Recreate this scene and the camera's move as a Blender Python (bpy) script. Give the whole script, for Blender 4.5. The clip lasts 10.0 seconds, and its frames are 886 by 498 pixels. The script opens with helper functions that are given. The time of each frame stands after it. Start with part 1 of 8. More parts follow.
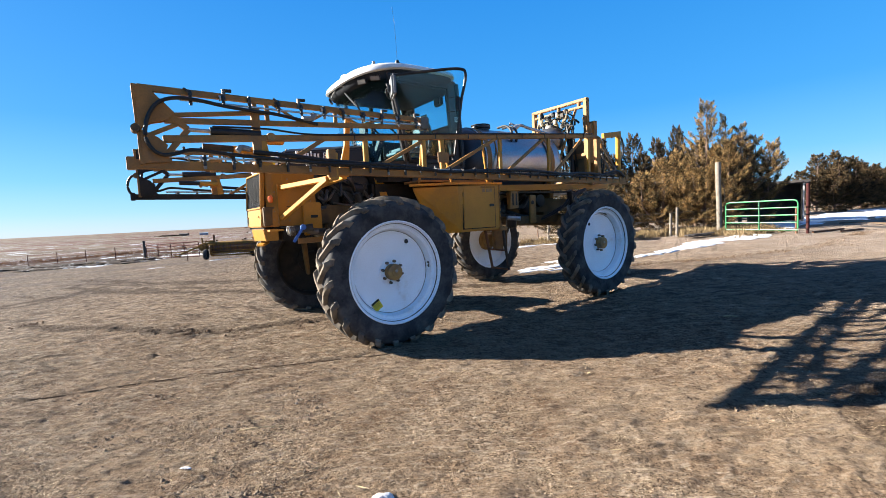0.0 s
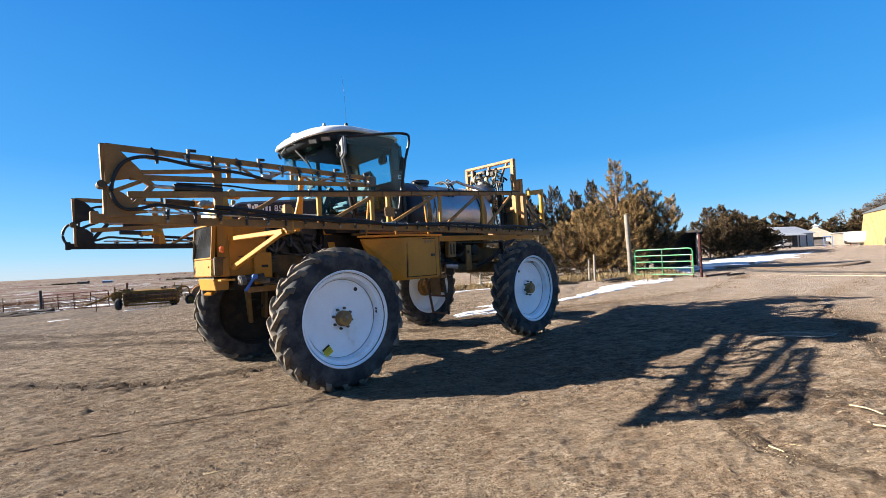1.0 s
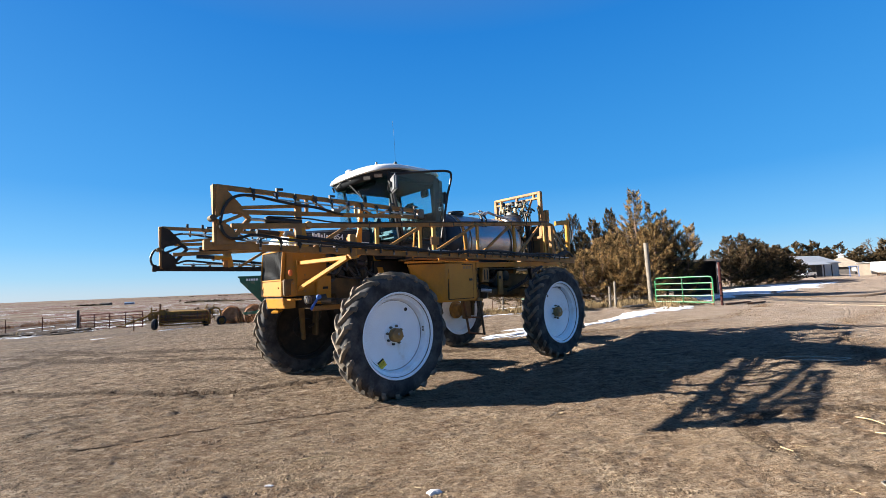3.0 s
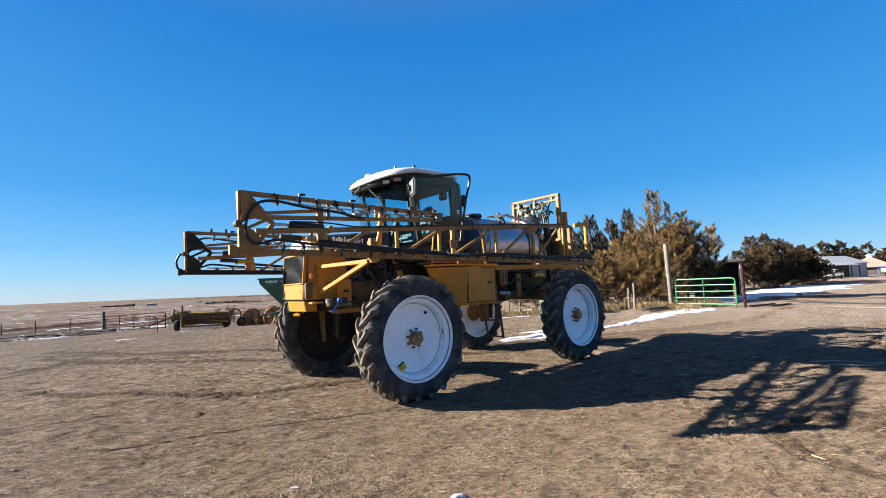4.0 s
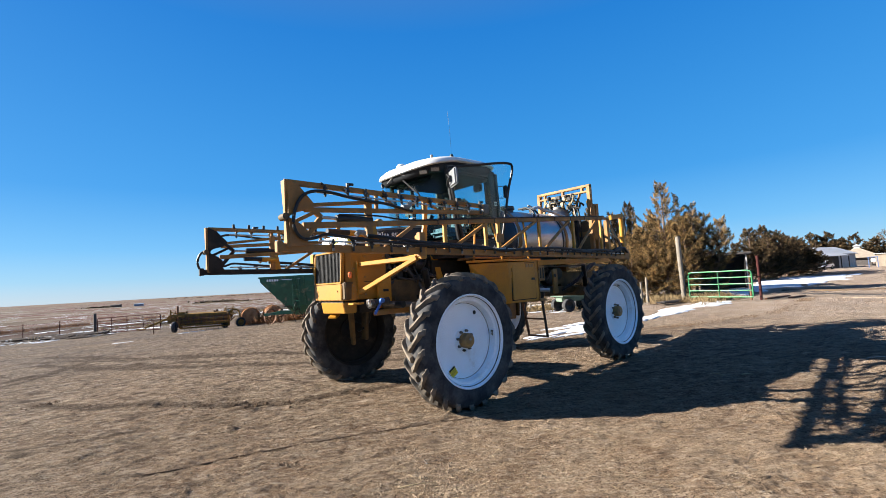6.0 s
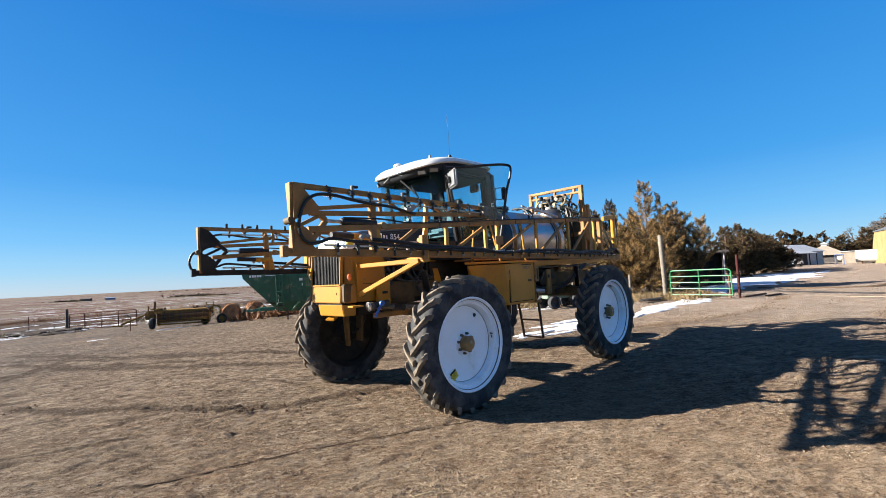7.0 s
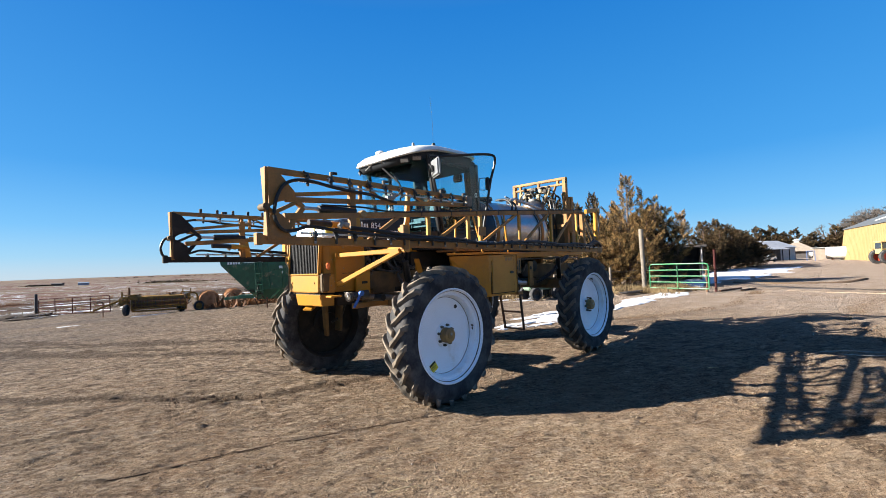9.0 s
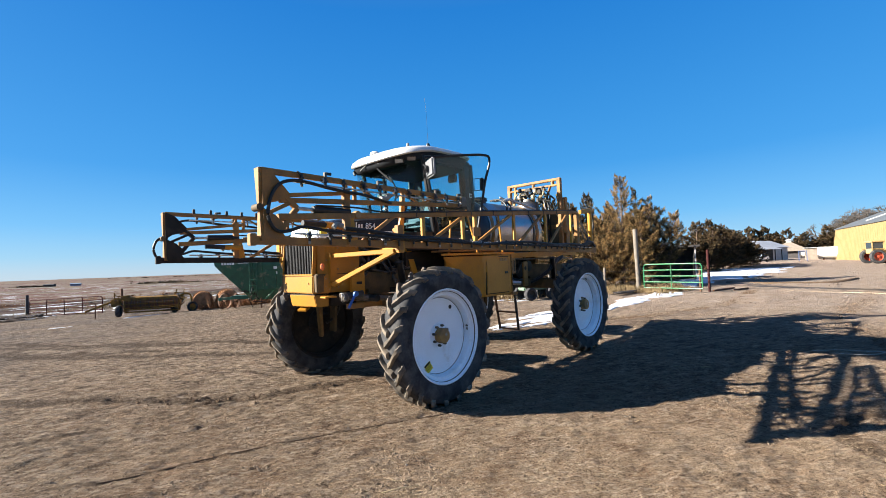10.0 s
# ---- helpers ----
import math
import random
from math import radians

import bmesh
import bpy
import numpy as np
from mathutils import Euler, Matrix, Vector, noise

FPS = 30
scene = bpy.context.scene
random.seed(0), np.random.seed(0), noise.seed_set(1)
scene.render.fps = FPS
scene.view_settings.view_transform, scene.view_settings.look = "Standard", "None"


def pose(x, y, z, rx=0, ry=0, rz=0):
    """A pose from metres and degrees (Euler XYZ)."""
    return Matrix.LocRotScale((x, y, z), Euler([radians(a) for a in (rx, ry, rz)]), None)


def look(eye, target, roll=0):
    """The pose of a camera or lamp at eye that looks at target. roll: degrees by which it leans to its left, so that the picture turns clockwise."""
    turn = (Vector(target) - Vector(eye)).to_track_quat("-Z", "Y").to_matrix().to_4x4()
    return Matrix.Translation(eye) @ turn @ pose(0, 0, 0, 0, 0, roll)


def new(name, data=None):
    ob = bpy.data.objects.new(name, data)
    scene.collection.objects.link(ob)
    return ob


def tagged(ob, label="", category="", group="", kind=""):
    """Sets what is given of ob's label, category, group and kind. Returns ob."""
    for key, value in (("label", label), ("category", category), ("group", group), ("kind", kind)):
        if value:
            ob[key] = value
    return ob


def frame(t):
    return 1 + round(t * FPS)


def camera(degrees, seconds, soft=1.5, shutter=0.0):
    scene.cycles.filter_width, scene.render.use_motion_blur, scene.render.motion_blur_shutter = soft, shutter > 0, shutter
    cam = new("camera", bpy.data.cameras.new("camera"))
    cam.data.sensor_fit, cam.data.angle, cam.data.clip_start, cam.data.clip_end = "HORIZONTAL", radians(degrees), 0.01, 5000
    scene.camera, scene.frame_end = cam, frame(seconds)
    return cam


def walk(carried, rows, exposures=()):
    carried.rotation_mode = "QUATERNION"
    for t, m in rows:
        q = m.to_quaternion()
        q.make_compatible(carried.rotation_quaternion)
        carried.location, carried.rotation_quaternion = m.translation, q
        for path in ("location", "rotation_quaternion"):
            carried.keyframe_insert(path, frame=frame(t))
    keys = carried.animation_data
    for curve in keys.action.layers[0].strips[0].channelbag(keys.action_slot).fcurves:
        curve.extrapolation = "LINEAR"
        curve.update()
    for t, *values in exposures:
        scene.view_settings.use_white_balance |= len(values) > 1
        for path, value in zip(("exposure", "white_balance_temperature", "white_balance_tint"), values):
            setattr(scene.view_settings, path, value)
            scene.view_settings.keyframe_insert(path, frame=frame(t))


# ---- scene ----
cam = camera(89.4, 10.0, soft=0.6)
METRES, EYE, TILT, LEAN, TURN = 3.02, 1.5, 0.0, 0.0, 0.0
ROWS = [
    (0.0, 0.0, 0.0, 0.0, -0.21, -4.2, 2.83),
    (0.5, -0.0279, -0.0928, 0.0056, -4.16, -1.81, 2.65),
    (1.0, -0.0686, -0.1689, 0.0214, -8.94, 1.15, 2.91),
    (1.5, -0.1003, -0.2455, 0.0263, -10.85, 3.47, 3.33),
    (2.0, -0.1338, -0.3284, 0.0197, -9.38, 3.92, 2.56),
    (2.5, -0.2116, -0.3788, 0.0149, -8.15, 4.29, 2.39),
    (4.0, -0.2512, -0.3963, 0.0293, -5.05, 4.77, 2.31),
    (4.5, -0.3199, -0.3583, 0.0251, -4.43, 5.01, 2.93),
    (5.0, -0.4173, -0.324, 0.0423, -4.04, 5.26, 3.6),
    (5.5, -0.4541, -0.2478, 0.04, -4.91, 4.78, 3.33),
    (7.0, -0.588, -0.1788, 0.0913, -8.74, 3.36, 2.88),
    (7.5, -0.5833, -0.1702, 0.0969, -9.5, 2.93, 2.44),
    (8.0, -0.5715, -0.1542, 0.094, -10.13, 2.27, 2.08),
    (8.5, -0.5748, -0.1464, 0.0943, -10.45, 1.96, 1.9),
    (9.0, -0.575, -0.1461, 0.0948, -10.92, 1.97, 1.99),
    (9.5, -0.5715, -0.1475, 0.0957, -11.22, 1.96, 2.09),
    (10.0, -0.5726, -0.1477, 0.0955, -11.53, 1.98, 2.06),
]
walk(cam, [(t, pose(0, 0, EYE, TILT, LEAN, TURN) @ pose(METRES * x, METRES * y, METRES * z, 90 + pitch, roll, yaw)) for t, x, y, z, yaw, pitch, roll in ROWS],
     exposures=((0.0, 2.36), (0.5, 2.26), (1.0, 2.22), (1.5, 2.18), (2.5, 2.10), (10.0, 2.08)))

# ---------------------------------------------------------------- light
SUN_EL, SUN_AZ = 23.9, math.atan2(-0.99, 0.136)
world = bpy.data.worlds.new("world")
scene.world = world
world.use_nodes = True
wn = world.node_tree.nodes
sky = wn.new("ShaderNodeTexSky")
sky.sky_type = 'NISHITA'
sky.sun_disc = False
sky.sun_elevation = radians(SUN_EL)
sky.sun_rotation = SUN_AZ
sky.altitude = 600
sky.air_density, sky.dust_density, sky.ozone_density = 0.9, 0.6, 2.2
wn["Background"].inputs["Strength"].default_value = 0.05
# clear winter air: pale along the skyline, deep blue above
where, cut = wn.new("ShaderNodeTexCoord"), wn.new("ShaderNodeSeparateXYZ")
air = wn.new("ShaderNodeValToRGB")
tones = ((0.0, (0.106, 0.150, 0.194)), (0.035, (0.062, 0.136, 0.208)), (0.09, (0.031, 0.114, 0.214)), (0.20, (0.0088, 0.080, 0.196)), (0.50, (0.0022, 0.052, 0.166)), (0.66, (0.018, 0.050, 0.130)), (1.0, (0.040, 0.049, 0.096)))
while len(air.color_ramp.elements) < len(tones):
    air.color_ramp.elements.new(0.5)
for e_, (z_, c_) in zip(air.color_ramp.elements, tones):
    e_.position, e_.color = z_, (*(20 * k_ for k_ in c_), 1)
hs = wn.new("ShaderNodeHueSaturation")
hs.inputs["Saturation"].default_value = 1.15
tone = wn.new("ShaderNodeMix")
tone.data_type = 'RGBA'
tone.inputs[0].default_value = 0.88
for a_, b_ in ((where.outputs["Generated"], cut.inputs[0]), (cut.outputs["Z"], air.inputs["Fac"]), (sky.outputs[0], hs.inputs["Color"]),
               (hs.outputs[0], tone.inputs[6]), (air.outputs["Color"], tone.inputs[7]), (tone.outputs[2], wn["Background"].inputs["Color"])):
    world.node_tree.links.new(a_, b_)
sun_dir = Vector((math.sin(SUN_AZ) * math.cos(radians(SUN_EL)), math.cos(SUN_AZ) * math.cos(radians(SUN_EL)), math.sin(radians(SUN_EL))))
sun = new("sun", bpy.data.lights.new("sun", 'SUN'))
sun.data.energy, sun.data.angle, sun.data.color = 5.0, radians(0.53), (1.0, 0.95, 0.86)
sun.matrix_world = look(sun_dir * 100, (0, 0, 0))


# ---------------------------------------------------------------- materials
def mat(name, a, b=None, rough=0.6, metal=0.0, scale=6.0, bump=0.15, fine=60.0, dirt=None, dirt_amount=0.0, spec=0.5, coat=0.0, dist=0.004):
    """A surface of two tones, a fine grain with relief and, where given, patches of dirt."""
    b = b or tuple(c * 0.8 for c in a)
    m = bpy.data.materials.new(name)
    m.use_nodes = True
    t = m.node_tree
    n, l = t.nodes, t.links
    bs = n["Principled BSDF"]
    bs.inputs["Metallic"].default_value = metal
    bs.inputs["Specular IOR Level"].default_value = spec
    bs.inputs["Coat Weight"].default_value = coat
    co = n.new("ShaderNodeTexCoord")
    big, small = n.new("ShaderNodeTexNoise"), n.new("ShaderNodeTexNoise")
    big.inputs["Scale"].default_value, big.inputs["Detail"].default_value = scale, 5
    small.inputs["Scale"].default_value, small.inputs["Detail"].default_value = fine, 3
    for k in (big, small):
        l.new(co.outputs["Object"], k.inputs["Vector"])
    mix = n.new("ShaderNodeMix")
    mix.data_type = 'RGBA'
    mix.inputs[6].default_value, mix.inputs[7].default_value = (*a, 1), (*b, 1)
    ramp = n.new("ShaderNodeValToRGB")
    ramp.color_ramp.elements[0].position, ramp.color_ramp.elements[1].position = 0.35, 0.68
    l.new(big.outputs["Fac"], ramp.inputs["Fac"])
    l.new(ramp.outputs["Color"], mix.inputs[0])
    out = mix.outputs[2]
    grain = n.new("ShaderNodeMix")
    grain.data_type, grain.blend_type = 'RGBA', 'MULTIPLY'
    grain.inputs[0].default_value = 0.35
    l.new(out, grain.inputs[6])
    gr = n.new("ShaderNodeValToRGB")
    gr.color_ramp.elements[0].position, gr.color_ramp.elements[1].position = 0.3, 0.6
    gr.color_ramp.elements[0].color = (0.55, 0.55, 0.55, 1)
    l.new(small.outputs["Fac"], gr.inputs["Fac"])
    l.new(gr.outputs["Color"], grain.inputs[7])
    out = grain.outputs[2]
    rv = n.new("ShaderNodeMapRange")
    rv.inputs[3].default_value, rv.inputs[4].default_value = max(0.03, rough - 0.12), min(1, rough + 0.12)
    l.new(big.outputs["Fac"], rv.inputs[0])
    l.new(rv.outputs[0], bs.inputs["Roughness"])
    if dirt:
        dn = n.new("ShaderNodeTexNoise")
        dn.inputs["Scale"].default_value, dn.inputs["Detail"].default_value, dn.inputs["Roughness"].default_value = scale * 0.6, 8, 0.7
        l.new(co.outputs["Object"], dn.inputs["Vector"])
        dr = n.new("ShaderNodeMapRange")
        dr.inputs[1].default_value, dr.inputs[2].default_value = 0.62 - 0.35 * dirt_amount, 0.8 - 0.2 * dirt_amount
        l.new(dn.outputs["Fac"], dr.inputs[0])
        dm = n.new("ShaderNodeMix")
        dm.data_type = 'RGBA'
        dm.inputs[7].default_value = (*dirt, 1)
        sc = n.new("ShaderNodeMath")
        sc.operation, sc.inputs[1].default_value = 'MULTIPLY', 0.75
        l.new(dr.outputs[0], sc.inputs[0])
        l.new(sc.outputs[0], dm.inputs[0])
        l.new(out, dm.inputs[6])
        out = dm.outputs[2]
    l.new(out, bs.inputs["Base Color"])
    if bump:
        bp = n.new("ShaderNodeBump")
        bp.inputs["Strength"].default_value, bp.inputs["Distance"].default_value = bump, dist
        l.new(small.outputs["Fac"], bp.inputs["Height"])
        l.new(bp.outputs[0], bs.inputs["Normal"])
    return m


def glass(name, tint, rough=0.02):
    """Thin tinted safety glass: it lets light straight through and reflects more at a slant."""
    m = bpy.data.materials.new(name)
    m.use_nodes = True
    n, l = m.node_tree.nodes, m.node_tree.links
    n.remove(n["Principled BSDF"])
    clear, shine, mix, fr = n.new("ShaderNodeBsdfTransparent"), n.new("ShaderNodeBsdfGlossy"), n.new("ShaderNodeMixShader"), n.new("ShaderNodeLayerWeight")
    clear.inputs["Color"].default_value = (*(c ** 0.5 for c in tint), 1)
    shine.inputs["Roughness"].default_value = rough
    slant, amount = n.new("ShaderNodeMath"), n.new("ShaderNodeMath")
    slant.operation, slant.inputs[1].default_value = 'POWER', 4.0
    amount.operation, amount.inputs[1].default_value, amount.inputs[2].default_value = 'MULTIPLY_ADD', 0.40, 0.038
    l.new(fr.outputs["Facing"], slant.inputs[0])
    l.new(slant.outputs[0], amount.inputs[0])
    l.new(amount.outputs[0], mix.inputs[0])
    l.new(clear.outputs[0], mix.inputs[1])
    l.new(shine.outputs[0], mix.inputs[2])
    l.new(mix.outputs[0], n["Material Output"].inputs["Surface"])
    return m


DUST = (0.33, 0.25, 0.16)
YELLOW = mat("yellow_paint", (0.470, 0.212, 0.020), (0.385, 0.170, 0.018), 0.48, 0, 3, 0.08, 90, (0.19, 0.11, 0.040), 0.22, 0.3)
NOSE_YELLOW = mat("golden_nose_paint", (0.335, 0.148, 0.010), (0.280, 0.118, 0.010), 0.48, 0, 3, 0.08, 90, (0.15, 0.085, 0.030), 0.16, 0.3)
YELLOW_WORN = mat("worn_yellow_paint", (0.330, 0.155, 0.036), (0.225, 0.106, 0.030), 0.6, 0, 5, 0.15, 70, (0.130, 0.080, 0.045), 0.42, 0.3)
WHITE = mat("white_enamel", (0.80, 0.86, 0.92), (0.75, 0.80, 0.85), 0.38, 0, 4, 0.03, 80, (0.45, 0.36, 0.26), 0.05)
ROOF_WHITE = mat("white_fibreglass", (0.66, 0.65, 0.62), (0.60, 0.585, 0.555), 0.35, 0, 4, 0.04, 60, (0.45, 0.40, 0.34), 0.12)
RUBBER = mat("tyre_rubber", (0.024, 0.024, 0.026), (0.056, 0.055, 0.056), 0.9, 0, 7, 0.35, 50, (0.105, 0.098, 0.090), 0.42, 0.15)
LUG = mat("dusty_tyre_lugs", (0.045, 0.041, 0.036), (0.165, 0.132, 0.098), 0.9, 0, 6, 0.4, 45, (0.25, 0.20, 0.145), 0.55, 0.2)
BLACK = mat("black_paint", (0.008, 0.008, 0.009), (0.015, 0.015, 0.016), 0.42, 0, 5, 0.08, 60, (0.07, 0.055, 0.04), 0.15, 0.35)
HOSE = mat("black_hose", (0.007, 0.007, 0.007), (0.014, 0.014, 0.013), 0.5, 0, 12, 0.2, 120, (0.09, 0.07, 0.045), 0.15, 0.35)
STEEL = mat("stainless_steel", (0.40, 0.40, 0.41), (0.32, 0.32, 0.33), 0.33, 1.0, 3, 0.04, 40, (0.30, 0.26, 0.2), 0.12)
BARE = mat("greasy_bare_steel", (0.16, 0.14, 0.12), (0.07, 0.06, 0.05), 0.55, 0.7, 10, 0.3, 60, (0.16, 0.12, 0.07), 0.3)
CHROME = mat("grey_fitting", (0.50, 0.50, 0.50), (0.33, 0.32, 0.31), 0.35, 0.6, 14, 0.1, 90)
NYLON = mat("black_nylon", (0.007, 0.007, 0.007), (0.014, 0.014, 0.014), 0.5, 0, 18, 0.1, 90)
CREAM = mat("cream_manifold_plastic", (0.34, 0.27, 0.15), (0.22, 0.17, 0.10), 0.6, 0, 14, 0.15, 80, (0.12, 0.09, 0.05), 0.35)
CAPWHITE = mat("pale_cap", (0.26, 0.245, 0.215), (0.15, 0.14, 0.125), 0.5, 0, 20, 0.1, 90)
RUST = mat("rusty_steel", (0.17, 0.075, 0.035), (0.09, 0.05, 0.03), 0.85, 0.2, 7, 0.4, 60)
GRILLE = mat("dark_radiator_mesh", (0.010, 0.010, 0.011), (0.020, 0.020, 0.020), 0.8, 0.0, 20, 0.2, 150, None, 0, 0.15)
UNDER = mat("dark_brown_underframe", (0.130, 0.082, 0.032), (0.070, 0.048, 0.026), 0.75, 0, 6, 0.3, 50, (0.045, 0.035, 0.026), 0.4, 0.3)
BROWNHUB = mat("ochre_hub_paint", (0.30, 0.165, 0.040), (0.20, 0.112, 0.038), 0.5, 0, 12, 0.2, 60, (0.1, 0.07, 0.04), 0.35)
BLUE = mat("blue_handle_plastic", (0.025, 0.12, 0.42), (0.02, 0.09, 0.33), 0.4, 0, 12, 0.05, 80)
ORANGE = mat("orange_lens", (0.85, 0.26, 0.10), (0.75, 0.18, 0.06), 0.15, 0, 20, 0.05, 60)
SEATC = mat("blue_grey_upholstery", (0.11, 0.145, 0.165), (0.070, 0.095, 0.110), 0.85, 0, 15, 0.2, 150)
LABEL_Y = mat("yellow_decal", (0.72, 0.56, 0.03), (0.62, 0.47, 0.03), 0.45, 0, 20, 0.03, 80)
LABEL_W = mat("white_lettering", (0.78, 0.78, 0.76), (0.7, 0.7, 0.68), 0.5, 0, 20, 0.02, 80)
GREEN = mat("dark_green_paint", (0.012, 0.095, 0.050), (0.010, 0.065, 0.036), 0.42, 0, 4, 0.06, 60, DUST, 0.15)
GATEGREEN = mat("bright_green_tube_paint", (0.032, 0.20, 0.070), (0.026, 0.15, 0.055), 0.4, 0, 6, 0.05, 80)
WOOD = mat("weathered_wood", (0.20, 0.168, 0.132), (0.12, 0.098, 0.075), 0.9, 0, 5, 0.6, 40)
OLDYELLOW = mat("faded_yellow_implement", (0.270, 0.148, 0.034), (0.165, 0.090, 0.028), 0.8, 0.0, 5, 0.35, 50, (0.055, 0.036, 0.022), 0.48, 0.15)
MAROON = mat("maroon_gate_paint", (0.040, 0.014, 0.013), (0.065, 0.024, 0.022), 0.95, 0, 8, 0.1, 60, None, 0, 0.05)
SNOW = mat("granular_snow", (0.66, 0.67, 0.70), (0.56, 0.57, 0.60), 0.6, 0, 6, 0.5, 28, (0.27, 0.20, 0.135), 0.36, 0.4, 0, 0.02)
BARK = mat("shaggy_cedar_bark", (0.16, 0.10, 0.07), (0.10, 0.065, 0.045), 0.95, 0, 8, 0.6, 40)
GREYBARK = mat("bare_branch_bark", (0.085, 0.070, 0.060), (0.060, 0.049, 0.041), 0.95, 0, 8, 0.4, 40)
SIDING = mat("grey_metal_siding", (0.42, 0.40, 0.39), (0.34, 0.32, 0.31), 0.55, 0.1, 2, 0.1, 30)
ROOFSHEET = mat("pale_roof_sheet", (0.42, 0.415, 0.41), (0.35, 0.347, 0.342), 0.5, 0.1, 1.5, 0.1, 30)
BARNYELLOW = mat("cream_yellow_siding", (0.285, 0.190, 0.074), (0.255, 0.168, 0.064), 0.7, 0, 0.8, 0.1, 20)
BARNROOF = mat("grey_barn_roofing", (0.085, 0.095, 0.100), (0.065, 0.072, 0.078), 0.8, 0.0, 0.9, 0.15, 12)
BROWNROOF = mat("tan_shingle_roof", (0.26, 0.21, 0.16), (0.20, 0.16, 0.12), 0.85, 0, 1.5, 0.3, 15)
DARKWALL = mat("dark_board_wall", (0.06, 0.05, 0.045), (0.035, 0.03, 0.028), 0.85, 0, 3, 0.3, 30)
BLUETRIM = mat("blue_door_trim", (0.06, 0.10, 0.22), None, 0.5, 0, 5, 0.05, 40)
CARWHITE = mat("white_car_paint", (0.72, 0.74, 0.77), (0.66, 0.68, 0.71), 0.25, 0, 3, 0.0, 40, None, 0, 0.5, 0.4)
DARKGLASS = mat("dark_window", (0.02, 0.028, 0.035), (0.03, 0.04, 0.05), 0.1, 0, 3, 0.0, 40)
TANKWHITE = mat("white_fuel_tank_paint", (0.56, 0.545, 0.51), (0.49, 0.475, 0.44), 0.45, 0, 2, 0.05, 40)
TRACTOR = mat("cream_tractor_paint", (0.44, 0.31, 0.13), (0.36, 0.25, 0.11), 0.5, 0, 4, 0.05, 40)
REDPAINT = mat("faded_red_paint", (0.50, 0.07, 0.03), (0.38, 0.06, 0.03), 0.5, 0, 4, 0.05, 40)
STRAW = mat("dry_straw", (0.38, 0.29, 0.16), (0.28, 0.205, 0.11), 0.9, 0, 6, 0.1, 60)
TUMBLE = mat("rusty_brown_weeds", (0.26, 0.135, 0.068), (0.175, 0.088, 0.045), 0.95, 0, 3, 0.3, 30, None, 0, 0.1)
STONE = mat("pale_stone_chips", (0.25, 0.205, 0.16), (0.16, 0.128, 0.098), 0.9, 0, 9, 0.4, 60)
ATVGREEN = mat("faded_light_green_plastic", (0.12, 0.18, 0.12), (0.085, 0.13, 0.085), 0.6, 0, 6, 0.1, 60)
CAB_GLASS = glass("teal_tinted_cab_glass", (0.50, 0.84, 0.88))
LINING = mat("dull_black_lining", (0.040, 0.042, 0.045), (0.030, 0.032, 0.034), 1.0, 0, 8, 0.1, 60, None, 0, 0.0)


def foliage(name, a, b, c):
    m = bpy.data.materials.new(name)
    m.use_nodes = True
    n, l = m.node_tree.nodes, m.node_tree.links
    bs = n["Principled BSDF"]
    g = n.new("ShaderNodeNewGeometry")
    co = n.new("ShaderNodeTexCoord")
    nz = n.new("ShaderNodeTexNoise")
    nz.inputs["Scale"].default_value, nz.inputs["Detail"].default_value = 2.2, 5
    l.new(co.outputs["Object"], nz.inputs["Vector"])
    add = n.new("ShaderNodeMath")
    add.operation = 'MULTIPLY_ADD'
    add.inputs[1].default_value, add.inputs[2].default_value = 0.35, 0.0
    l.new(g.outputs["Random Per Island"], add.inputs[0])
    s = n.new("ShaderNodeMath")
    s.operation = 'ADD'
    l.new(add.outputs[0], s.inputs[0])
    l.new(nz.outputs["Fac"], s.inputs[1])
    ramp = n.new("ShaderNodeValToRGB")
    e = ramp.color_ramp.elements
    e[0].position, e[0].color = 0.46, (*a, 1)
    e[1].position, e[1].color = 0.84, (*c, 1)
    k = e.new(0.60)
    k.color = (*b, 1)
    l.new(s.outputs[0], ramp.inputs["Fac"])
    l.new(ramp.outputs["Color"], bs.inputs["Base Color"])
    bs.inputs["Roughness"].default_value = 0.8
    bs.inputs["Specular IOR Level"].default_value = 0.2
    return m


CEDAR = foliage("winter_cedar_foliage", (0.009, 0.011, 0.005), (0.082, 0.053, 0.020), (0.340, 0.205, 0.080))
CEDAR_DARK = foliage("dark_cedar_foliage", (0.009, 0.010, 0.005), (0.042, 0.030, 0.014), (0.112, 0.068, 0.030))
# darker copy of the winter foliage, with shade put into its colour
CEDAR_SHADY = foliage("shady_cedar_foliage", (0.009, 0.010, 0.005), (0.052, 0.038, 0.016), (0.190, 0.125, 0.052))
GRASS = foliage("dead_grass", (0.10, 0.064, 0.030), (0.16, 0.108, 0.052), (0.24, 0.172, 0.090))


# ---------------------------------------------------------------- mesh helpers
def part(name, bm, material, parent=None, label="", smooth=None):
    """Links a bmesh as one mesh object, under a thing or part if given."""
    me = bpy.data.meshes.new(name)
    bmesh.ops.recalc_face_normals(bm, faces=bm.faces)
    bm.to_mesh(me)
    bm.free()
    me.materials.append(material)
    if smooth is not None:
        me.shade_smooth()
        me.set_sharp_from_angle(angle=radians(smooth))
    ob = new(name, me)
    if parent:
        ob.parent = parent
    if label:
        ob["label"] = label
    return ob


def thing(name, m, label, category, group="", kind=""):
    ob = new(name)
    ob.matrix_basis = m
    ob.empty_display_size = 0.2
    return tagged(ob, label, category, group, kind)


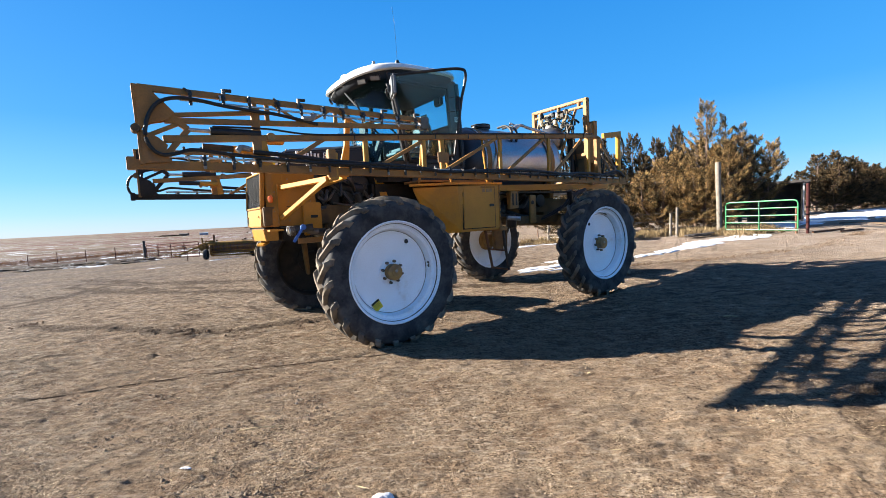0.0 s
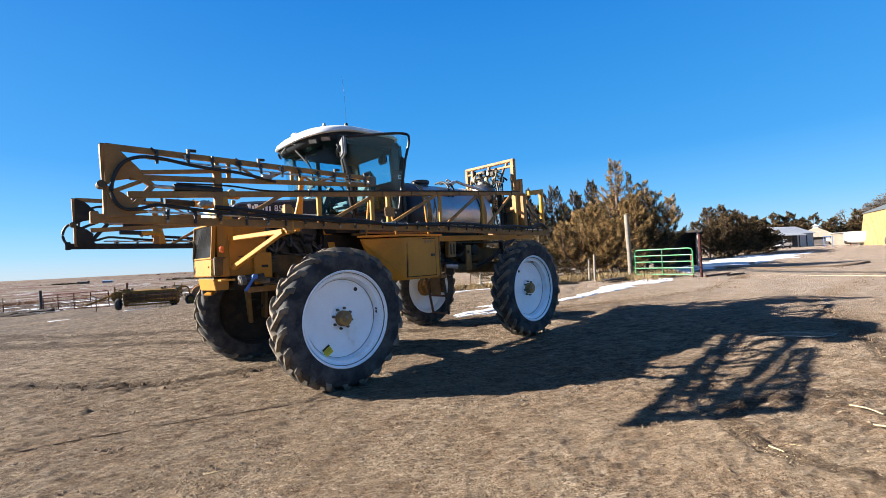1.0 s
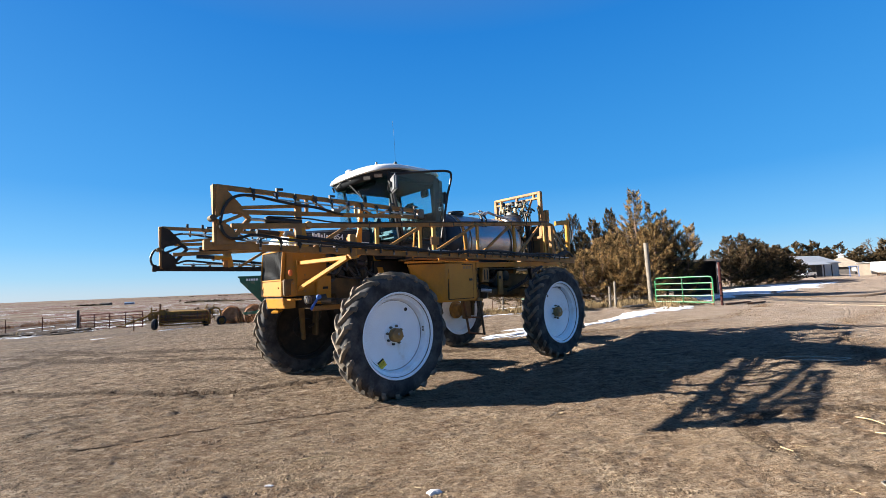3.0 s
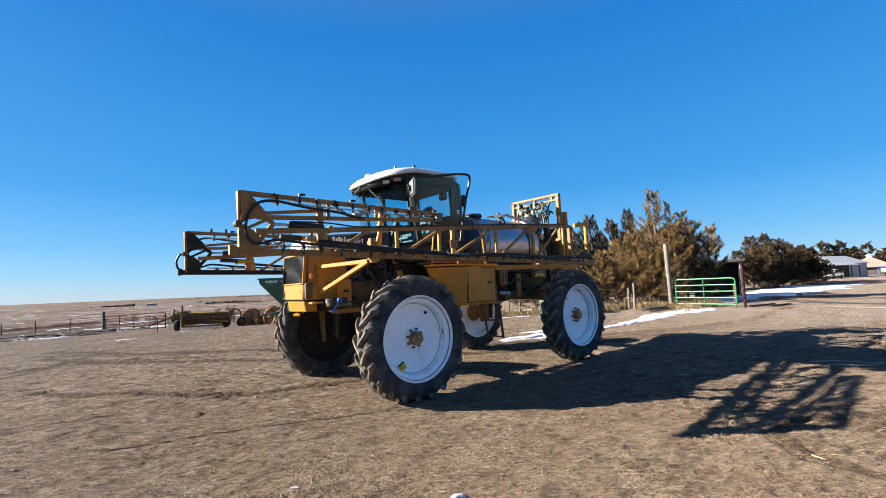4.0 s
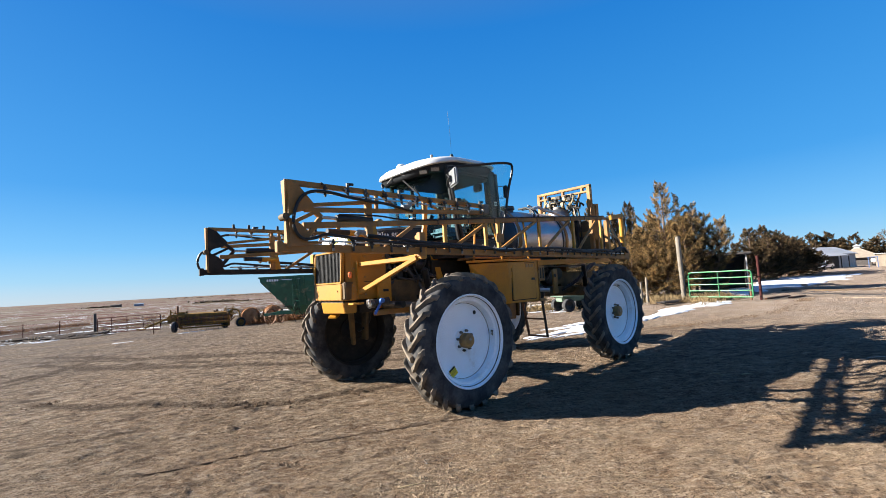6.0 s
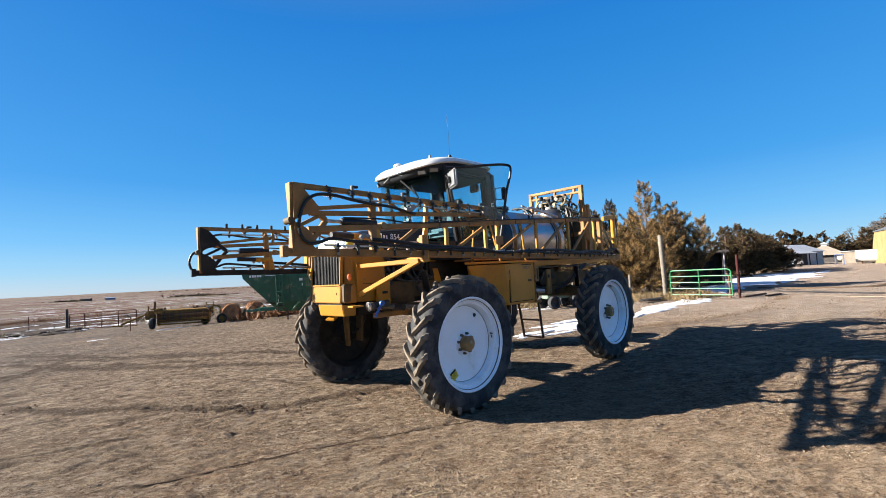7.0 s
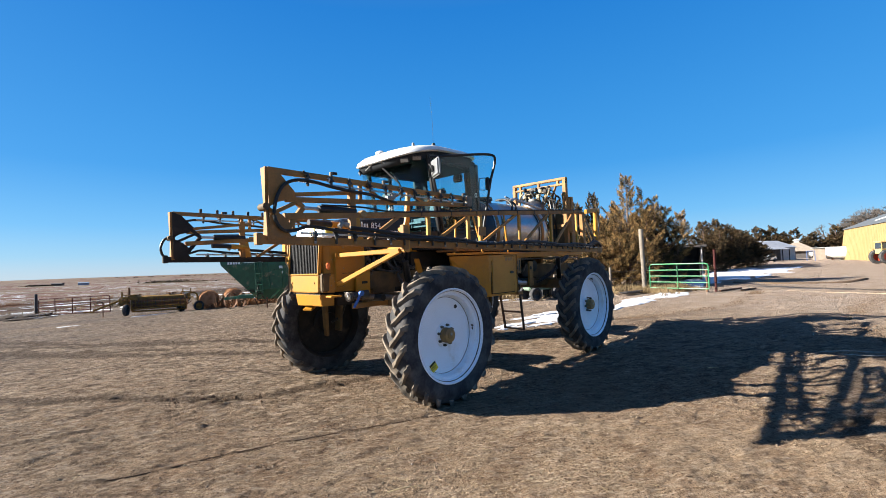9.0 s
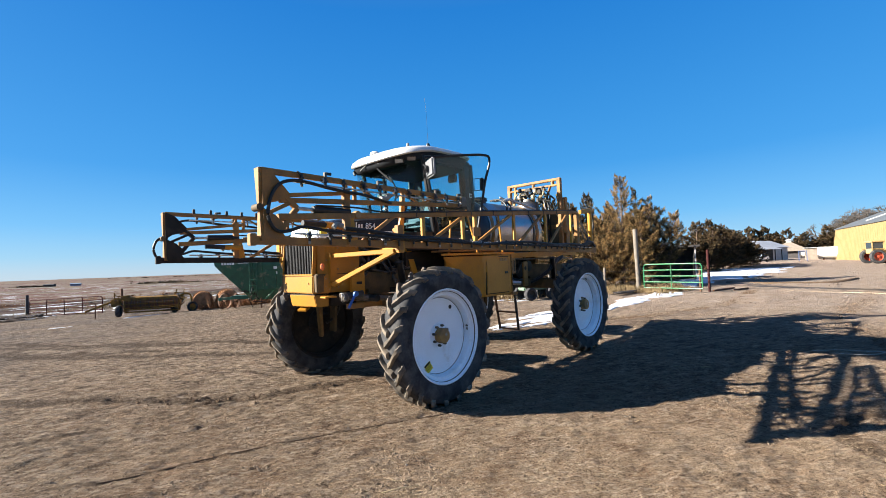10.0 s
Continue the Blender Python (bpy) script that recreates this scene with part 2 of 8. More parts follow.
def box(c, size, bev=0.0, rot=(0, 0, 0), bm=None):
    bm = bm or bmesh.new()
    r = bmesh.ops.create_cube(bm, size=1, matrix=pose(*c, *rot) @ Matrix.Diagonal((*size, 1)))
    if bev:
        es = {e for v in r["verts"] for e in v.link_edges}
        bmesh.ops.bevel(bm, geom=list(es), offset=min(bev, min(size) * 0.45), segments=2, affect='EDGES')
    return bm


def beam(p, q, w, h=None, bev=0.006, up=(0, 0, 1), bm=None):
    """A bar of w by h from p to q; h is along up."""
    h = h or w
    p, q = Vector(p), Vector(q)
    z = (q - p).normalized()
    y = Vector(up) - z * z.dot(Vector(up))
    if y.length < 1e-3:
        y = Vector((1, 0, 0)) - z * z.x
    y.normalize()
    x = y.cross(z)
    m = Matrix((x, y, z)).transposed().to_4x4()
    m.translation = (p + q) / 2
    bm = bm or bmesh.new()
    r = bmesh.ops.create_cube(bm, size=1, matrix=m @ Matrix.Diagonal((w, h, (q - p).length, 1)))
    if bev:
        es = {e for v in r["verts"] for e in v.link_edges}
        bmesh.ops.bevel(bm, geom=list(es), offset=bev, segments=1, affect='EDGES')
    return bm


def rod(p, q, r, r2=None, seg=12, bm=None):
    p, q = Vector(p), Vector(q)
    m = (q - p).to_track_quat('Z', 'Y').to_matrix().to_4x4()
    m.translation = (p + q) / 2
    bm = bm or bmesh.new()
    bmesh.ops.create_cone(bm, cap_ends=True, segments=seg, radius1=r, radius2=r if r2 is None else r2, depth=(q - p).length, matrix=m)
    return bm


def spline(pts, n=8):
    """Points on a smooth line through pts."""
    P = [Vector(p) for p in pts]
    P = [P[0] * 2 - P[1]] + P + [P[-1] * 2 - P[-2]]
    out = []
    for i in range(1, len(P) - 2):
        a, b, c, d = P[i - 1:i + 3]
        for k in range(n):
            t = k / n
            out.append(0.5 * ((2 * b) + (c - a) * t + (2 * a - 5 * b + 4 * c - d) * t * t + (3 * b - a - 3 * c + d) * t ** 3))
    return out + [P[-2]]


def tube(pts, r, seg=8, bm=None, taper=1.0, smooth=True, n=8):
    pts = spline(pts, n) if smooth and len(pts) > 2 else [Vector(p) for p in pts]
    bm = bm or bmesh.new()
    rings, up = [], Vector((0, 0, 1))
    for i, p in enumerate(pts):
        d = (pts[min(i + 1, len(pts) - 1)] - pts[max(i - 1, 0)]).normalized()
        x = d.cross(up)
        if x.length < 0.05:
            x = d.cross(Vector((1, 0, 0)))
        x.normalize()
        y = x.cross(d)
        rr = r * (1 + (taper - 1) * i / max(1, len(pts) - 1))
        rings.append([bm.verts.new(p + (x * math.cos(2 * math.pi * k / seg) + y * math.sin(2 * math.pi * k / seg)) * rr) for k in range(seg)])
    for a, b in zip(rings, rings[1:]):
        for k in range(seg):
            bm.faces.new((a[k], a[(k + 1) % seg], b[(k + 1) % seg], b[k]))
    bm.faces.new(rings[0][::-1])
    bm.faces.new(rings[-1])
    return bm


def lathe(profile, seg=48, axis='Y', c=(0, 0, 0), bm=None, closed=False):
    """Turns (radius, along) pairs round an axis through c."""
    bm = bm or bmesh.new()
    rings = []
    for r, h in profile:
        ring = []
        for k in range(seg):
            a = 2 * math.pi * k / seg
            x, y = r * math.cos(a), r * math.sin(a)
            v = (x, h, y) if axis == 'Y' else ((h, x, y) if axis == 'X' else (x, y, h))
            ring.append(bm.verts.new(Vector(v) + Vector(c)))
        rings.append(ring)
    pairs = list(zip(rings, rings[1:])) + ([(rings[-1], rings[0])] if closed else [])
    for a, b in pairs:
        for k in range(seg):
            bm.faces.new((a[k], a[(k + 1) % seg], b[(k + 1) % seg], b[k]))
    bmesh.ops.remove_doubles(bm, verts=bm.verts, dist=1e-5)
    return bm


def prism(poly, axis, lo, hi, bev=0.0, bm=None):
    """A plate: a polygon in the plane across the axis (0, 1 or 2), from lo to hi along it."""
    own = bm is None
    bm = bm or bmesh.new()
    def put(p, h):
        p = list(p)
        p.insert(axis, h)
        return bm.verts.new(p)
    a, b = [put(p, lo) for p in poly], [put(p, hi) for p in poly]
    n = len(poly)
    fs = [bm.faces.new(a[::-1]), bm.faces.new(b)]
    for k in range(n):
        fs.append(bm.faces.new((a[k], a[(k + 1) % n], b[(k + 1) % n], b[k])))
    if bev and own:
        bmesh.ops.bevel(bm, geom=bm.edges[:], offset=bev, segments=2, affect='EDGES')
    return bm


def hull(points, bev=0.0):
    bm = bmesh.new()
    for p in points:
        bm.verts.new(p)
    bmesh.ops.convex_hull(bm, input=bm.verts)
    bmesh.ops.dissolve_limit(bm, angle_limit=radians(3), verts=bm.verts, edges=bm.edges)
    if bev:
        bmesh.ops.bevel(bm, geom=bm.edges[:], offset=bev, segments=2, affect='EDGES')
    return bm


def lettering(name, text, size, m, material, parent, label=""):
    cu = bpy.data.curves.new(name, 'FONT')
    cu.body, cu.size, cu.extrude, cu.align_x = text, size, 0.002, 'LEFT'
    tmp = bpy.data.objects.new("tmp", cu)
    scene.collection.objects.link(tmp)
    me = bpy.data.meshes.new_from_object(tmp.evaluated_get(bpy.context.evaluated_depsgraph_get()))
    bpy.data.objects.remove(tmp)
    me.materials.append(material)
    ob = new(name, me)
    ob.parent, ob.matrix_basis = parent, m
    if label:
        ob["label"] = label
    return ob


# ---------------------------------------------------------------- ground
def smooth(a, b, x):
    t = np.clip((np.asarray(x, float) - a) / (b - a), 0, 1)
    return t * t * (3 - 2 * t)


def lattice(seed):
    return np.random.RandomState(seed).rand(256, 256)


LAT = [lattice(k) for k in range(4)]


def vnoise(x, y, k=0):
    """Smooth value noise with a grid of one metre, 0 to 1."""
    xi, yi = np.floor(x).astype(int), np.floor(y).astype(int)
    fx, fy = x - xi, y - yi
    fx, fy = fx * fx * (3 - 2 * fx), fy * fy * (3 - 2 * fy)
    L = LAT[k]
    g = lambda a, b: L[a % 256, b % 256]
    return (g(xi, yi) * (1 - fx) + g(xi + 1, yi) * fx) * (1 - fy) + (g(xi, yi + 1) * (1 - fx) + g(xi + 1, yi + 1) * fx) * fy


def ground_z(x, y):
    """The lie of the land: a yard that rises to one side, and a wide shallow valley on the other."""
    x, y = np.asarray(x, float), np.asarray(y, float)
    r = np.hypot(x, y)
    xc, yc = np.clip(x, -70, 14), np.clip(y, -60, 18)
    z = 0.018 * xc * smooth(1.5, 9, np.abs(xc)) + 0.006 * yc - 0.02 * np.clip(-xc - 4, 0, 60) * smooth(4, 10, -xc) - 0.030
    left = 1 - smooth(-5, 25, np.degrees(np.arctan2(x, np.maximum(y, 1e-3)))) * (y > 0)
    left = left * smooth(-200, 40, y)
    z = z - left * (5.5 * smooth(45, 320, r)) + left * (3.0 * smooth(600, 2600, r))
    z = z + left * smooth(120, 500, r) * 2.2 * (vnoise(x / 260, y / 260, 1) - 0.5)
    z = z - 3.0 * smooth(3000, 4500, r)
    return z


def gz(x, y):
    return float(ground_z(x, y))


# tyre ruts: centre line and half width
YARD_RUTS = [([(-15.1, 18.5), (-9.4, 14.56), (-3.98, 11.58), (1, 10.6), (7, 10.6), (14, 12.4), (24, 18)], 0.18),
        ([(-12.9, 15.3), (-10.1, 13.3), (-6.4, 11.0), (-3.4, 9.85), (0.5, 9.2), (6, 10.0)], 0.18),
        ([(-8.05, 8.45), (-7.4, 7.98), (-5.95, 7.28), (-5.19, 6.99), (-4.28, 6.66), (-3.19, 6.34), (-2.59, 6.54), (-1.92, 6.68), (-1.38, 6.98)], 0.13),
        ([(-4.6, 4.0), (-4.19, 4.08), (-3.74, 4.13), (-3.11, 4.35), (-2.37, 4.55), (-1.51, 4.73), (-0.6, 4.9)], 0.025),
        ([(-7.5, 5.6), (-5.92, 5.42), (-5.36, 5.43), (-4.86, 5.59)], 0.06),
        ([(2, 0.5), (4.6, 2.6), (7.4, 5.6), (9.6, 8.4), (10.9, 8.9), (13.5, 10.3), (18, 13)], 0.17),
        ([(4.2, 10.9), (5.8, 11.0), (6.6, 10.9), (9.5, 11.5), (12.4, 13.5), (14.0, 14.8)], 0.14),
        ([(3.2, 1.6), (2.7, 2.6), (3.4, 3.4), (5.5, 3.0)], 0.10),
        ([(-13.2, 10.6), (-11.9, 11.5), (-11.2, 12.6), (-11.1, 14.2), (-11.8, 16.4)], 0.16),
        ]
# older tracks and scuffs on the low side
OLD_TRACKS = [([(-11.7, 11.4), (-11.11, 11.6), (-10.86, 12.1), (-10.94, 13.16)], 0.12),
        ([(-13.23, 15.44), (-10.53, 13.76), (-8.23, 12.53), (-6.29, 11.58)], 0.13),
        ([(-14.52, 16.93), (-11.17, 15.06), (-8.19, 13.42), (-5.86, 12.03)], 0.13),
        ([(-7.8, 8.22), (-6.83, 7.59), (-6.16, 7.27), (-5.98, 7.36)], 0.1),
        ([(-8.75, 9.08), (-8.42, 9.16)], 0.05),
        ([(-4.64, 7.81), (-4.2, 7.57)], 0.06),
        ([(-5.41, 7.03), (-5.3, 7.25)], 0.06),
        ([(-13.33, 13.81), (-12.05, 13.09)], 0.07),
        ([(-3.71, 8.19), (-3.09, 7.58)], 0.05)]
RUTS = YARD_RUTS + OLD_TRACKS


def rut_mask(x, y):
    m = np.zeros_like(x)
    for line, w in RUTS:
        P = np.array([p[:2] for p in spline([(a, b, 0) for a, b in line], 10)])
        d = np.full_like(x, 1e9)
        for (ax, ay), (bx, by) in zip(P, P[1:]):
            vx, vy = bx - ax, by - ay
            t = np.clip(((x - ax) * vx + (y - ay) * vy) / (vx * vx + vy * vy), 0, 1)
            d = np.minimum(d, np.hypot(x - ax - t * vx, y - ay - t * vy))
        m = np.maximum(m, 1 - smooth(w * 0.5, w * 1.6, d))
    return m


def build_ground():
    def axis(lo, hi, step, grows, reach, fine):
        core = list(np.arange(lo, hi, step))
        for sign in (-1, 1):
            d, p_ = step, core[0] if sign < 0 else core[-1]
            side = []
            while abs(p_) < reach:
                d *= grows[sign > 0]
                if sign == fine and abs(p_) < 12.5:
                    d = min(d, 0.09)
                p_ += sign * d
                side.append(p_)
            core = side[::-1] + core if sign < 0 else core + side
        return np.array(core)

    xs, ys = axis(-5.2, 4.4, 0.021, (1.045, 1.045), 4400, -1), axis(1.35, 6.4, 0.021, (1.16, 1.045), 4400, 1)
    X, Y = np.meshgrid(xs, ys, indexing='ij')
    n, m = X.shape
    Z = ground_z(X, Y)
    r = np.hypot(X, Y - 5)
    near = 1 - smooth(18, 45, r)
    rut = np.zeros_like(X)
    zone = r < 32
    rut[zone] = rut_mask(X[zone], Y[zone])
    c, sn = math.cos(0.35), math.sin(0.35)
    U, V = X * c + Y * sn, -X * sn + Y * c
    bumps = 0.034 * (vnoise(X / 1.7, Y / 1.7, 0) - 0.5) + 0.024 * (vnoise(U / 0.9, V / 0.35, 1) - 0.5)
    bumps += 0.018 * (vnoise(X / 0.27, Y / 0.22, 2) - 0.5) * (0.4 + vnoise(X / 3, Y / 3, 3))
    bumps += 0.026 * (vnoise(U / 0.22, V / 0.10, 3) - 0.5) * (0.5 + vnoise(X / 2.1, Y / 2.1, 2))
    bumps += 0.030 * np.maximum(0, vnoise(U / 0.34, V / 0.16, 2) - 0.55) * smooth(0.3, 0.7, vnoise(X / 2.6, Y / 1.7, 1))
    bumps += smooth(5, 8, r) * (1 - smooth(14, 20, r)) * 0.045 * (vnoise(U / 0.62, V / 0.42, 0) - 0.5) * (0.4 + vnoise(X / 3.1, Y / 2.3, 1))
    bumps += smooth(9, 13, r) * 0.075 * (vnoise(U / 1.25, V / 0.95, 2) - 0.5)
    fine_zone = 1 - smooth(7, 13, r)
    bumps += fine_zone * 0.010 * (vnoise(U / 0.085, V / 0.060, 1) - 0.5) * (0.5 + vnoise(X / 1.3, Y / 1.3, 0))
    scrape = vnoise(U / 0.17, V / 0.050, 0) + 0.6 * vnoise(U / 0.075, V / 0.042, 2)
    bumps += (1 - smooth(8, 16, r)) * 0.013 * (scrape - 0.8) * (0.35 + 0.9 * vnoise(X / 1.9, Y / 1.4, 1))
    crumbs = np.maximum(0, vnoise(U / 0.072, V / 0.046, 3) - 0.40) + 0.6 * np.maximum(0, vnoise(U / 0.046, V / 0.034, 1) - 0.45)
    bumps += (1 - smooth(6, 14, r)) * 0.021 * crumbs * (0.30 + 0.95 * vnoise(X / 0.9, Y / 0.7, 2))
    tread = np.sin(U * 22 + 3 * vnoise(X, Y, 2)) * 0.006
    clods = vnoise(X / 0.13, Y / 0.11, 1) ** 2
    Z = Z + near * (bumps + rut * (-0.020 + tread + 0.040 * clods))
    me = bpy.data.meshes.new("ground")
    me.vertices.add(n * m)
    me.vertices.foreach_set("co", np.stack([X, Y, Z], -1).ravel())
    i = np.arange(n * m).reshape(n, m)
    q = np.stack([i[:-1, :-1], i[1:, :-1], i[1:, 1:], i[:-1, 1:]], -1).reshape(-1, 4)
    me.loops.add(q.size)
    me.loops.foreach_set("vertex_index", q.ravel())
    me.polygons.add(len(q))
    me.polygons.foreach_set("loop_start", np.arange(len(q)) * 4)
    me.update(calc_edges=True)
    at = me.attributes.new("wear", 'FLOAT', 'POINT')
    at.data.foreach_set("value", (rut * near).ravel())
    me.shade_smooth()
    return me


def ground_material():
    m = bpy.data.materials.new("packed_dirt_and_prairie")
    m.use_nodes = True
    n, l = m.node_tree.nodes, m.node_tree.links
    bs = n["Principled BSDF"]
    bs.inputs["Roughness"].default_value = 0.95
    bs.inputs["Specular IOR Level"].default_value = 0.1
    bs.inputs["Diffuse Roughness"].default_value = 0.4
    geo = n.new("ShaderNodeNewGeometry")

    def noise_tex(scale, detail=5, rough=0.6, stretch=None):
        k = n.new("ShaderNodeTexNoise")
        k.inputs["Scale"].default_value, k.inputs["Detail"].default_value, k.inputs["Roughness"].default_value = scale, detail, rough
        if stretch:
            mp = n.new("ShaderNodeMapping")
            mp.inputs["Scale"].default_value = stretch[:3]
            mp.inputs["Rotation"].default_value = (0, 0, stretch[3])
            l.new(geo.outputs["Position"], mp.inputs["Vector"])
            l.new(mp.outputs[0], k.inputs["Vector"])
        else:
            l.new(geo.outputs["Position"], k.inputs["Vector"])
        return k.outputs["Fac"]

    def mapr(src, a, b, lo=0.0, hi=1.0):
        k = n.new("ShaderNodeMapRange")
        for i, v in enumerate((a, b, lo, hi)):
            k.inputs[i + 1].default_value = v
        l.new(src, k.inputs[0])
        return k.outputs[0]

    def mixc(f, a, b, mode='MIX'):
        k = n.new("ShaderNodeMix")
        k.data_type, k.blend_type = 'RGBA', mode
        for i, v in ((0, f), (6, a), (7, b)):
            if isinstance(v, (tuple, float)):
                k.inputs[i].default_value = (*v, 1) if isinstance(v, tuple) else v
            else:
                l.new(v, k.inputs[i])
        return k.outputs[2]

    def math_(op, a, b):
        k = n.new("ShaderNodeMath")
        k.operation = op
        for i, v in ((0, a), (1, b)):
            if isinstance(v, float):
                k.inputs[i].default_value = v
            else:
                l.new(v, k.inputs[i])
        return k.outputs[0]

    def cells(scale):
        k = n.new("ShaderNodeTexVoronoi")
        k.inputs["Scale"].default_value = scale
        warp = n.new("ShaderNodeMix")
        warp.data_type = 'VECTOR'
        warp.inputs[0].default_value = 0.03
        nz = n.new("ShaderNodeTexNoise")
        nz.inputs["Scale"].default_value = scale * 0.8
        l.new(geo.outputs["Position"], nz.inputs["Vector"])
        l.new(geo.outputs["Position"], warp.inputs[4])
        l.new(nz.outputs["Color"], warp.inputs[5])
        l.new(warp.outputs[1], k.inputs["Vector"])
        return k

    big, mid, fine, grit = noise_tex(0.35), noise_tex(2.2, 7, 0.7), noise_tex(22, 6, 0.75), noise_tex(110, 3)
    c1, c2 = cells(26.0), cells(62.0)
    dirt = mixc(mapr(big, 0.38, 0.62), (0.257, 0.161, 0.095), (0.321, 0.223, 0.142))
    dirt = mixc(mapr(mid, 0.40, 0.70), dirt, (0.367, 0.268, 0.179))
    dirt = mixc(mapr(mid, 0.44, 0.30), dirt, (0.169, 0.104, 0.063))
    tone1 = n.new("ShaderNodeSeparateColor")
    l.new(c1.outputs["Color"], tone1.inputs[0])
    tone2 = n.new("ShaderNodeSeparateColor")
    l.new(c2.outputs["Color"], tone2.inputs[0])
    dirt = mixc(0.30, dirt, mapr(tone1.outputs[0], 0.0, 1.0, 0.68, 1.28), 'MULTIPLY')
    dirt = mixc(0.35, dirt, mapr(tone2.outputs[1], 0.0, 1.0, 0.60, 1.35), 'MULTIPLY')
    crumb, comb = noise_tex(58, 5, 0.8), noise_tex(26, 6, 0.78, (0.32, 1.0, 1.0, 0.35))
    near_ = mapr(noise_tex(0.5, 3), 0.35, 0.6, 0.35, 1.0)
    # relief shading put into the colour: hollows dark, crests pale
    dirt = mixc(math_('MULTIPLY', near_, mapr(crumb, 0.51, 0.41)), dirt, (0.050, 0.032, 0.020))
    dirt = mixc(math_('MULTIPLY', near_, mapr(comb, 0.52, 0.62)), dirt, (0.495, 0.385, 0.278))
    dirt = mixc(mapr(fine, 0.57, 0.68), dirt, (0.480, 0.377, 0.277))
    dirt = mixc(mapr(fine, 0.45, 0.35), dirt, (0.079, 0.052, 0.033))
    sep = n.new("ShaderNodeSeparateXYZ")
    l.new(geo.outputs["Position"], sep.inputs[0])
    ln = n.new("ShaderNodeVectorMath")
    ln.operation = 'LENGTH'
    l.new(geo.outputs["Position"], ln.inputs[0])
    dist = ln.outputs["Value"]
    fleck, spots = noise_tex(6.0, 5, 0.62, (0.30, 1.0, 1.0, 0.30)), noise_tex(15.0, 3, 0.55, (0.40, 1.0, 1.0, 0.35))
    away = mapr(dist, 3.0, 9.0, 0.40, 1.0)
    for src, lo_, hi_, much, tone_ in ((fleck, 0.54, 0.63, 0.62, (0.098, 0.068, 0.046)), (fleck, 0.44, 0.33, 0.45, (0.47, 0.375, 0.285)),
                                       (spots, 0.58, 0.66, 0.62, (0.070, 0.048, 0.032)), (spots, 0.43, 0.35, 0.50, (0.47, 0.375, 0.285))):
        dirt = mixc(math_('MULTIPLY', mapr(src, lo_, hi_, 0.0, much), away), dirt, tone_)
    low = math_('MULTIPLY', mapr(sep.outputs["X"], -3.0, -14.0), mapr(dist, 9.0, 20.0))
    low = math_('MULTIPLY', low, mapr(noise_tex(0.45, 5, 0.65, (0.35, 1.0, 1.0, 0.35)), 0.36, 0.62, 0.25, 0.85))
    dirt = mixc(low, dirt, mixc(mapr(mid, 0.38, 0.62), (0.118, 0.090, 0.076), (0.215, 0.172, 0.146)))
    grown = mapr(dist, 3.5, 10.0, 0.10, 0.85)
    # coarser mottle farther off, its dark flecks in place of small shadows
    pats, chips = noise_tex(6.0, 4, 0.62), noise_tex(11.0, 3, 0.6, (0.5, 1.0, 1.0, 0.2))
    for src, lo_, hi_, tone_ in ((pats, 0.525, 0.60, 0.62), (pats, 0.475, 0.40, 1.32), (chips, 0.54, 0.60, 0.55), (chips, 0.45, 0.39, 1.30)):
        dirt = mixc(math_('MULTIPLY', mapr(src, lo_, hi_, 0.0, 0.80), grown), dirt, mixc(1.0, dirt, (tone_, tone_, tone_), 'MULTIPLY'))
    wear = n.new("ShaderNodeAttribute")
    wear.attribute_name = "wear"
    dirt = mixc(math_('MULTIPLY', wear.outputs["Fac"], mapr(fine, 0.35, 0.6, 1.0, 0.45)), dirt, (0.064, 0.042, 0.026))
    # prairie beyond the yard: bands of stubble, red weeds and old snow
    streak = noise_tex(9.0, 5, 0.65, (0.35, 1.0, 1.0, 0.3))
    f1, f2, f3 = noise_tex(0.016, 6, 0.65), noise_tex(0.030, 7, 0.7, (0.5, 1.0, 1.0, 0.45)), noise_tex(0.075, 9, 0.72, (0.75, 1.0, 1.0, 0.5))
    field = mixc(mapr(f1, 0.38, 0.62), (0.128, 0.094, 0.066), (0.215, 0.170, 0.124))
    reds = math_('ADD', mapr(f2, 0.49, 0.54), math_('MULTIPLY', mapr(f2, 0.43, 0.49), mapr(dist, 190.0, 130.0)))
    field = mixc(math_('MINIMUM', reds, 1.0), field, (0.115, 0.052, 0.037))
    field = mixc(mapr(f2, 0.45, 0.38), field, (0.090, 0.061, 0.037))
    broken = mapr(noise_tex(0.55, 6, 0.7), 0.44, 0.52)
    snow = math_('MULTIPLY', math_('MULTIPLY', mapr(f3, 0.555, 0.60), broken), mapr(dist, 30.0, 44.0))
    snow = math_('MULTIPLY', snow, mapr(dist, 1300.0, 300.0))
    snow = math_('MULTIPLY', snow, mapr(sep.outputs["X"], 4.0, -6.0))
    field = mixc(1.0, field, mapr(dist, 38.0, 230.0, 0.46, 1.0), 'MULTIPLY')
    field = mixc(snow, field, (0.62, 0.63, 0.66))
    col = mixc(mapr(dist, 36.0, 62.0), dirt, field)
    # the farther yard on the high side stays bare, paler earth
    side = math_('MULTIPLY', mapr(sep.outputs["X"], 1.0, 10.0), mapr(dist, 6.0, 16.0, 0.0, 0.85))
    col = mixc(side, col, mixc(mapr(mid, 0.4, 0.65), (0.320, 0.240, 0.182), (0.405, 0.325, 0.268)))
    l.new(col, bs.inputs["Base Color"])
    h = math_('ADD', math_('MULTIPLY', fine, 0.7), math_('MULTIPLY', grit, 0.2))
    h = math_('ADD', h, math_('MULTIPLY', streak, 1.7))
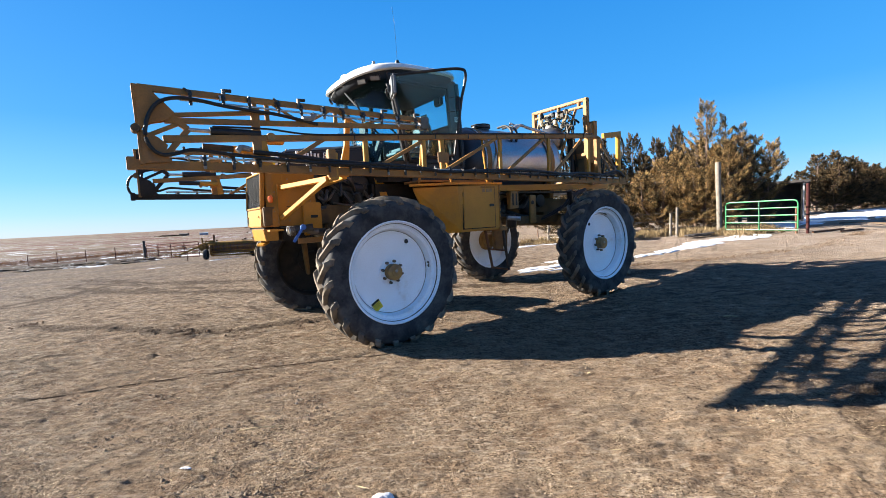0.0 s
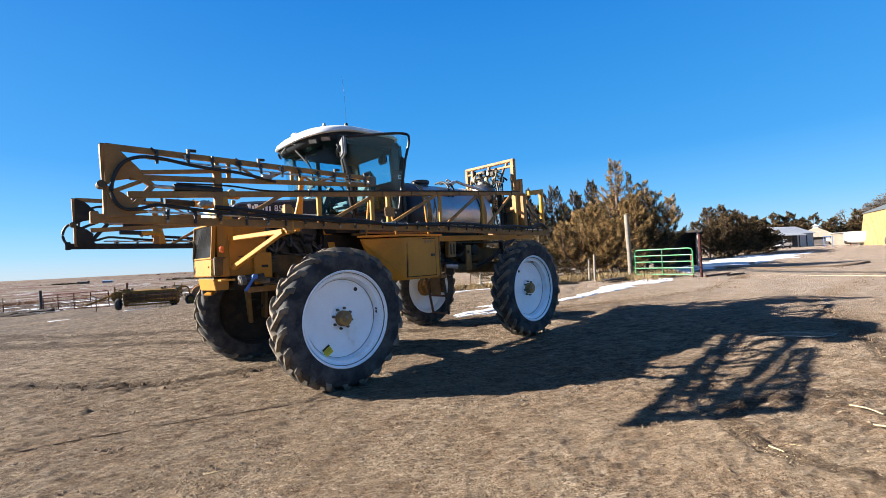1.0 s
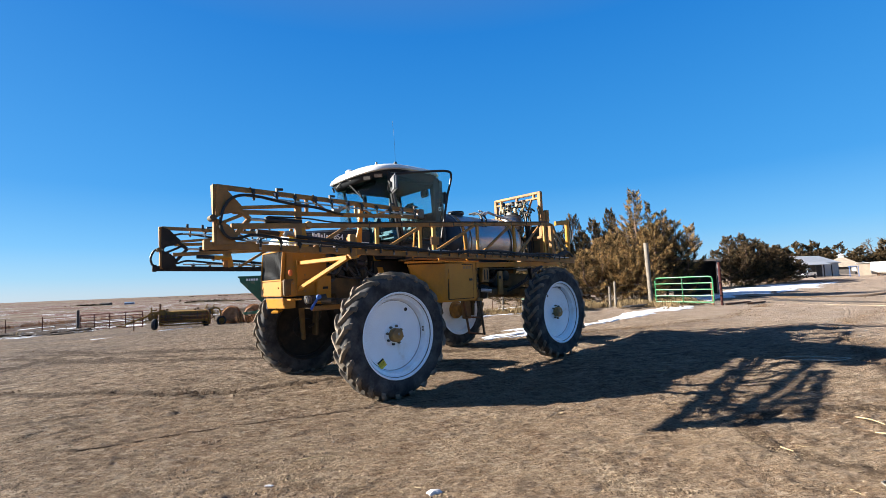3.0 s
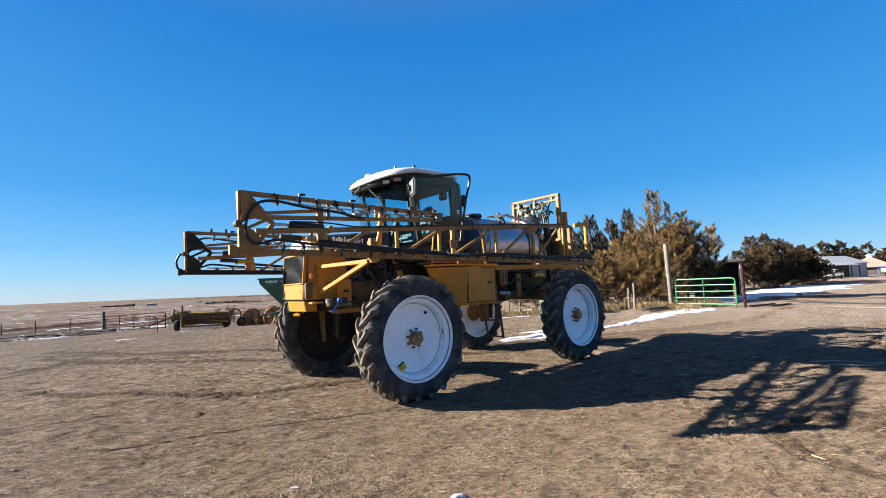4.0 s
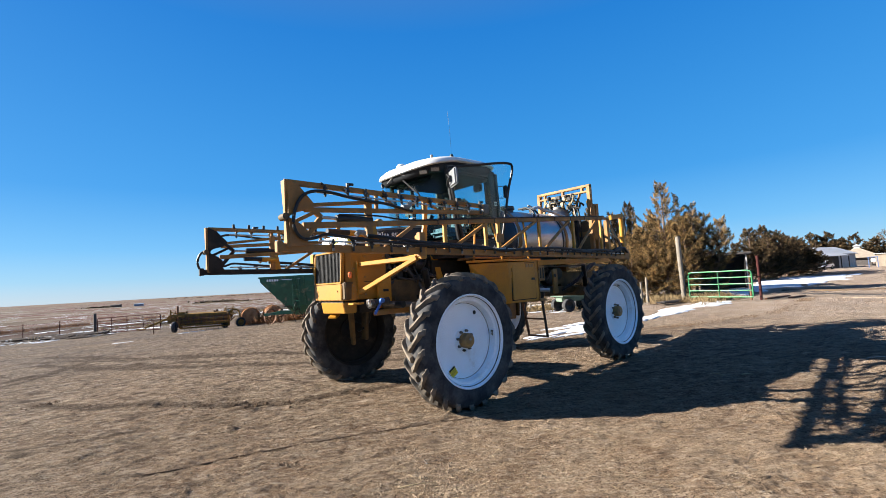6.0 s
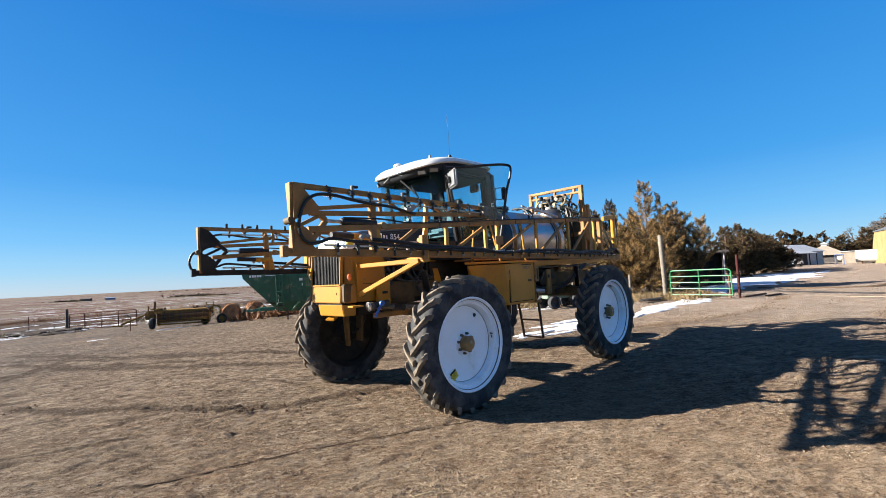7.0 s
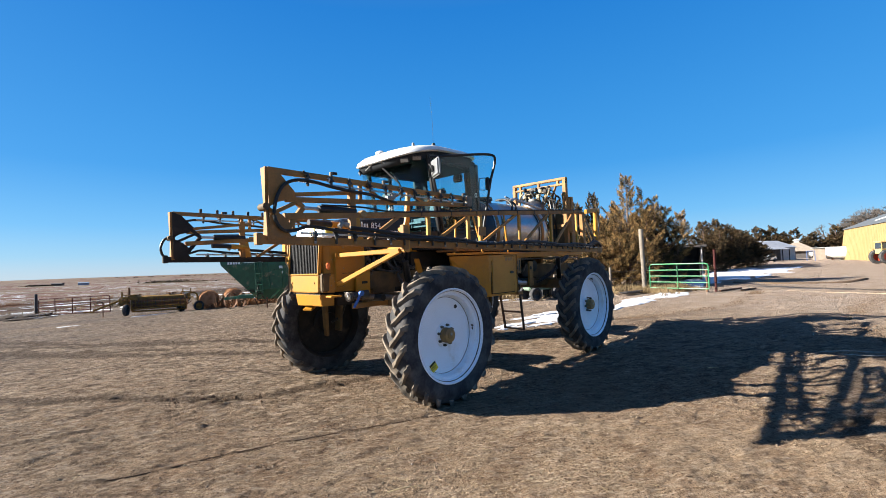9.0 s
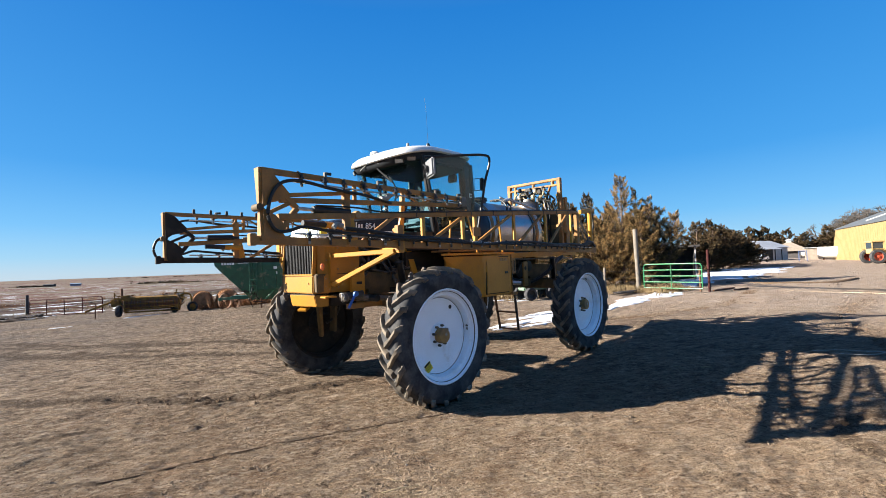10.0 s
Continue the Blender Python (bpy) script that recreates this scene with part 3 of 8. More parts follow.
    h = math_('ADD', h, math_('MULTIPLY', noise_tex(3.6, 6, 0.66, (0.40, 1.0, 1.0, 0.30)), 3.0))
    h = math_('ADD', h, math_('MULTIPLY', crumb, 0.75))
    h = math_('ADD', h, math_('MULTIPLY', comb, 1.3))
    h = math_('SUBTRACT', h, math_('MULTIPLY', c1.outputs["Distance"], 0.2))
    h = math_('SUBTRACT', h, math_('MULTIPLY', c2.outputs["Distance"], 0.28))
    bp = n.new("ShaderNodeBump")
    bp.inputs["Strength"].default_value, bp.inputs["Distance"].default_value = 1.0, 0.11
    l.new(h, bp.inputs["Height"])
    l.new(bp.outputs[0], bs.inputs["Normal"])
    return m


ground_me = build_ground()
ground_me.materials.append(ground_material())
tagged(new("ground", ground_me), "packed brown dirt farmyard with tyre ruts, opening to prairie", "ground", kind="structure")


# ---------------------------------------------------------------- the sprayer: x ahead, y to its left, z up
SPRAYER_M = Matrix(((-0.820, 0.572, 0, 1.824), (-0.572, -0.820, 0, 8.870), (0, 0, 1, 0), (0, 0, 0, 1)))
sprayer = thing("self_propelled_sprayer", SPRAYER_M, "yellow high-clearance crop sprayer with folded booms, parked on dirt", "sprayer")
AXLE = 4.03
HUB_F, HUB_R = 0.866, 0.915


def tyre_mesh():
    half = [(0.585, 0.12), (0.60, 0.150), (0.612, 0.166), (0.63, 0.170), (0.66, 0.178), (0.70, 0.184), (0.755, 0.184), (0.80, 0.176), (0.832, 0.156), (0.850, 0.12), (0.856, 0.06)]
    body = lathe([(r, -y) for r, y in half] + [(0.857, 0)] + [(r, y) for r, y in half[::-1]], 72, 'Y', closed=True)
    return body


def lug_mesh():
    """All the bars of one tread, a slanted bar that wraps the shoulder, twenty-two a side."""
    bm = bmesh.new()
    N = 22
    stations = [(-0.014, 0.000, 0.903), (0.05, 0.050, 0.905), (0.105, 0.112, 0.902), (0.152, 0.172, 0.892), (0.182, 0.202, 0.862), (0.190, 0.214, 0.822)]
    for side in (1, -1):
        for k in range(N):
            base = 2 * math.pi * (k + (0.5 if side < 0 else 0)) / N
            rings = []
            for i, (y, off, r) in enumerate(stations):
                half = 0.028 + 0.007 * (i == 0) + 0.005 * (i > 2)
                inner = r - (0.060 if i < 4 else 0.030)
                yy = y * side
                yin = yy if i < 4 else yy - side * 0.02
                ring = []
                for rad, dw, ypos in ((inner, 1.35, yin), (r - 0.014, 1.06, yy), (r, 0.66, yy), (r, -0.66, yy), (r - 0.014, -1.06, yy), (inner, -1.35, yin)):
                    a = base + (off + dw * half) / 0.85
                    worn = 1 + 0.005 * math.sin(7.3 * k + 2.1 * i + side) * (rad > inner)
                    ring.append(bm.verts.new((rad * worn * math.cos(a), ypos, rad * worn * math.sin(a))))
                rings.append(ring)
            for a, b in zip(rings, rings[1:]):
                for j in range(5):
                    bm.faces.new((a[j], a[j + 1], b[j + 1], b[j]))
            bm.faces.new(rings[0])
            bm.faces.new(rings[-1][::-1])
    return bm


def make_wheel(u, v, w, turn, spin, liner, disc):
    """A wheel whose outer face looks along +y of its own, turned by turn degrees."""
    rim = part("wheel", lathe([(0.600, 0.172), (0.612, 0.166), (0.612, 0.150), (0.596, 0.135), (0.596, -0.135), (0.612, -0.150), (0.612, -0.168), (0.600, -0.172), (0.588, -0.165),
                               (0.574, -0.130), (0.548, -0.10), (0.548, -0.012), (0.10, 0.000), (0.10, 0.012), (0.488, 0.010), (0.500, 0.014), (0.506, 0.030), (0.512, 0.070),
                               (0.524, 0.092), (0.556, 0.100), (0.568, 0.118), (0.590, 0.165)], 72, 'Y', closed=True), disc, sprayer, "white steel wheel disc with a dished rim", 35)
    rim.matrix_basis = pose(u, v, w, 0, 0, turn) @ pose(0, 0, 0, 0, spin, 0)
    part("tyre", tyre_mesh(), RUBBER, rim, "dusty black tyre", 40)
    part("tread", lug_mesh(), LUG, rim, "deep slanted tread bars caked with dirt", 30)
    D = 0.012
    part("hub_plate", lathe([(0.165, D - 0.002), (0.165, D + 0.010), (0.10, D + 0.012), (0.0, D + 0.012)], 32), WHITE, rim, "", 30)
    part("disc_seam", lathe([(0.489, D - 0.001), (0.489, D + 0.003), (0.494, D + 0.004), (0.494, D)], 72, 'Y', closed=True), BARE, rim)
    part("hub", lathe([(0.098, D), (0.098, 0.106), (0.090, 0.120), (0.050, 0.124), (0.046, 0.132), (0.0, 0.132)], 28), BROWNHUB, rim, "ochre painted hub cap", 30)
    b = box((-0.005, 0.136, 0.018), (0.034, 0.012, 0.034), 0.003, (0, 40, 0))
    part("hub_plug", b, CAPWHITE, rim)
    for k in range(8):
        a = 2 * math.pi * (k + 0.3) / 8
        x, z = 0.130 * math.cos(a), 0.130 * math.sin(a)
        nut = rod((x, D + 0.010, z), (x, D + 0.046, z), 0.018, 0.017, 6)
        rod((x, D + 0.044, z), (x, D + 0.060, z), 0.010, None, 6, nut)
        part("wheel_nut", nut, BARE, rim)
    part("valve_hole", rod((-0.225, D - 0.003, 0.350), (-0.225, D + 0.004, 0.350), 0.027, None, 18), BLACK, rim)
    part("valve_stem", rod((-0.505, 0.05, 0.07), (-0.490, 0.085, 0.07), 0.014, 0.010, 8), BARE, rim)
    part("valve_dirt", lathe([(0.0, 0.0), (0.020, 0.001), (0.024, 0.006), (0.0, 0.008)], 9, 'Y', (-0.506, 0.060, 0.03)), BARE, rim)
    part("drive_motor", lathe([(0.0, -0.22), (0.13, -0.22), (0.15, -0.20), (0.16, -0.06), (0.22, -0.04), (0.22, -0.005), (0.0, -0.005)], 28), GRIME_SHADE if disc == GRIME_SHADE else BROWNHUB, rim, "ochre hub motor", 30)
    part("rim_edge_line", lathe([(0.576, 0.128), (0.582, 0.142), (0.579, 0.144), (0.573, 0.130)], 72, 'Y', closed=True), BARE, rim)
    part("wheel_liner", lathe([(0.586, -0.150), (0.572, -0.126), (0.546, -0.097), (0.544, -0.018), (0.24, -0.012), (0.24, -0.006), (0.547, -0.010)], 48, 'Y'), liner, rim, "dark inner face of the wheel", 40)
    return rim


# black for seams and grime; on far boom and underbody it paints shade
GRIME_SHADE = mat("black_grime_and_shade", (0.012, 0.011, 0.010), (0.028, 0.023, 0.018), 0.75, 0, 6, 0.3, 50, (0.07, 0.052, 0.035), 0.2, 0.25)
V_W = 1.472
# the far front wheel is dark all over, the others have white discs
wheels = [make_wheel(AXLE, V_W, HUB_F, 0, 0, GRIME_SHADE, WHITE), make_wheel(0, V_W, HUB_R, 0, 70, GRIME_SHADE, WHITE),
          make_wheel(AXLE, -V_W, HUB_F, 180, 40, GRIME_SHADE, GRIME_SHADE), make_wheel(0, -V_W, HUB_R, 180, 15, WHITE, WHITE)]
# warning label low on one wheel disc
DEC = pose(0.216, 0.0155, -0.378, 0, 32, 0)
for nm, c_, s_, m_, lb in (("warning_decal", (0, 0, 0), (0.112, 0.004, 0.116), LABEL_Y, "yellow warning label with black print"), ("print_block", (0, 0.003, 0.046), (0.112, 0.003, 0.024), BLACK, ""),
                           ("print_line", (0.004, 0.003, 0.018), (0.086, 0.002, 0.005), UNDER, ""), ("print_line", (0.0, 0.003, 0.002), (0.092, 0.002, 0.005), UNDER, ""), ("print_line", (0.008, 0.003, -0.016), (0.078, 0.002, 0.005), UNDER, "")):
    part(nm, box(c_, s_), m_, wheels[0], lb).matrix_basis = DEC

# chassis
# far-side legs: darker ochre, with the shade on them put into the paint
LEG_SHADED = mat("shaded_ochre_leg_paint", (0.20, 0.105, 0.022), (0.12, 0.065, 0.02), 0.6, 0, 8, 0.2, 60, (0.05, 0.035, 0.02), 0.4)
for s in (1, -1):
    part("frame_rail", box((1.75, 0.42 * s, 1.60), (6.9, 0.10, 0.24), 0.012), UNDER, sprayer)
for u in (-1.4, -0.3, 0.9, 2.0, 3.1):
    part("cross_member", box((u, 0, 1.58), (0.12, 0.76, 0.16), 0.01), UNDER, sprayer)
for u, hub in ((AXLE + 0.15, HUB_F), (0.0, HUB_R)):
    part("axle_beam", box((u, 0, 1.32), (0.22, 2.1, 0.18), 0.02), UNDER, sprayer, "heavy brown cross axle")
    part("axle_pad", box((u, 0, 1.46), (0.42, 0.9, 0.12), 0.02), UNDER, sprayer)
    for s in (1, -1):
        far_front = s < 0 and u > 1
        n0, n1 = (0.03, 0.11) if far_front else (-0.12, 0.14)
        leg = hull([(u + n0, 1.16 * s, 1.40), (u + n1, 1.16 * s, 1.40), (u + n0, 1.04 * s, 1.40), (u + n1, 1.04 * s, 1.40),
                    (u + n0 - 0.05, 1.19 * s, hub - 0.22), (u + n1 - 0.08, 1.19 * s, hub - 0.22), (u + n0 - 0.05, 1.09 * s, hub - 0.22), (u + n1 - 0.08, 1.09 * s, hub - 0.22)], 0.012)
        part("wheel_leg", leg, LEG_SHADED if s < 0 else YELLOW_WORN, sprayer, "ochre drop leg behind the wheel")
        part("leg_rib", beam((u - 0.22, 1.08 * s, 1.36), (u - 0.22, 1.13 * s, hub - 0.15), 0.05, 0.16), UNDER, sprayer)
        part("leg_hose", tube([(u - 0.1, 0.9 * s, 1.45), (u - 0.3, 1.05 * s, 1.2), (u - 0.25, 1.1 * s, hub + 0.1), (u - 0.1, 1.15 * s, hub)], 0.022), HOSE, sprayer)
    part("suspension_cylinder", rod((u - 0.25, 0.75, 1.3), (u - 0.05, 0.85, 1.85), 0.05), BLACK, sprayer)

# nose: grille, bright lower blocks, side panels
PLAN = [(5.14, 0.385), (5.07, 0.455), (4.96, 0.495), (4.55, 0.50), (4.55, -0.50), (4.96, -0.495), (5.07, -0.455), (5.14, -0.415)]
part("hood_shell", prism(PLAN, 2, 1.475, 2.16, 0.008), NOSE_YELLOW, sprayer, "yellow engine nose panels with chamfered corners")
gr = part("radiator_grille", hull([(5.145, -0.395, 1.715), (5.145, 0.37, 1.715), (5.145, -0.395, 2.14), (5.145, 0.37, 2.14), (5.165, -0.395, 1.715), (5.165, 0.37, 1.715), (5.155, -0.395, 2.14), (5.155, 0.37, 2.14)]), GRILLE, sprayer, "dark upright-barred radiator grille")
for k in range(19):
    v = -0.385 + 0.745 * k / 18
    part("grille_bar", beam((5.190, v, 1.722), (5.166, v, 2.135), 0.011, 0.026, 0, (1, 0, 0)), BLACK, gr)
for p, q in (((5.195, -0.405, 1.712), (5.195, 0.385, 1.712)), ((5.165, -0.405, 2.148), (5.165, 0.385, 2.148)), ((5.195, -0.405, 1.71), (5.165, -0.405, 2.15)), ((5.195, 0.383, 1.71), (5.165, 0.383, 2.15))):
    part("grille_frame", beam(p, q, 0.022, 0.05, 0.004, (1, 0, 0)), NOSE_YELLOW, gr)
part("nose_block", hull([(5.215, -0.40, 1.70), (5.215, 0.395, 1.70), (5.02, 0.515, 1.70), (5.02, -0.525, 1.70), (5.225, -0.385, 1.472), (5.225, 0.40, 1.472), (5.03, 0.515, 1.468), (5.03, -0.515, 1.468)], 0.010),
     NOSE_YELLOW, sprayer, "bright yellow chamfered nose weight")
part("nose_seam", box((5.09, -0.01, 1.457), (0.20, 0.80, 0.025)), GRIME_SHADE, sprayer)
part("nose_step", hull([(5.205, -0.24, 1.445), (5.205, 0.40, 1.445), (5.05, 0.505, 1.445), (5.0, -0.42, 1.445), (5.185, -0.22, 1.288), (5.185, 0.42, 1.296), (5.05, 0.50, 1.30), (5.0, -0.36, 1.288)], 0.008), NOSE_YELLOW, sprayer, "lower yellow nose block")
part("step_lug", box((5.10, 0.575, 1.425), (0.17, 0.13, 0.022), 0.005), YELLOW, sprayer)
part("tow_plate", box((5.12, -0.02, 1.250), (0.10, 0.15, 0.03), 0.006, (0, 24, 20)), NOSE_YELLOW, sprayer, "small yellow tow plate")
part("nose_underside", box((4.78, 0.0, 1.37), (0.40, 0.90, 0.16), 0.01), GRIME_SHADE, sprayer)
part("side_flange", box((4.985, 0.512, 1.74), (0.105, 0.022, 0.50), 0.005), NOSE_YELLOW, sprayer, "bolted yellow side plate")
part("flange_edge", box((5.035, 0.520, 1.74), (0.012, 0.040, 0.50), 0.003), NOSE_YELLOW, sprayer)
part("panel_seam", box((4.75, 0.503, 1.715), (0.36, 0.006, 0.008)), GRIME_SHADE, sprayer)
part("bolt_plate", hull([(5.085, 0.452, 1.49), (5.02, 0.500, 1.49), (5.085, 0.452, 1.71), (5.02, 0.500, 1.71), (5.088, 0.462, 1.49), (5.024, 0.512, 1.49), (5.088, 0.462, 1.71), (5.024, 0.512, 1.71)]), NOSE_YELLOW, sprayer)
for du, dv, w_ in ((5.072, 0.476, 1.66), (5.072, 0.476, 1.56), (5.035, 0.504, 1.52), (5.035, 0.504, 1.61), (5.06, 0.484, 1.90), (4.90, 0.506, 2.06), (4.60, 0.506, 2.06), (4.90, 0.506, 1.78), (4.62, 0.506, 1.78), (4.90, 0.506, 1.54)):
    part("flange_bolt", rod((du, dv - 0.004, w_), (du + 0.004, dv + 0.010, w_), 0.011, None, 6), BROWNHUB, sprayer)
for v, w_ in ((-0.30, 1.60), (0.30, 1.60)):
    part("nose_bolt", rod((5.215, v, w_), (5.230, v, w_), 0.012, None, 6), YELLOW_WORN, sprayer)
lamp = part("side_marker_lamp", lathe([(0.0, 0.060), (0.022, 0.056), (0.038, 0.036), (0.042, 0.0), (0.0, 0.0)], 20, 'Y', (0, 0, 0)), ORANGE, sprayer, "orange oval marker lamp", 40)
lamp.matrix_basis = pose(5.098, 0.445, 1.815, 0, 0, -42) @ Matrix.Diagonal((0.72, 0.8, 1.2, 1))
# engine bay behind the side panel
ENGINE_HOSE = mat("grey_worn_hose", (0.040, 0.038, 0.036), (0.014, 0.014, 0.014), 0.45, 0, 9, 0.3, 60, (0.12, 0.10, 0.08), 0.3, 0.5)
part("engine_block", box((4.1, 0, 1.92), (1.0, 0.62, 0.46), 0.05), BLACK, sprayer, "greasy black engine")
rnd = random.Random(5)
for k in range(30):
    a = Vector((rnd.uniform(3.75, 4.55), rnd.uniform(0.34, 0.46), rnd.uniform(1.68, 2.12)))
    b = a + Vector((rnd.uniform(-0.4, 0.4), rnd.uniform(-0.02, 0.06), rnd.uniform(-0.3, 0.2)))
    c = (a + b) / 2 + Vector((0, 0.06, rnd.uniform(-0.12, 0.12)))
    part("engine_hose", tube([a, c, b], rnd.uniform(0.010, 0.026), 8), ENGINE_HOSE, sprayer)
part("air_duct", rod((4.35, 0.30, 2.02), (3.85, 0.42, 1.92), 0.085), BLACK, sprayer)
for u in (4.46, 4.27, 4.08):
    part("engine_cover", box((u, 0.40, 1.86), (0.14, 0.05, 0.22), 0.015, (0, rnd.uniform(-8, 8), 0)), HOSE, sprayer)
part("side_bracket", box((4.62, 0.535, 1.55), (0.24, 0.03, 0.42), 0.012), YELLOW, sprayer)
part("side_bracket_slot", box((4.60, 0.552, 1.58), (0.09, 0.012, 0.035), 0.004), BLACK, sprayer)
part("cab_support", hull([(3.66, 0.44, 2.12), (3.54, 0.44, 2.12), (3.66, 0.40, 2.12), (3.54, 0.40, 2.12), (3.56, 0.48, 1.66), (3.42, 0.48, 1.66), (3.56, 0.42, 1.66), (3.42, 0.42, 1.66)], 0.01), YELLOW, sprayer)
part("lower_rail", beam((4.85, 0.62, 1.28), (3.2, 0.62, 1.30), 0.06, 0.07), YELLOW_WORN, sprayer)
part("tie_rod", rod((4.75, 0.7, 1.40), (4.3, 1.1, 1.36), 0.035), BARE, sprayer)
part("steer_cylinder", rod((4.75, -0.5, 1.40), (4.6, 0.95, 1.38), 0.045), BLACK, sprayer)
# blue-handled fill valve
valve = part("fill_valve", rod((4.93, 0.70, 1.42), (4.70, 0.76, 1.44), 0.045, 0.05, 14), NYLON, sprayer, "black ball valve with a blue lever")
part("coupling", rod((4.99, 0.70, 1.41), (4.92, 0.70, 1.42), 0.056, 0.050, 16), BARE, valve)
for k in range(3):
    part("coupling_rib", rod((4.985 - 0.028 * k, 0.70, 1.411), (4.973 - 0.028 * k, 0.70, 1.413), 0.062, 0.062, 16), CHROME if k == 0 else BARE, valve)
part("lever", hull([(4.853, 0.775, 1.45), (4.812, 0.775, 1.45), (4.853, 0.795, 1.45), (4.812, 0.795, 1.45), (4.978, 0.80, 1.285), (4.945, 0.80, 1.268), (4.978, 0.82, 1.285), (4.945, 0.82, 1.268)], 0.006), BLUE, valve, "bright blue valve lever")
part("lever_cap", rod((4.83, 0.765, 1.45), (4.83, 0.805, 1.45), 0.034, None, 14), BLUE, valve)
part("coupling_ring", tube([(5.0, 0.72, 1.46), (5.02, 0.76, 1.42), (5.0, 0.72, 1.37)], 0.008), CHROME, valve)
# V bracket that carries the folded boom
for a in ((4.985, 0.52, 1.950), (5.0, 0.52, 1.570)):
    part("boom_rest_arm", beam(a, (4.74, 1.48, 1.970), 0.058, 0.058, 0.008), YELLOW, sprayer, "yellow square-tube boom rest")
    part("boom_rest_arm", beam((a[0], -a[1], a[2]), (4.72, -1.47, 1.975), 0.062, 0.062, 0.008), YELLOW, sprayer)
for s in (1, -1):
    part("boom_rest_pad", box((4.69, 1.50 * s, 2.10), (0.10, 0.12, 0.30), 0.01), YELLOW, sprayer)
# black hood with stripe, wordmark bars and model number
hood = part("hood", hull([(4.98, 0.44, 2.17), (4.98, -0.44, 2.17), (3.70, 0.46, 2.17), (3.70, -0.46, 2.17), (4.92, 0.42, 2.40), (4.92, -0.42, 2.40), (3.70, 0.44, 2.52), (3.70, -0.44, 2.52),
                          (4.80, 0.32, 2.46), (4.80, -0.32, 2.46), (3.70, 0.32, 2.57), (3.70, -0.32, 2.57)], 0.02), BLACK, sprayer, "black engine hood")
part("hood_nose", hull([(5.14, 0.40, 2.19), (5.14, -0.36, 2.19), (4.99, 0.44, 2.19), (4.99, -0.44, 2.19), (5.10, 0.36, 2.38), (5.10, -0.33, 2.38), (4.94, 0.43, 2.42), (4.94, -0.43, 2.42)], 0.02), WHITE, sprayer, "white hood nose")
part("nose_label", box((5.126, 0.10, 2.30), (0.006, 0.13, 0.12), 0.002, (0, -12, 0)), LABEL_Y, sprayer)
part("nose_side_label", box((5.05, 0.424, 2.29), (0.10, 0.010, 0.10), 0.003, (0, 0, 0)), LABEL_Y, sprayer)
for k, w in enumerate((0.055, 0.045, 0.065, 0.045, 0.030, 0.045, 0.035)):
    hh = 0.085 if k in (0, 2, 4) else 0.062
    part("wordmark_bar", box((4.735 - 0.046 * k, 0.455, 2.335 + hh / 2), (w * 0.66, 0.008, hh), 0.002), LABEL_W, hood, "white wordmark shape")
lettering("model_number", "854", 0.118, Matrix(((-1, 0, 0, 4.40), (0, 0, 1, 0.459), (0, 1, 0, 2.335), (0, 0, 0, 1))), LABEL_W, hood, "white model number")
part("pinstripe", box((4.10, 0.458, 2.30), (0.70, 0.006, 0.018), 0), LABEL_W, hood)
# gold catch block seen over the hood
part("latch_block", box((5.20, 1.05, 2.42), (0.26, 0.10, 0.07), 0.012), YELLOW, sprayer)

# cab
LENS = mat("dull_lamp_lens", (0.24, 0.235, 0.22), (0.17, 0.165, 0.155), 0.3, 0.2, 10, 0.05, 60)


def cab_ring(z, grow=0.0):
    """Plan of the cab at one height: straight flanks, bowed windscreen."""
    k = (z - 2.2) / 1.3
    a_u, r_u, f_u = 3.27 + 0.27 * k, 2.26 + 0.08 * k, 3.78 + 0.10 * k
    v1, v0 = 0.74 + 0.01 * k + grow, 0.70 + grow
    pts = [(r_u - grow, -v0), (r_u - grow, v0), (a_u, v1)]
    for i in range(1, 6):
        t = i / 6
        ang = math.pi * t
        pts.append((a_u + (f_u - a_u + grow) * math.sin(ang) ** 0.75, v1 * math.cos(ang)))
    pts.append((a_u, -v1))
    return [Vector((x, y, z)) for x, y in pts]


def band(z0, z1, g0=0.0, g1=0.0, cap=True):
    bm = bmesh.new()
    a, b = [bm.verts.new(p) for p in cab_ring(z0, g0)], [bm.verts.new(p) for p in cab_ring(z1, g1)]
    n = len(a)
    for k in range(n):
        bm.faces.new((a[k], a[(k + 1) % n], b[(k + 1) % n], b[k]))
    if cap:
        bm.faces.new(a[::-1])
        bm.faces.new(b)
    return bm


part("cab_floor", band(2.02, 2.20, -0.04, 0.0), BLACK, sprayer, "black cab base")
part("cab_sill", band(2.20, 2.30, 0.004, 0.006), BLACK, sprayer)
part("headliner", band(3.40, 3.52, 0.0, 0.0), LINING, sprayer, "black cab headliner")
lo, hi = cab_ring(2.28), cab_ring(3.42)


def pane(name, i, j, material):
    a, b, c, d = lo[i], lo[j], hi[j], hi[i]
    nrm = (b - a).cross(d - a).normalized() * 0.006
    bm = bmesh.new()
    f = [bm.verts.new(p + nrm) for p in (a, b, c, d)] + [bm.verts.new(p - nrm) for p in (a, b, c, d)]
    for q in ((0, 1, 2, 3), (7, 6, 5, 4), (0, 4, 5, 1), (1, 5, 6, 2), (2, 6, 7, 3), (3, 7, 4, 0)):
        bm.faces.new([f[k] for k in q])
    ob = part(name, bm, material, sprayer, "teal-tinted cab glass")
    ob.visible_shadow = False
    return ob


pane("rear_window", 0, 1, CAB_GLASS)
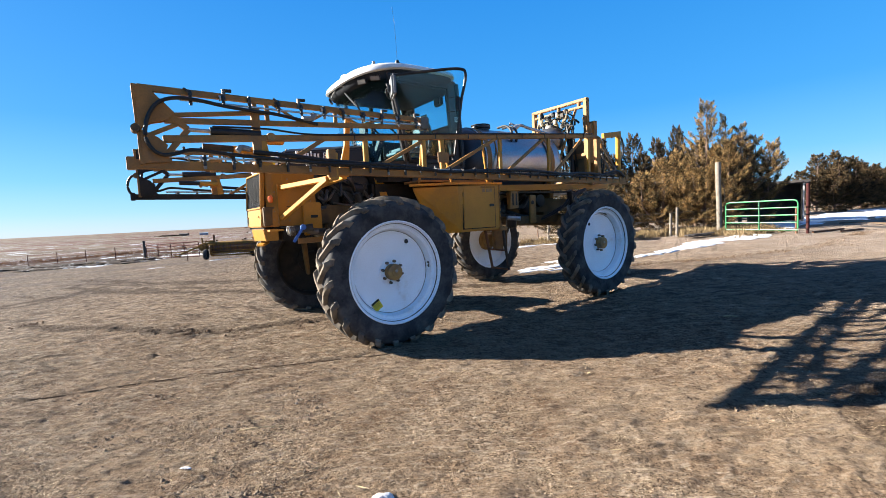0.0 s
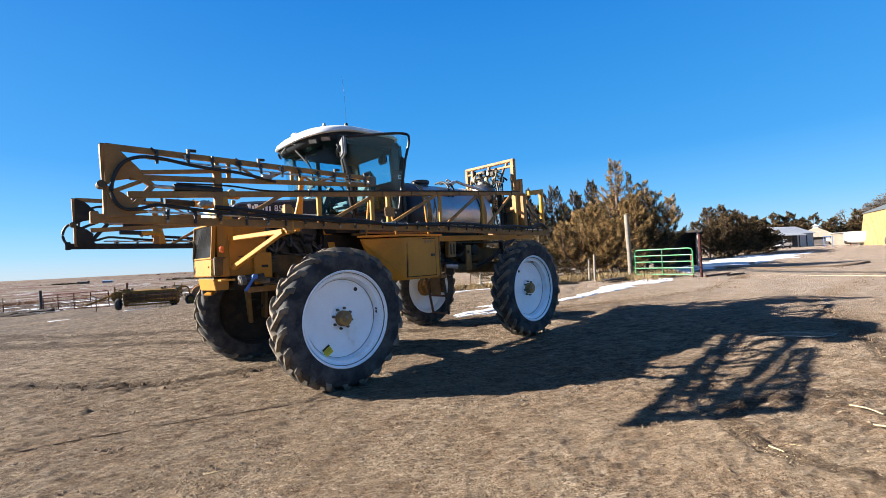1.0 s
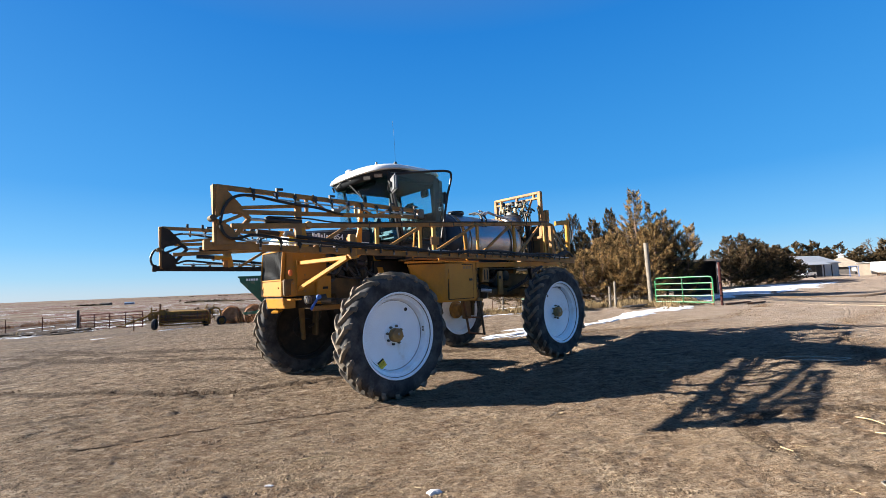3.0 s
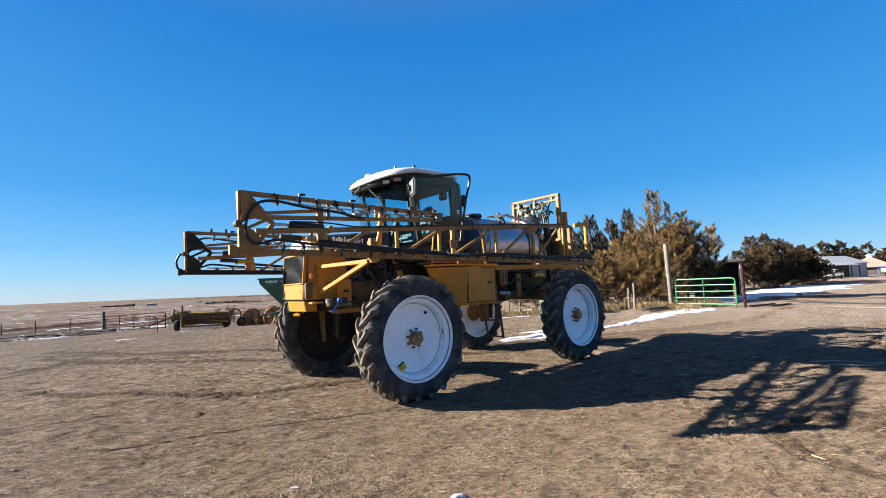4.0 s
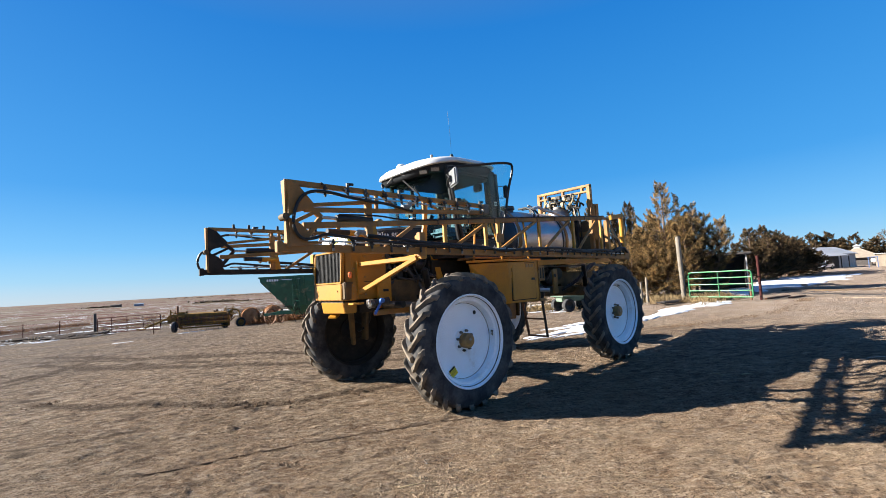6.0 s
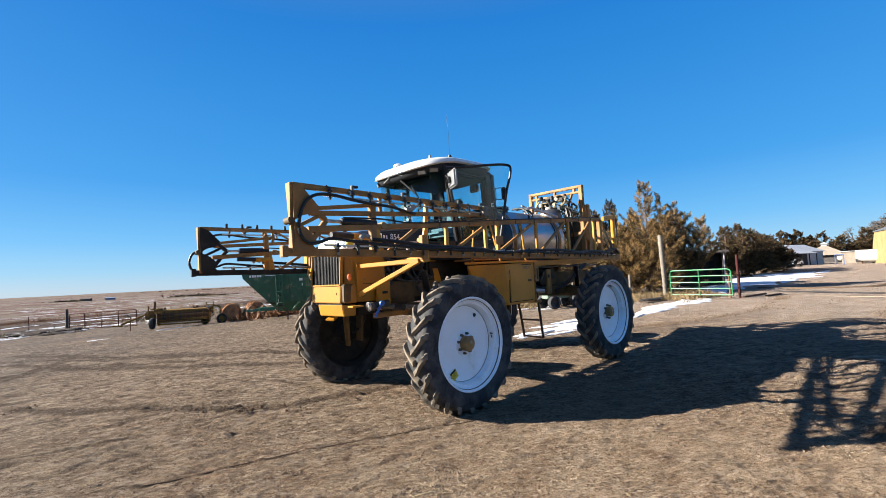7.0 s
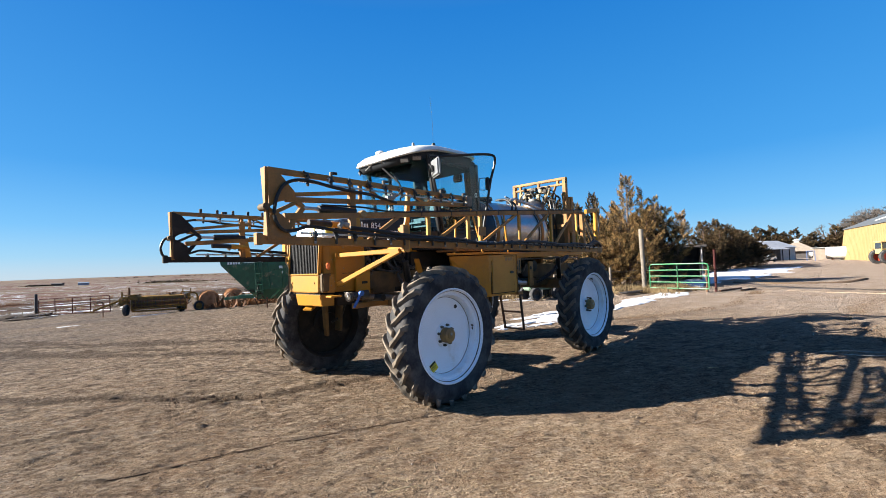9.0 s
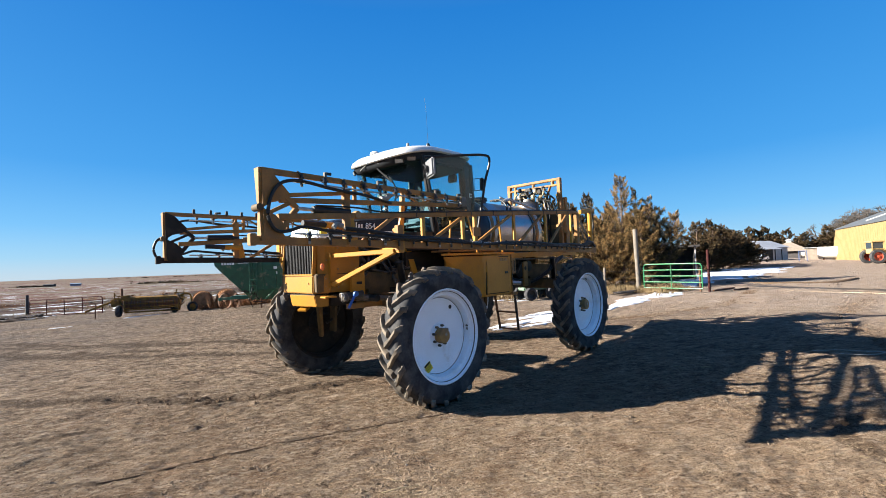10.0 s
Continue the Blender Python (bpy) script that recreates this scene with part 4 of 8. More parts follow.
# windscreen, one bowed sheet
bm = bmesh.new()
idx = list(range(2, 9))
wa = [bm.verts.new(lo[k]) for k in idx]
wb = [bm.verts.new(hi[k]) for k in idx]
for k in range(len(idx) - 1):
    bm.faces.new((wa[k], wa[k + 1], wb[k + 1], wb[k]))
ws = part("windscreen", bm, CAB_GLASS, sprayer, "bowed teal-tinted windscreen", 60)
so = ws.modifiers.new("thick", 'SOLIDIFY')
so.thickness = 0.008
ws.visible_shadow = False
pane("side_window", 8, 0, CAB_GLASS)
for i, th in ((0, 0.085), (1, 0.085), (2, 0.07), (8, 0.07)):
    part("cab_pillar", beam(lo[i] - Vector((0, 0, 0.05)), hi[i] + Vector((0, 0, 0.06)), th, th * 0.8, 0.015), BLACK, sprayer)
part("door_sill_rail", beam(lo[1] + Vector((0, 0, 0.02)), lo[2] + Vector((0, 0, 0.02)), 0.05, 0.05), BLACK, sprayer)
part("cab_rear_panel", hull([lo[0] + Vector((0.0, 0.03, 0)), lo[1] + Vector((0.0, -0.03, 0)), lo[0] + Vector((0.05, 0.03, 0)), lo[1] + Vector((0.05, -0.03, 0)),
                             lo[0] + Vector((0.03, 0.03, 0.64)), lo[1] + Vector((0.03, -0.03, 0.64)), lo[0] + Vector((0.08, 0.03, 0.64)), lo[1] + Vector((0.08, -0.03, 0.64))], 0.01), LINING, sprayer, "black lower rear cab wall")
part("rear_header", box((2.36, 0, 3.43), (0.05, 1.36, 0.10), 0.01), LINING, sprayer)
for s in (1, -1):
    part("rear_quarter_panel", hull([(2.26, 0.70 * s, 2.26), (2.44, 0.71 * s, 2.26), (2.34, 0.71 * s, 3.44), (2.50, 0.72 * s, 3.44), (2.26, 0.65 * s, 2.26), (2.44, 0.66 * s, 2.26), (2.34, 0.66 * s, 3.44), (2.50, 0.67 * s, 3.44)], 0.008), BLACK, sprayer, "black rear cab quarter")
    part("lower_quarter_panel", hull([(2.26, 0.705 * s, 1.96), (3.20, 0.74 * s, 1.96), (2.26, 0.705 * s, 2.34), (3.24, 0.74 * s, 2.34), (2.26, 0.66 * s, 1.96), (3.20, 0.69 * s, 1.96), (2.26, 0.66 * s, 2.34), (3.24, 0.69 * s, 2.34)], 0.008), BLACK, sprayer)
part("roof_lining", band(3.375, 3.41, -0.03, -0.03), LINING, sprayer, "black cab roof lining")
for s in (0.57, -0.57):
    part("rear_window_post", beam((2.31, s, 2.6), (2.37, s, 3.45), 0.04, 0.20, 0.012, (0, 1, 0)), LINING, sprayer)
# roof: white moulded cap with a drooping front visor
def roof_ring(z, grow, drop):
    pts = []
    for i in range(40):
        a = 2 * math.pi * i / 40
        c, s = math.cos(a), math.sin(a)
        e = 0.30 if c < 0 else 0.72
        x = 3.10 + (0.86 + grow) * math.copysign(abs(c) ** e, c) * (1.0 if c > 0 else 0.95)
        y = (0.82 + grow) * math.copysign(abs(s) ** 0.55, s)
        fr = max(0.0, (x - 3.2) / 0.9)
        pts.append(Vector((x, y, z - drop * fr ** 1.7)))
    return pts


bm = bmesh.new()
rings = [[bm.verts.new(p) for p in roof_ring(z, g, d)] for z, g, d in ((3.545, -0.06, 0.17), (3.545, 0.0, 0.19), (3.565, 0.02, 0.19), (3.61, 0.0, 0.17), (3.648, -0.08, 0.14), (3.668, -0.28, 0.10), (3.675, -0.55, 0.05))]
for a, b in zip(rings, rings[1:]):
    for k in range(40):
        bm.faces.new((a[k], a[(k + 1) % 40], b[(k + 1) % 40], b[k]))
bm.faces.new(rings[0][::-1])
bm.faces.new(rings[-1])
roof = part("cab_roof", bm, ROOF_WHITE, sprayer, "white moulded cab roof with a drooping visor", 50)
bm = bmesh.new()
rings = [[bm.verts.new(p) for p in roof_ring(z, g, d)] for z, g, d in ((3.375, -0.19, 0.06), (3.40, -0.12, 0.15), (3.44, -0.075, 0.19), (3.50, -0.04, 0.195), (3.548, -0.02, 0.19))]
for a, b in zip(rings, rings[1:]):
    for k in range(40):
        bm.faces.new((a[k], a[(k + 1) % 40], b[(k + 1) % 40], b[k]))
bm.faces.new(rings[0][::-1])
bm.faces.new(rings[-1])
part("visor_lining", bm, LINING, sprayer, "black visor lining with work lights", 50)
for ang in (74, 52, 34, -34, -52, -74):
    c_, s_ = math.cos(radians(ang)), math.sin(radians(ang))
    x_ = 3.10 + 0.825 * c_ ** 0.72
    p = Vector((x_, 0.785 * math.copysign(abs(s_) ** 0.55, s_), 3.470 - 0.19 * max(0.0, (x_ - 3.2) / 0.9) ** 1.7))
    wl = part("work_light", box((0, 0, 0), (0.030, 0.150, 0.078), 0.010), BLACK, sprayer, "rectangular work light in the visor")
    wl.matrix_basis = pose(*p, 0, 0, ang * 0.9) @ pose(0, 0, 0, 0, 24, 0)
    part("lamp_lens", box((0.014, 0, 0), (0.010, 0.126, 0.058), 0.004), LENS, wl)
part("beacon_button", lathe([(0.0, 3.715), (0.05, 3.71), (0.075, 3.69), (0.08, 3.66), (0.0, 3.66)], 20, 'Z', (3.75, -0.1, -0.06)), ROOF_WHITE, sprayer, "", 40)
ant = part("antenna_base", lathe([(0.0, 3.69), (0.022, 3.685), (0.034, 3.65), (0.036, 3.60), (0.0, 3.60)], 14, 'Z', (3.33, 0.70, 0)), NYLON, sprayer, "black antenna base", 40)
part("antenna", tube([(3.33, 0.70, 3.70), (3.34, 0.70, 4.1), (3.36, 0.69, 4.4)], 0.0018, 5), NYLON, ant)
part("gps_stud", lathe([(0.0, 3.70), (0.02, 3.69), (0.025, 3.64), (0.0, 3.64)], 12, 'Z', (3.62, 0.55, -0.02)), CAPWHITE, sprayer)
# wipers, grab rails and stickers
for a, b in (((3.88, -0.04, 3.425), (3.84, 0.40, 3.07)), ((3.89, -0.01, 3.425), (3.85, 0.43, 3.06))):
    part("wiper_arm", tube([a, b], 0.009, 6, smooth=False), BLACK, sprayer)
part("wiper_blade", tube([(3.86, 0.38, 3.16), (3.82, 0.46, 2.98), (3.80, 0.47, 2.82)], 0.012, 6), BLACK, sprayer, "black windscreen wiper")
part("wiper_motor", box((3.88, -0.03, 3.43), (0.07, 0.12, 0.06), 0.015), BLACK, sprayer)
for pts in (((3.86, -0.33, 3.375), (3.93, -0.26, 3.345), (3.93, -0.12, 3.40), (3.86, -0.10, 3.44)), ((3.86, 0.02, 3.46), (3.93, 0.08, 3.42), (3.91, 0.22, 3.385), (3.85, 0.27, 3.41))):
    part("visor_stay", tube(list(pts), 0.009, 6), CHROME, sprayer, "bent grey grab rail under the visor")
part("cab_sticker", box((2.36, 0.727, 2.945), (0.075, 0.006, 0.07)), LABEL_W, sprayer)
for k in range(2):
    part("sticker_print", box((2.345 + 0.03 * k, 0.731, 2.945), (0.018, 0.004, 0.045)), BLACK, sprayer)
# open door, hinged on the front pillar and swung well out
H0, H1 = Vector((3.26, 0.79, 2.30)), Vector((3.52, 0.80, 3.40))
D0, D1 = Vector((2.78, 1.20, 2.34)), Vector((2.69, 1.40, 3.47))
dn = (D0 - H0).cross(H1 - H0).normalized() * 0.004
bm = bmesh.new()
f = [bm.verts.new(p + dn) for p in (H0, D0, D1, H1)] + [bm.verts.new(p - dn) for p in (H0, D0, D1, H1)]
for q in ((0, 1, 2, 3), (7, 6, 5, 4), (0, 4, 5, 1), (1, 5, 6, 2), (2, 6, 7, 3), (3, 7, 4, 0)):
    bm.faces.new([f[k] for k in q])
door = part("cab_door", bm, CAB_GLASS, sprayer, "open teal glass cab door in a black tube frame")
door.visible_shadow = False
part("door_frame", tube([H1 + Vector((0, 0, 0.02)), H1.lerp(D1, 0.5) + Vector((0, 0, 0.02)), H1.lerp(D1, 0.92), D1 + Vector((0.0, 0.0, -0.10)), D1.lerp(D0, 0.35), D1.lerp(D0, 0.6), D0], 0.020, 8, n=5), BLACK, door)
part("door_bottom_rail", tube([D0, H0], 0.018, 8), BLACK, door)
part("door_hinge_rail", tube([H0, H1], 0.024, 8), BLACK, door)
lk = D1.lerp(D0, 0.40)
part("door_latch", box(lk + Vector((0.03, -0.03, 0)), (0.06, 0.07, 0.20), 0.015), NYLON, door, "black door latch")
part("latch_loop", tube([lk + Vector((0.07, -0.05, 0.09)), lk + Vector((0.15, -0.09, 0.08)), lk + Vector((0.15, -0.09, -0.10)), lk + Vector((0.07, -0.05, -0.10))], 0.008, 6, smooth=False), NYLON, door)
# mirror on the front pillar
BOWL_GREY = mat("grey_mirror_back", (0.16, 0.163, 0.167), (0.125, 0.128, 0.132), 0.45, 0, 8, 0.05, 60)
mir = part("mirror", box((3.595, 1.00, 3.215), (0.055, 0.27, 0.27), 0.022, (4, 0, -21)), BOWL_GREY, sprayer, "grey square door mirror on a black arm")
part("mirror_face", box((3.565, 1.012, 3.215), (0.008, 0.23, 0.23), 0.003, (4, 0, -21)), BLACK, mir)
part("mirror_clamp", box((3.632, 0.955, 3.20), (0.035, 0.07, 0.10), 0.01, (4, 0, -21)), BLACK, mir)
part("mirror_arm", tube([(3.52, 0.80, 3.12), (3.60, 0.86, 3.12), (3.655, 0.93, 3.18), (3.64, 0.955, 3.21)], 0.013, 6), BLACK, mir)
part("mirror_arm", tube([(3.54, 0.80, 3.30), (3.62, 0.88, 3.28), (3.64, 0.955, 3.22)], 0.010, 6), BLACK, mir)
# inside the cab
part("operator_seat", box((2.84, 0, 2.51), (0.52, 0.52, 0.15), 0.06), SEATC, sprayer, "grey operator seat")
part("headrest", box((2.50, 0, 3.06), (0.11, 0.30, 0.18), 0.05, (0, -8, 0)), SEATC, sprayer)
part("seat_bolster", hull([(2.60, -0.24, 2.58), (2.60, 0.24, 2.58), (2.48, -0.24, 2.58), (2.48, 0.24, 2.58), (2.55, -0.19, 3.00), (2.55, 0.19, 3.00), (2.46, -0.19, 3.00), (2.46, 0.19, 3.00)], 0.03), SEATC, sprayer)
part("armrest", box((2.78, 0.30, 2.72), (0.34, 0.07, 0.06), 0.02), BLACK, sprayer)
part("far_door_post", beam((3.02, -0.72, 2.28), (3.06, -0.73, 3.42), 0.05, 0.07), BLACK, sprayer)
part("sun_blind", box((3.62, 0.05, 3.33), (0.03, 0.90, 0.10), 0.01, (0, -20, 0)), LINING, sprayer)
part("speaker", box((2.45, 0.40, 3.28), (0.08, 0.18, 0.14), 0.02), BLACK, sprayer)
part("seat_back", box((2.54, 0, 2.76), (0.14, 0.46, 0.44), 0.06, (0, -8, 0)), SEATC, sprayer)
part("seat_base", box((2.72, 0, 2.36), (0.34, 0.36, 0.24), 0.02), BLACK, sprayer)
part("side_console", box((2.85, -0.42, 2.58), (0.55, 0.22, 0.34), 0.04), BLACK, sprayer)
part("steering_column", beam((3.48, 0, 2.25), (3.24, 0, 2.80), 0.10, 0.08), BLACK, sprayer)
sw = part("steering_wheel", lathe([(0.20 + 0.014 * math.cos(a), 0.014 * math.sin(a)) for a in [2 * math.pi * k / 8 for k in range(8)]], 28, 'Z', closed=True), NYLON, sprayer, "", 60)
sw.matrix_basis = pose(3.20, 0, 2.84, 0, -32, 0)
part("dashboard", box((3.55, 0, 2.50), (0.14, 0.40, 0.24), 0.04), BLACK, sprayer)
part("monitor", box((3.35, -0.45, 2.95), (0.05, 0.24, 0.20), 0.015), BLACK, sprayer)
part("monitor_post", rod((3.36, -0.46, 2.3), (3.36, -0.46, 2.9), 0.02), BLACK, sprayer)

# filler boxes added where only dark shade shows under cab and engine
part("underbody_filler", box((2.95, 0, 1.86), (1.5, 0.92, 0.36), 0.04), GRIME_SHADE, sprayer, "dark filler box closing the gap under the cab")
part("lower_filler", box((3.75, 0, 1.50), (1.6, 0.70, 0.20), 0.03), GRIME_SHADE, sprayer)
# product tank
# the cab's shade and reflection on the tank end, painted as dark colour
HEAD_SHADED = mat("cab_shaded_tank_end", (0.022, 0.026, 0.034), (0.014, 0.017, 0.022), 0.4, 0, 4, 0.05, 60, (0.06, 0.05, 0.04), 0.15, 0.4)
tk = [(0.60, 1.70), (0.61, 1.69), (0.61, -0.02), (0.595, -0.13), (0.52, -0.25), (0.38, -0.33), (0.20, -0.38), (0.0, -0.39)]
TZ = 2.385
part("tank_head", lathe([(0.0, 2.12), (0.20, 2.10), (0.38, 2.05), (0.52, 1.96), (0.595, 1.84), (0.607, 1.74), (0.607, 1.685)], 64, 'X', (0, 0, TZ)), HEAD_SHADED, sprayer, "domed tank end behind the cab, its shade put into the colour", 40)
part("product_tank", lathe(tk, 64, 'X', (0, 0, TZ)), STEEL, sprayer, "polished stainless steel liquid tank", 40)
for u, w_, m_ in ((1.62, 0.09, YELLOW_WORN), (0.10, 0.09, YELLOW_WORN), (1.685, 0.02, CHROME), (0.22, 0.03, BLACK)):
    part("tank_strap", lathe([(0.613, u - w_ / 2), (0.622, u - w_ / 2), (0.622, u + w_ / 2), (0.613, u + w_ / 2)], 64, 'X', (0, 0, TZ), closed=True), m_, sprayer, "", 30)
part("tank_cradle", box((0.9, 0, 1.78), (2.2, 0.70, 0.12), 0.01), UNDER, sprayer)
for u in (1.62, 0.10):
    part("cradle_saddle", prism([(-0.56, 1.74), (0.56, 1.74), (0.60, 2.10), (0.42, 1.93), (0, 1.80), (-0.42, 1.93), (-0.60, 2.10)], 0, u - 0.05, u + 0.05), YELLOW_WORN, sprayer)
lid = part("tank_lid", lathe([(0.0, 3.055), (0.15, 3.05), (0.175, 3.035), (0.175, 3.01), (0.15, 3.0), (0.15, 2.93)], 32, 'Z', (1.32, 0.05, 0)), NYLON, sprayer, "black tank manway lid", 40)
part("lid_ring", tube([(1.32 + 0.16 * math.cos(a), 0.05 + 0.16 * math.sin(a), 3.06) for a in [2 * math.pi * k / 16 for k in range(17)]], 0.012, 6), HOSE, lid)
for off in (0.30, 0.42):
    part("tank_hose", tube([(1.32 - off, 0.46, 2.60), (1.30 - off, 0.50, 2.88), (1.22 - off, 0.28, 3.04), (1.18 - off, 0.02, 3.06)], 0.022, 8), HOSE, sprayer)
part("sight_tube", tube([(1.58, 0.60, 2.0), (1.50, 0.66, 2.35), (1.42, 0.52, 2.72)], 0.012, 6), YELLOW_WORN, sprayer)
# grey plumbing over the tank
part("fill_pipe", tube([(0.62, 0.20, 3.02), (0.50, 0.22, 3.10), (0.32, 0.24, 3.06), (-0.30, 0.34, 2.93)], 0.028, 10), CHROME, sprayer, "grey overhead fill pipe")
part("pipe_elbow", rod((0.70, 0.18, 3.0), (0.56, 0.20, 3.09), 0.036), CHROME, sprayer)
part("pipe_hook", tube([(0.66, 0.12, 3.12), (0.58, 0.05, 3.16), (0.50, 0.12, 3.10)], 0.018, 8), CHROME, sprayer)

# rear lift rack
RU = -0.90
for v in (-0.73, 0.62):
    part("rack_post", box((RU, v, 2.78), (0.09, 0.09, 1.70), 0.01), YELLOW_WORN, sprayer)
part("rack_top_rail", box((RU, -0.055, 3.625), (0.09, 1.44, 0.06), 0.01), YELLOW_WORN, sprayer, "yellow lift mast frame")
part("rack_top_rail", box((RU, -0.055, 3.50), (0.08, 1.40, 0.045), 0.008), YELLOW_WORN, sprayer)
for v in (-0.56, -0.055, 0.45):
    part("rack_tie", box((RU, v, 3.56), (0.07, 0.05, 0.10), 0.006), YELLOW_WORN, sprayer)
for v, q in ((-0.52, -0.52), (0.42, 0.20)):
    part("rack_brace", beam((RU + 0.05, v, 3.48), (RU + 0.30, q, 2.55), 0.055, 0.045), YELLOW_WORN, sprayer)
part("mast_arm", beam((RU, 0.60, 3.30), (RU - 0.08, 0.66, 2.40), 0.12, 0.10), YELLOW_WORN, sprayer)
part("mast_arm", beam((RU - 0.1, -0.55, 3.1), (RU - 0.1, -0.5, 2.2), 0.10, 0.10), YELLOW_WORN, sprayer)
part("rack_mid_rail", box((RU, -0.05, 2.55), (0.10, 1.4, 0.10), 0.01), YELLOW_WORN, sprayer)
part("rack_base_rail", box((RU, 0, 2.02), (0.14, 1.5, 0.12), 0.01), YELLOW_WORN, sprayer)
part("center_boom_beam", box((-1.24, 0, 2.05), (0.10, 2.5, 0.10), 0.01), YELLOW_WORN, sprayer)
for v in (-0.6, 0.6):
    part("lift_link", beam((RU, v, 2.1), (-1.24, v, 2.1), 0.06, 0.08), YELLOW_WORN, sprayer)
    part("lift_link", beam((RU, v, 2.75), (-1.24, v, 2.5), 0.05, 0.06), YELLOW_WORN, sprayer)
    part("mast_column", box((-1.24, v, 2.4), (0.08, 0.08, 0.8), 0.008), YELLOW_WORN, sprayer)
BOWL = mat("dull_stainless_bowl", (0.22, 0.22, 0.23), (0.13, 0.13, 0.135), 0.42, 0.9, 6, 0.1, 60, (0.10, 0.08, 0.05), 0.3)
part("rinse_tank", lathe([(0.0, 3.17), (0.10, 3.165), (0.22, 3.12), (0.26, 3.05), (0.265, 2.80), (0.22, 2.74), (0.0, 2.74)], 32, 'Z', (-0.62, -0.05, 0)), BOWL, sprayer, "small dull stainless rinse tank", 40)
part("rinse_tank_neck", lathe([(0.0, 3.23), (0.09, 3.22), (0.10, 3.20), (0.10, 3.14), (0.0, 3.14)], 20, 'Z', (-0.62, -0.05, 0)), CAPWHITE, sprayer, "", 40)
rnd = random.Random(11)
for k in range(44):
    a = Vector((RU + rnd.uniform(0.0, 0.32), rnd.uniform(-0.42, 0.42), rnd.uniform(3.14, 3.46)))
    b = a + Vector((rnd.uniform(-0.1, 0.1), rnd.uniform(-0.25, 0.25), rnd.uniform(-0.28, 0.05)))
    c = (a + b) / 2 + Vector((rnd.uniform(-0.08, 0.1), 0, rnd.uniform(-0.05, 0.12)))
    part("mast_hose", tube([a, c, b], rnd.uniform(0.009, 0.024), 6), HOSE if k % 4 else CREAM, sprayer)
for k in range(24):
    a = Vector((RU + rnd.uniform(0.05, 0.34), rnd.uniform(-0.40, 0.38), rnd.uniform(3.16, 3.44)))
    part("valve_body", box(a, (0.07, 0.08, 0.09), 0.012, (rnd.uniform(-20, 20), 0, rnd.uniform(-40, 40))), (NYLON, CREAM, BARE, HOSE)[k % 4], sprayer)
# pipes, cylinders and hoses that fill the lift mast
for k in range(7):
    v = -0.42 + 0.13 * k
    part("mast_drop_hose", tube([(RU + 0.10, v, 3.20), (RU + 0.16, v + rnd.uniform(-0.08, 0.08), 2.85), (RU + 0.05, v + rnd.uniform(-0.1, 0.1), 2.50), (RU - 0.05, v, 2.10)], 0.018 + 0.008 * (k % 3), 7), HOSE, sprayer)
part("lift_cylinder", rod((RU + 0.02, 0.28, 2.15), (RU + 0.02, 0.28, 2.95), 0.055), BLACK, sprayer, "black lift cylinder")
part("lift_cylinder", rod((RU + 0.02, -0.25, 2.15), (RU + 0.02, -0.25, 2.95), 0.055), BLACK, sprayer)
part("mast_plate", box((RU - 0.02, 0.46, 2.45), (0.06, 0.26, 0.80), 0.01), UNDER, sprayer)
part("mast_tower", box((RU - 0.22, 0.60, 2.62), (0.12, 0.12, 1.20), 0.01), YELLOW_WORN, sprayer)
part("tower_bracket", prism([(0.0, 0.0), (0.22, 0.0), (0.22, 0.30), (0.08, 0.38), (0.0, 0.38)], 1, 0.56, 0.64), YELLOW_WORN, sprayer).matrix_basis = pose(RU - 0.30, 0, 2.85)
for k in range(8):
    a = Vector((RU - rnd.uniform(0.0, 0.5), rnd.uniform(0.30, 0.62), rnd.uniform(2.7, 3.0)))
    b = Vector((RU - rnd.uniform(0.2, 0.6), rnd.uniform(0.4, 0.68), rnd.uniform(2.05, 2.3)))
    part("rack_hose", tube([a, (a + b) / 2 + Vector((-0.15, 0.05, 0)), b], 0.018, 7), HOSE, sprayer)

# service box, steps and underbody gear
bx = part("service_box", hull([(2.86, 1.325, 1.90), (2.10, 1.305, 1.92), (2.775, 1.295, 1.262), (2.06, 1.305, 1.268), (3.38, 0.99, 1.90), (3.02, 1.02, 1.252), (2.80, 0.55, 1.90), (2.80, 0.55, 1.262), (2.10, 0.55, 1.92), (2.06, 0.55, 1.268)], 0.008), YELLOW, sprayer, "yellow steel service box under the cab deck")
part("door_gap", box((2.475, 1.308, 1.595), (0.598, 0.012, 0.592)), GRIME_SHADE, bx)
bd = part("box_door", box((2.475, 1.315, 1.595), (0.572, 0.022, 0.566), 0.006), YELLOW, bx, "yellow locker door")
part("door_latch", box((2.255, 1.330, 1.625), (0.080, 0.018, 0.038), 0.005), BLACK, bd)
for u, w_ in ((2.40, 0.055), (2.325, 0.05), (2.265, 0.045)):
    part("door_label", box((u, 1.328, 1.838), (w_, 0.004, 0.05)), BROWNHUB, bd)
for w_ in (1.40, 1.78):
    part("door_hinge", rod((2.765, 1.322, w_ - 0.03), (2.765, 1.322, w_ + 0.03), 0.009, None, 8), YELLOW_WORN, bd)
part("corner_strap", box((2.085, 1.312, 1.595), (0.025, 0.016, 0.64), 0.003), YELLOW_WORN, bx)
for k in range(5):
    part("strap_slot", box((2.085, 1.321, 1.42 + 0.09 * k), (0.012, 0.004, 0.05)), BLACK, bx)
part("deck_edge", prism([(2.05, 1.345), (2.87, 1.355), (3.43, 1.00), (3.30, 0.90), (2.05, 0.6)], 2, 1.918, 1.950), YELLOW, sprayer)
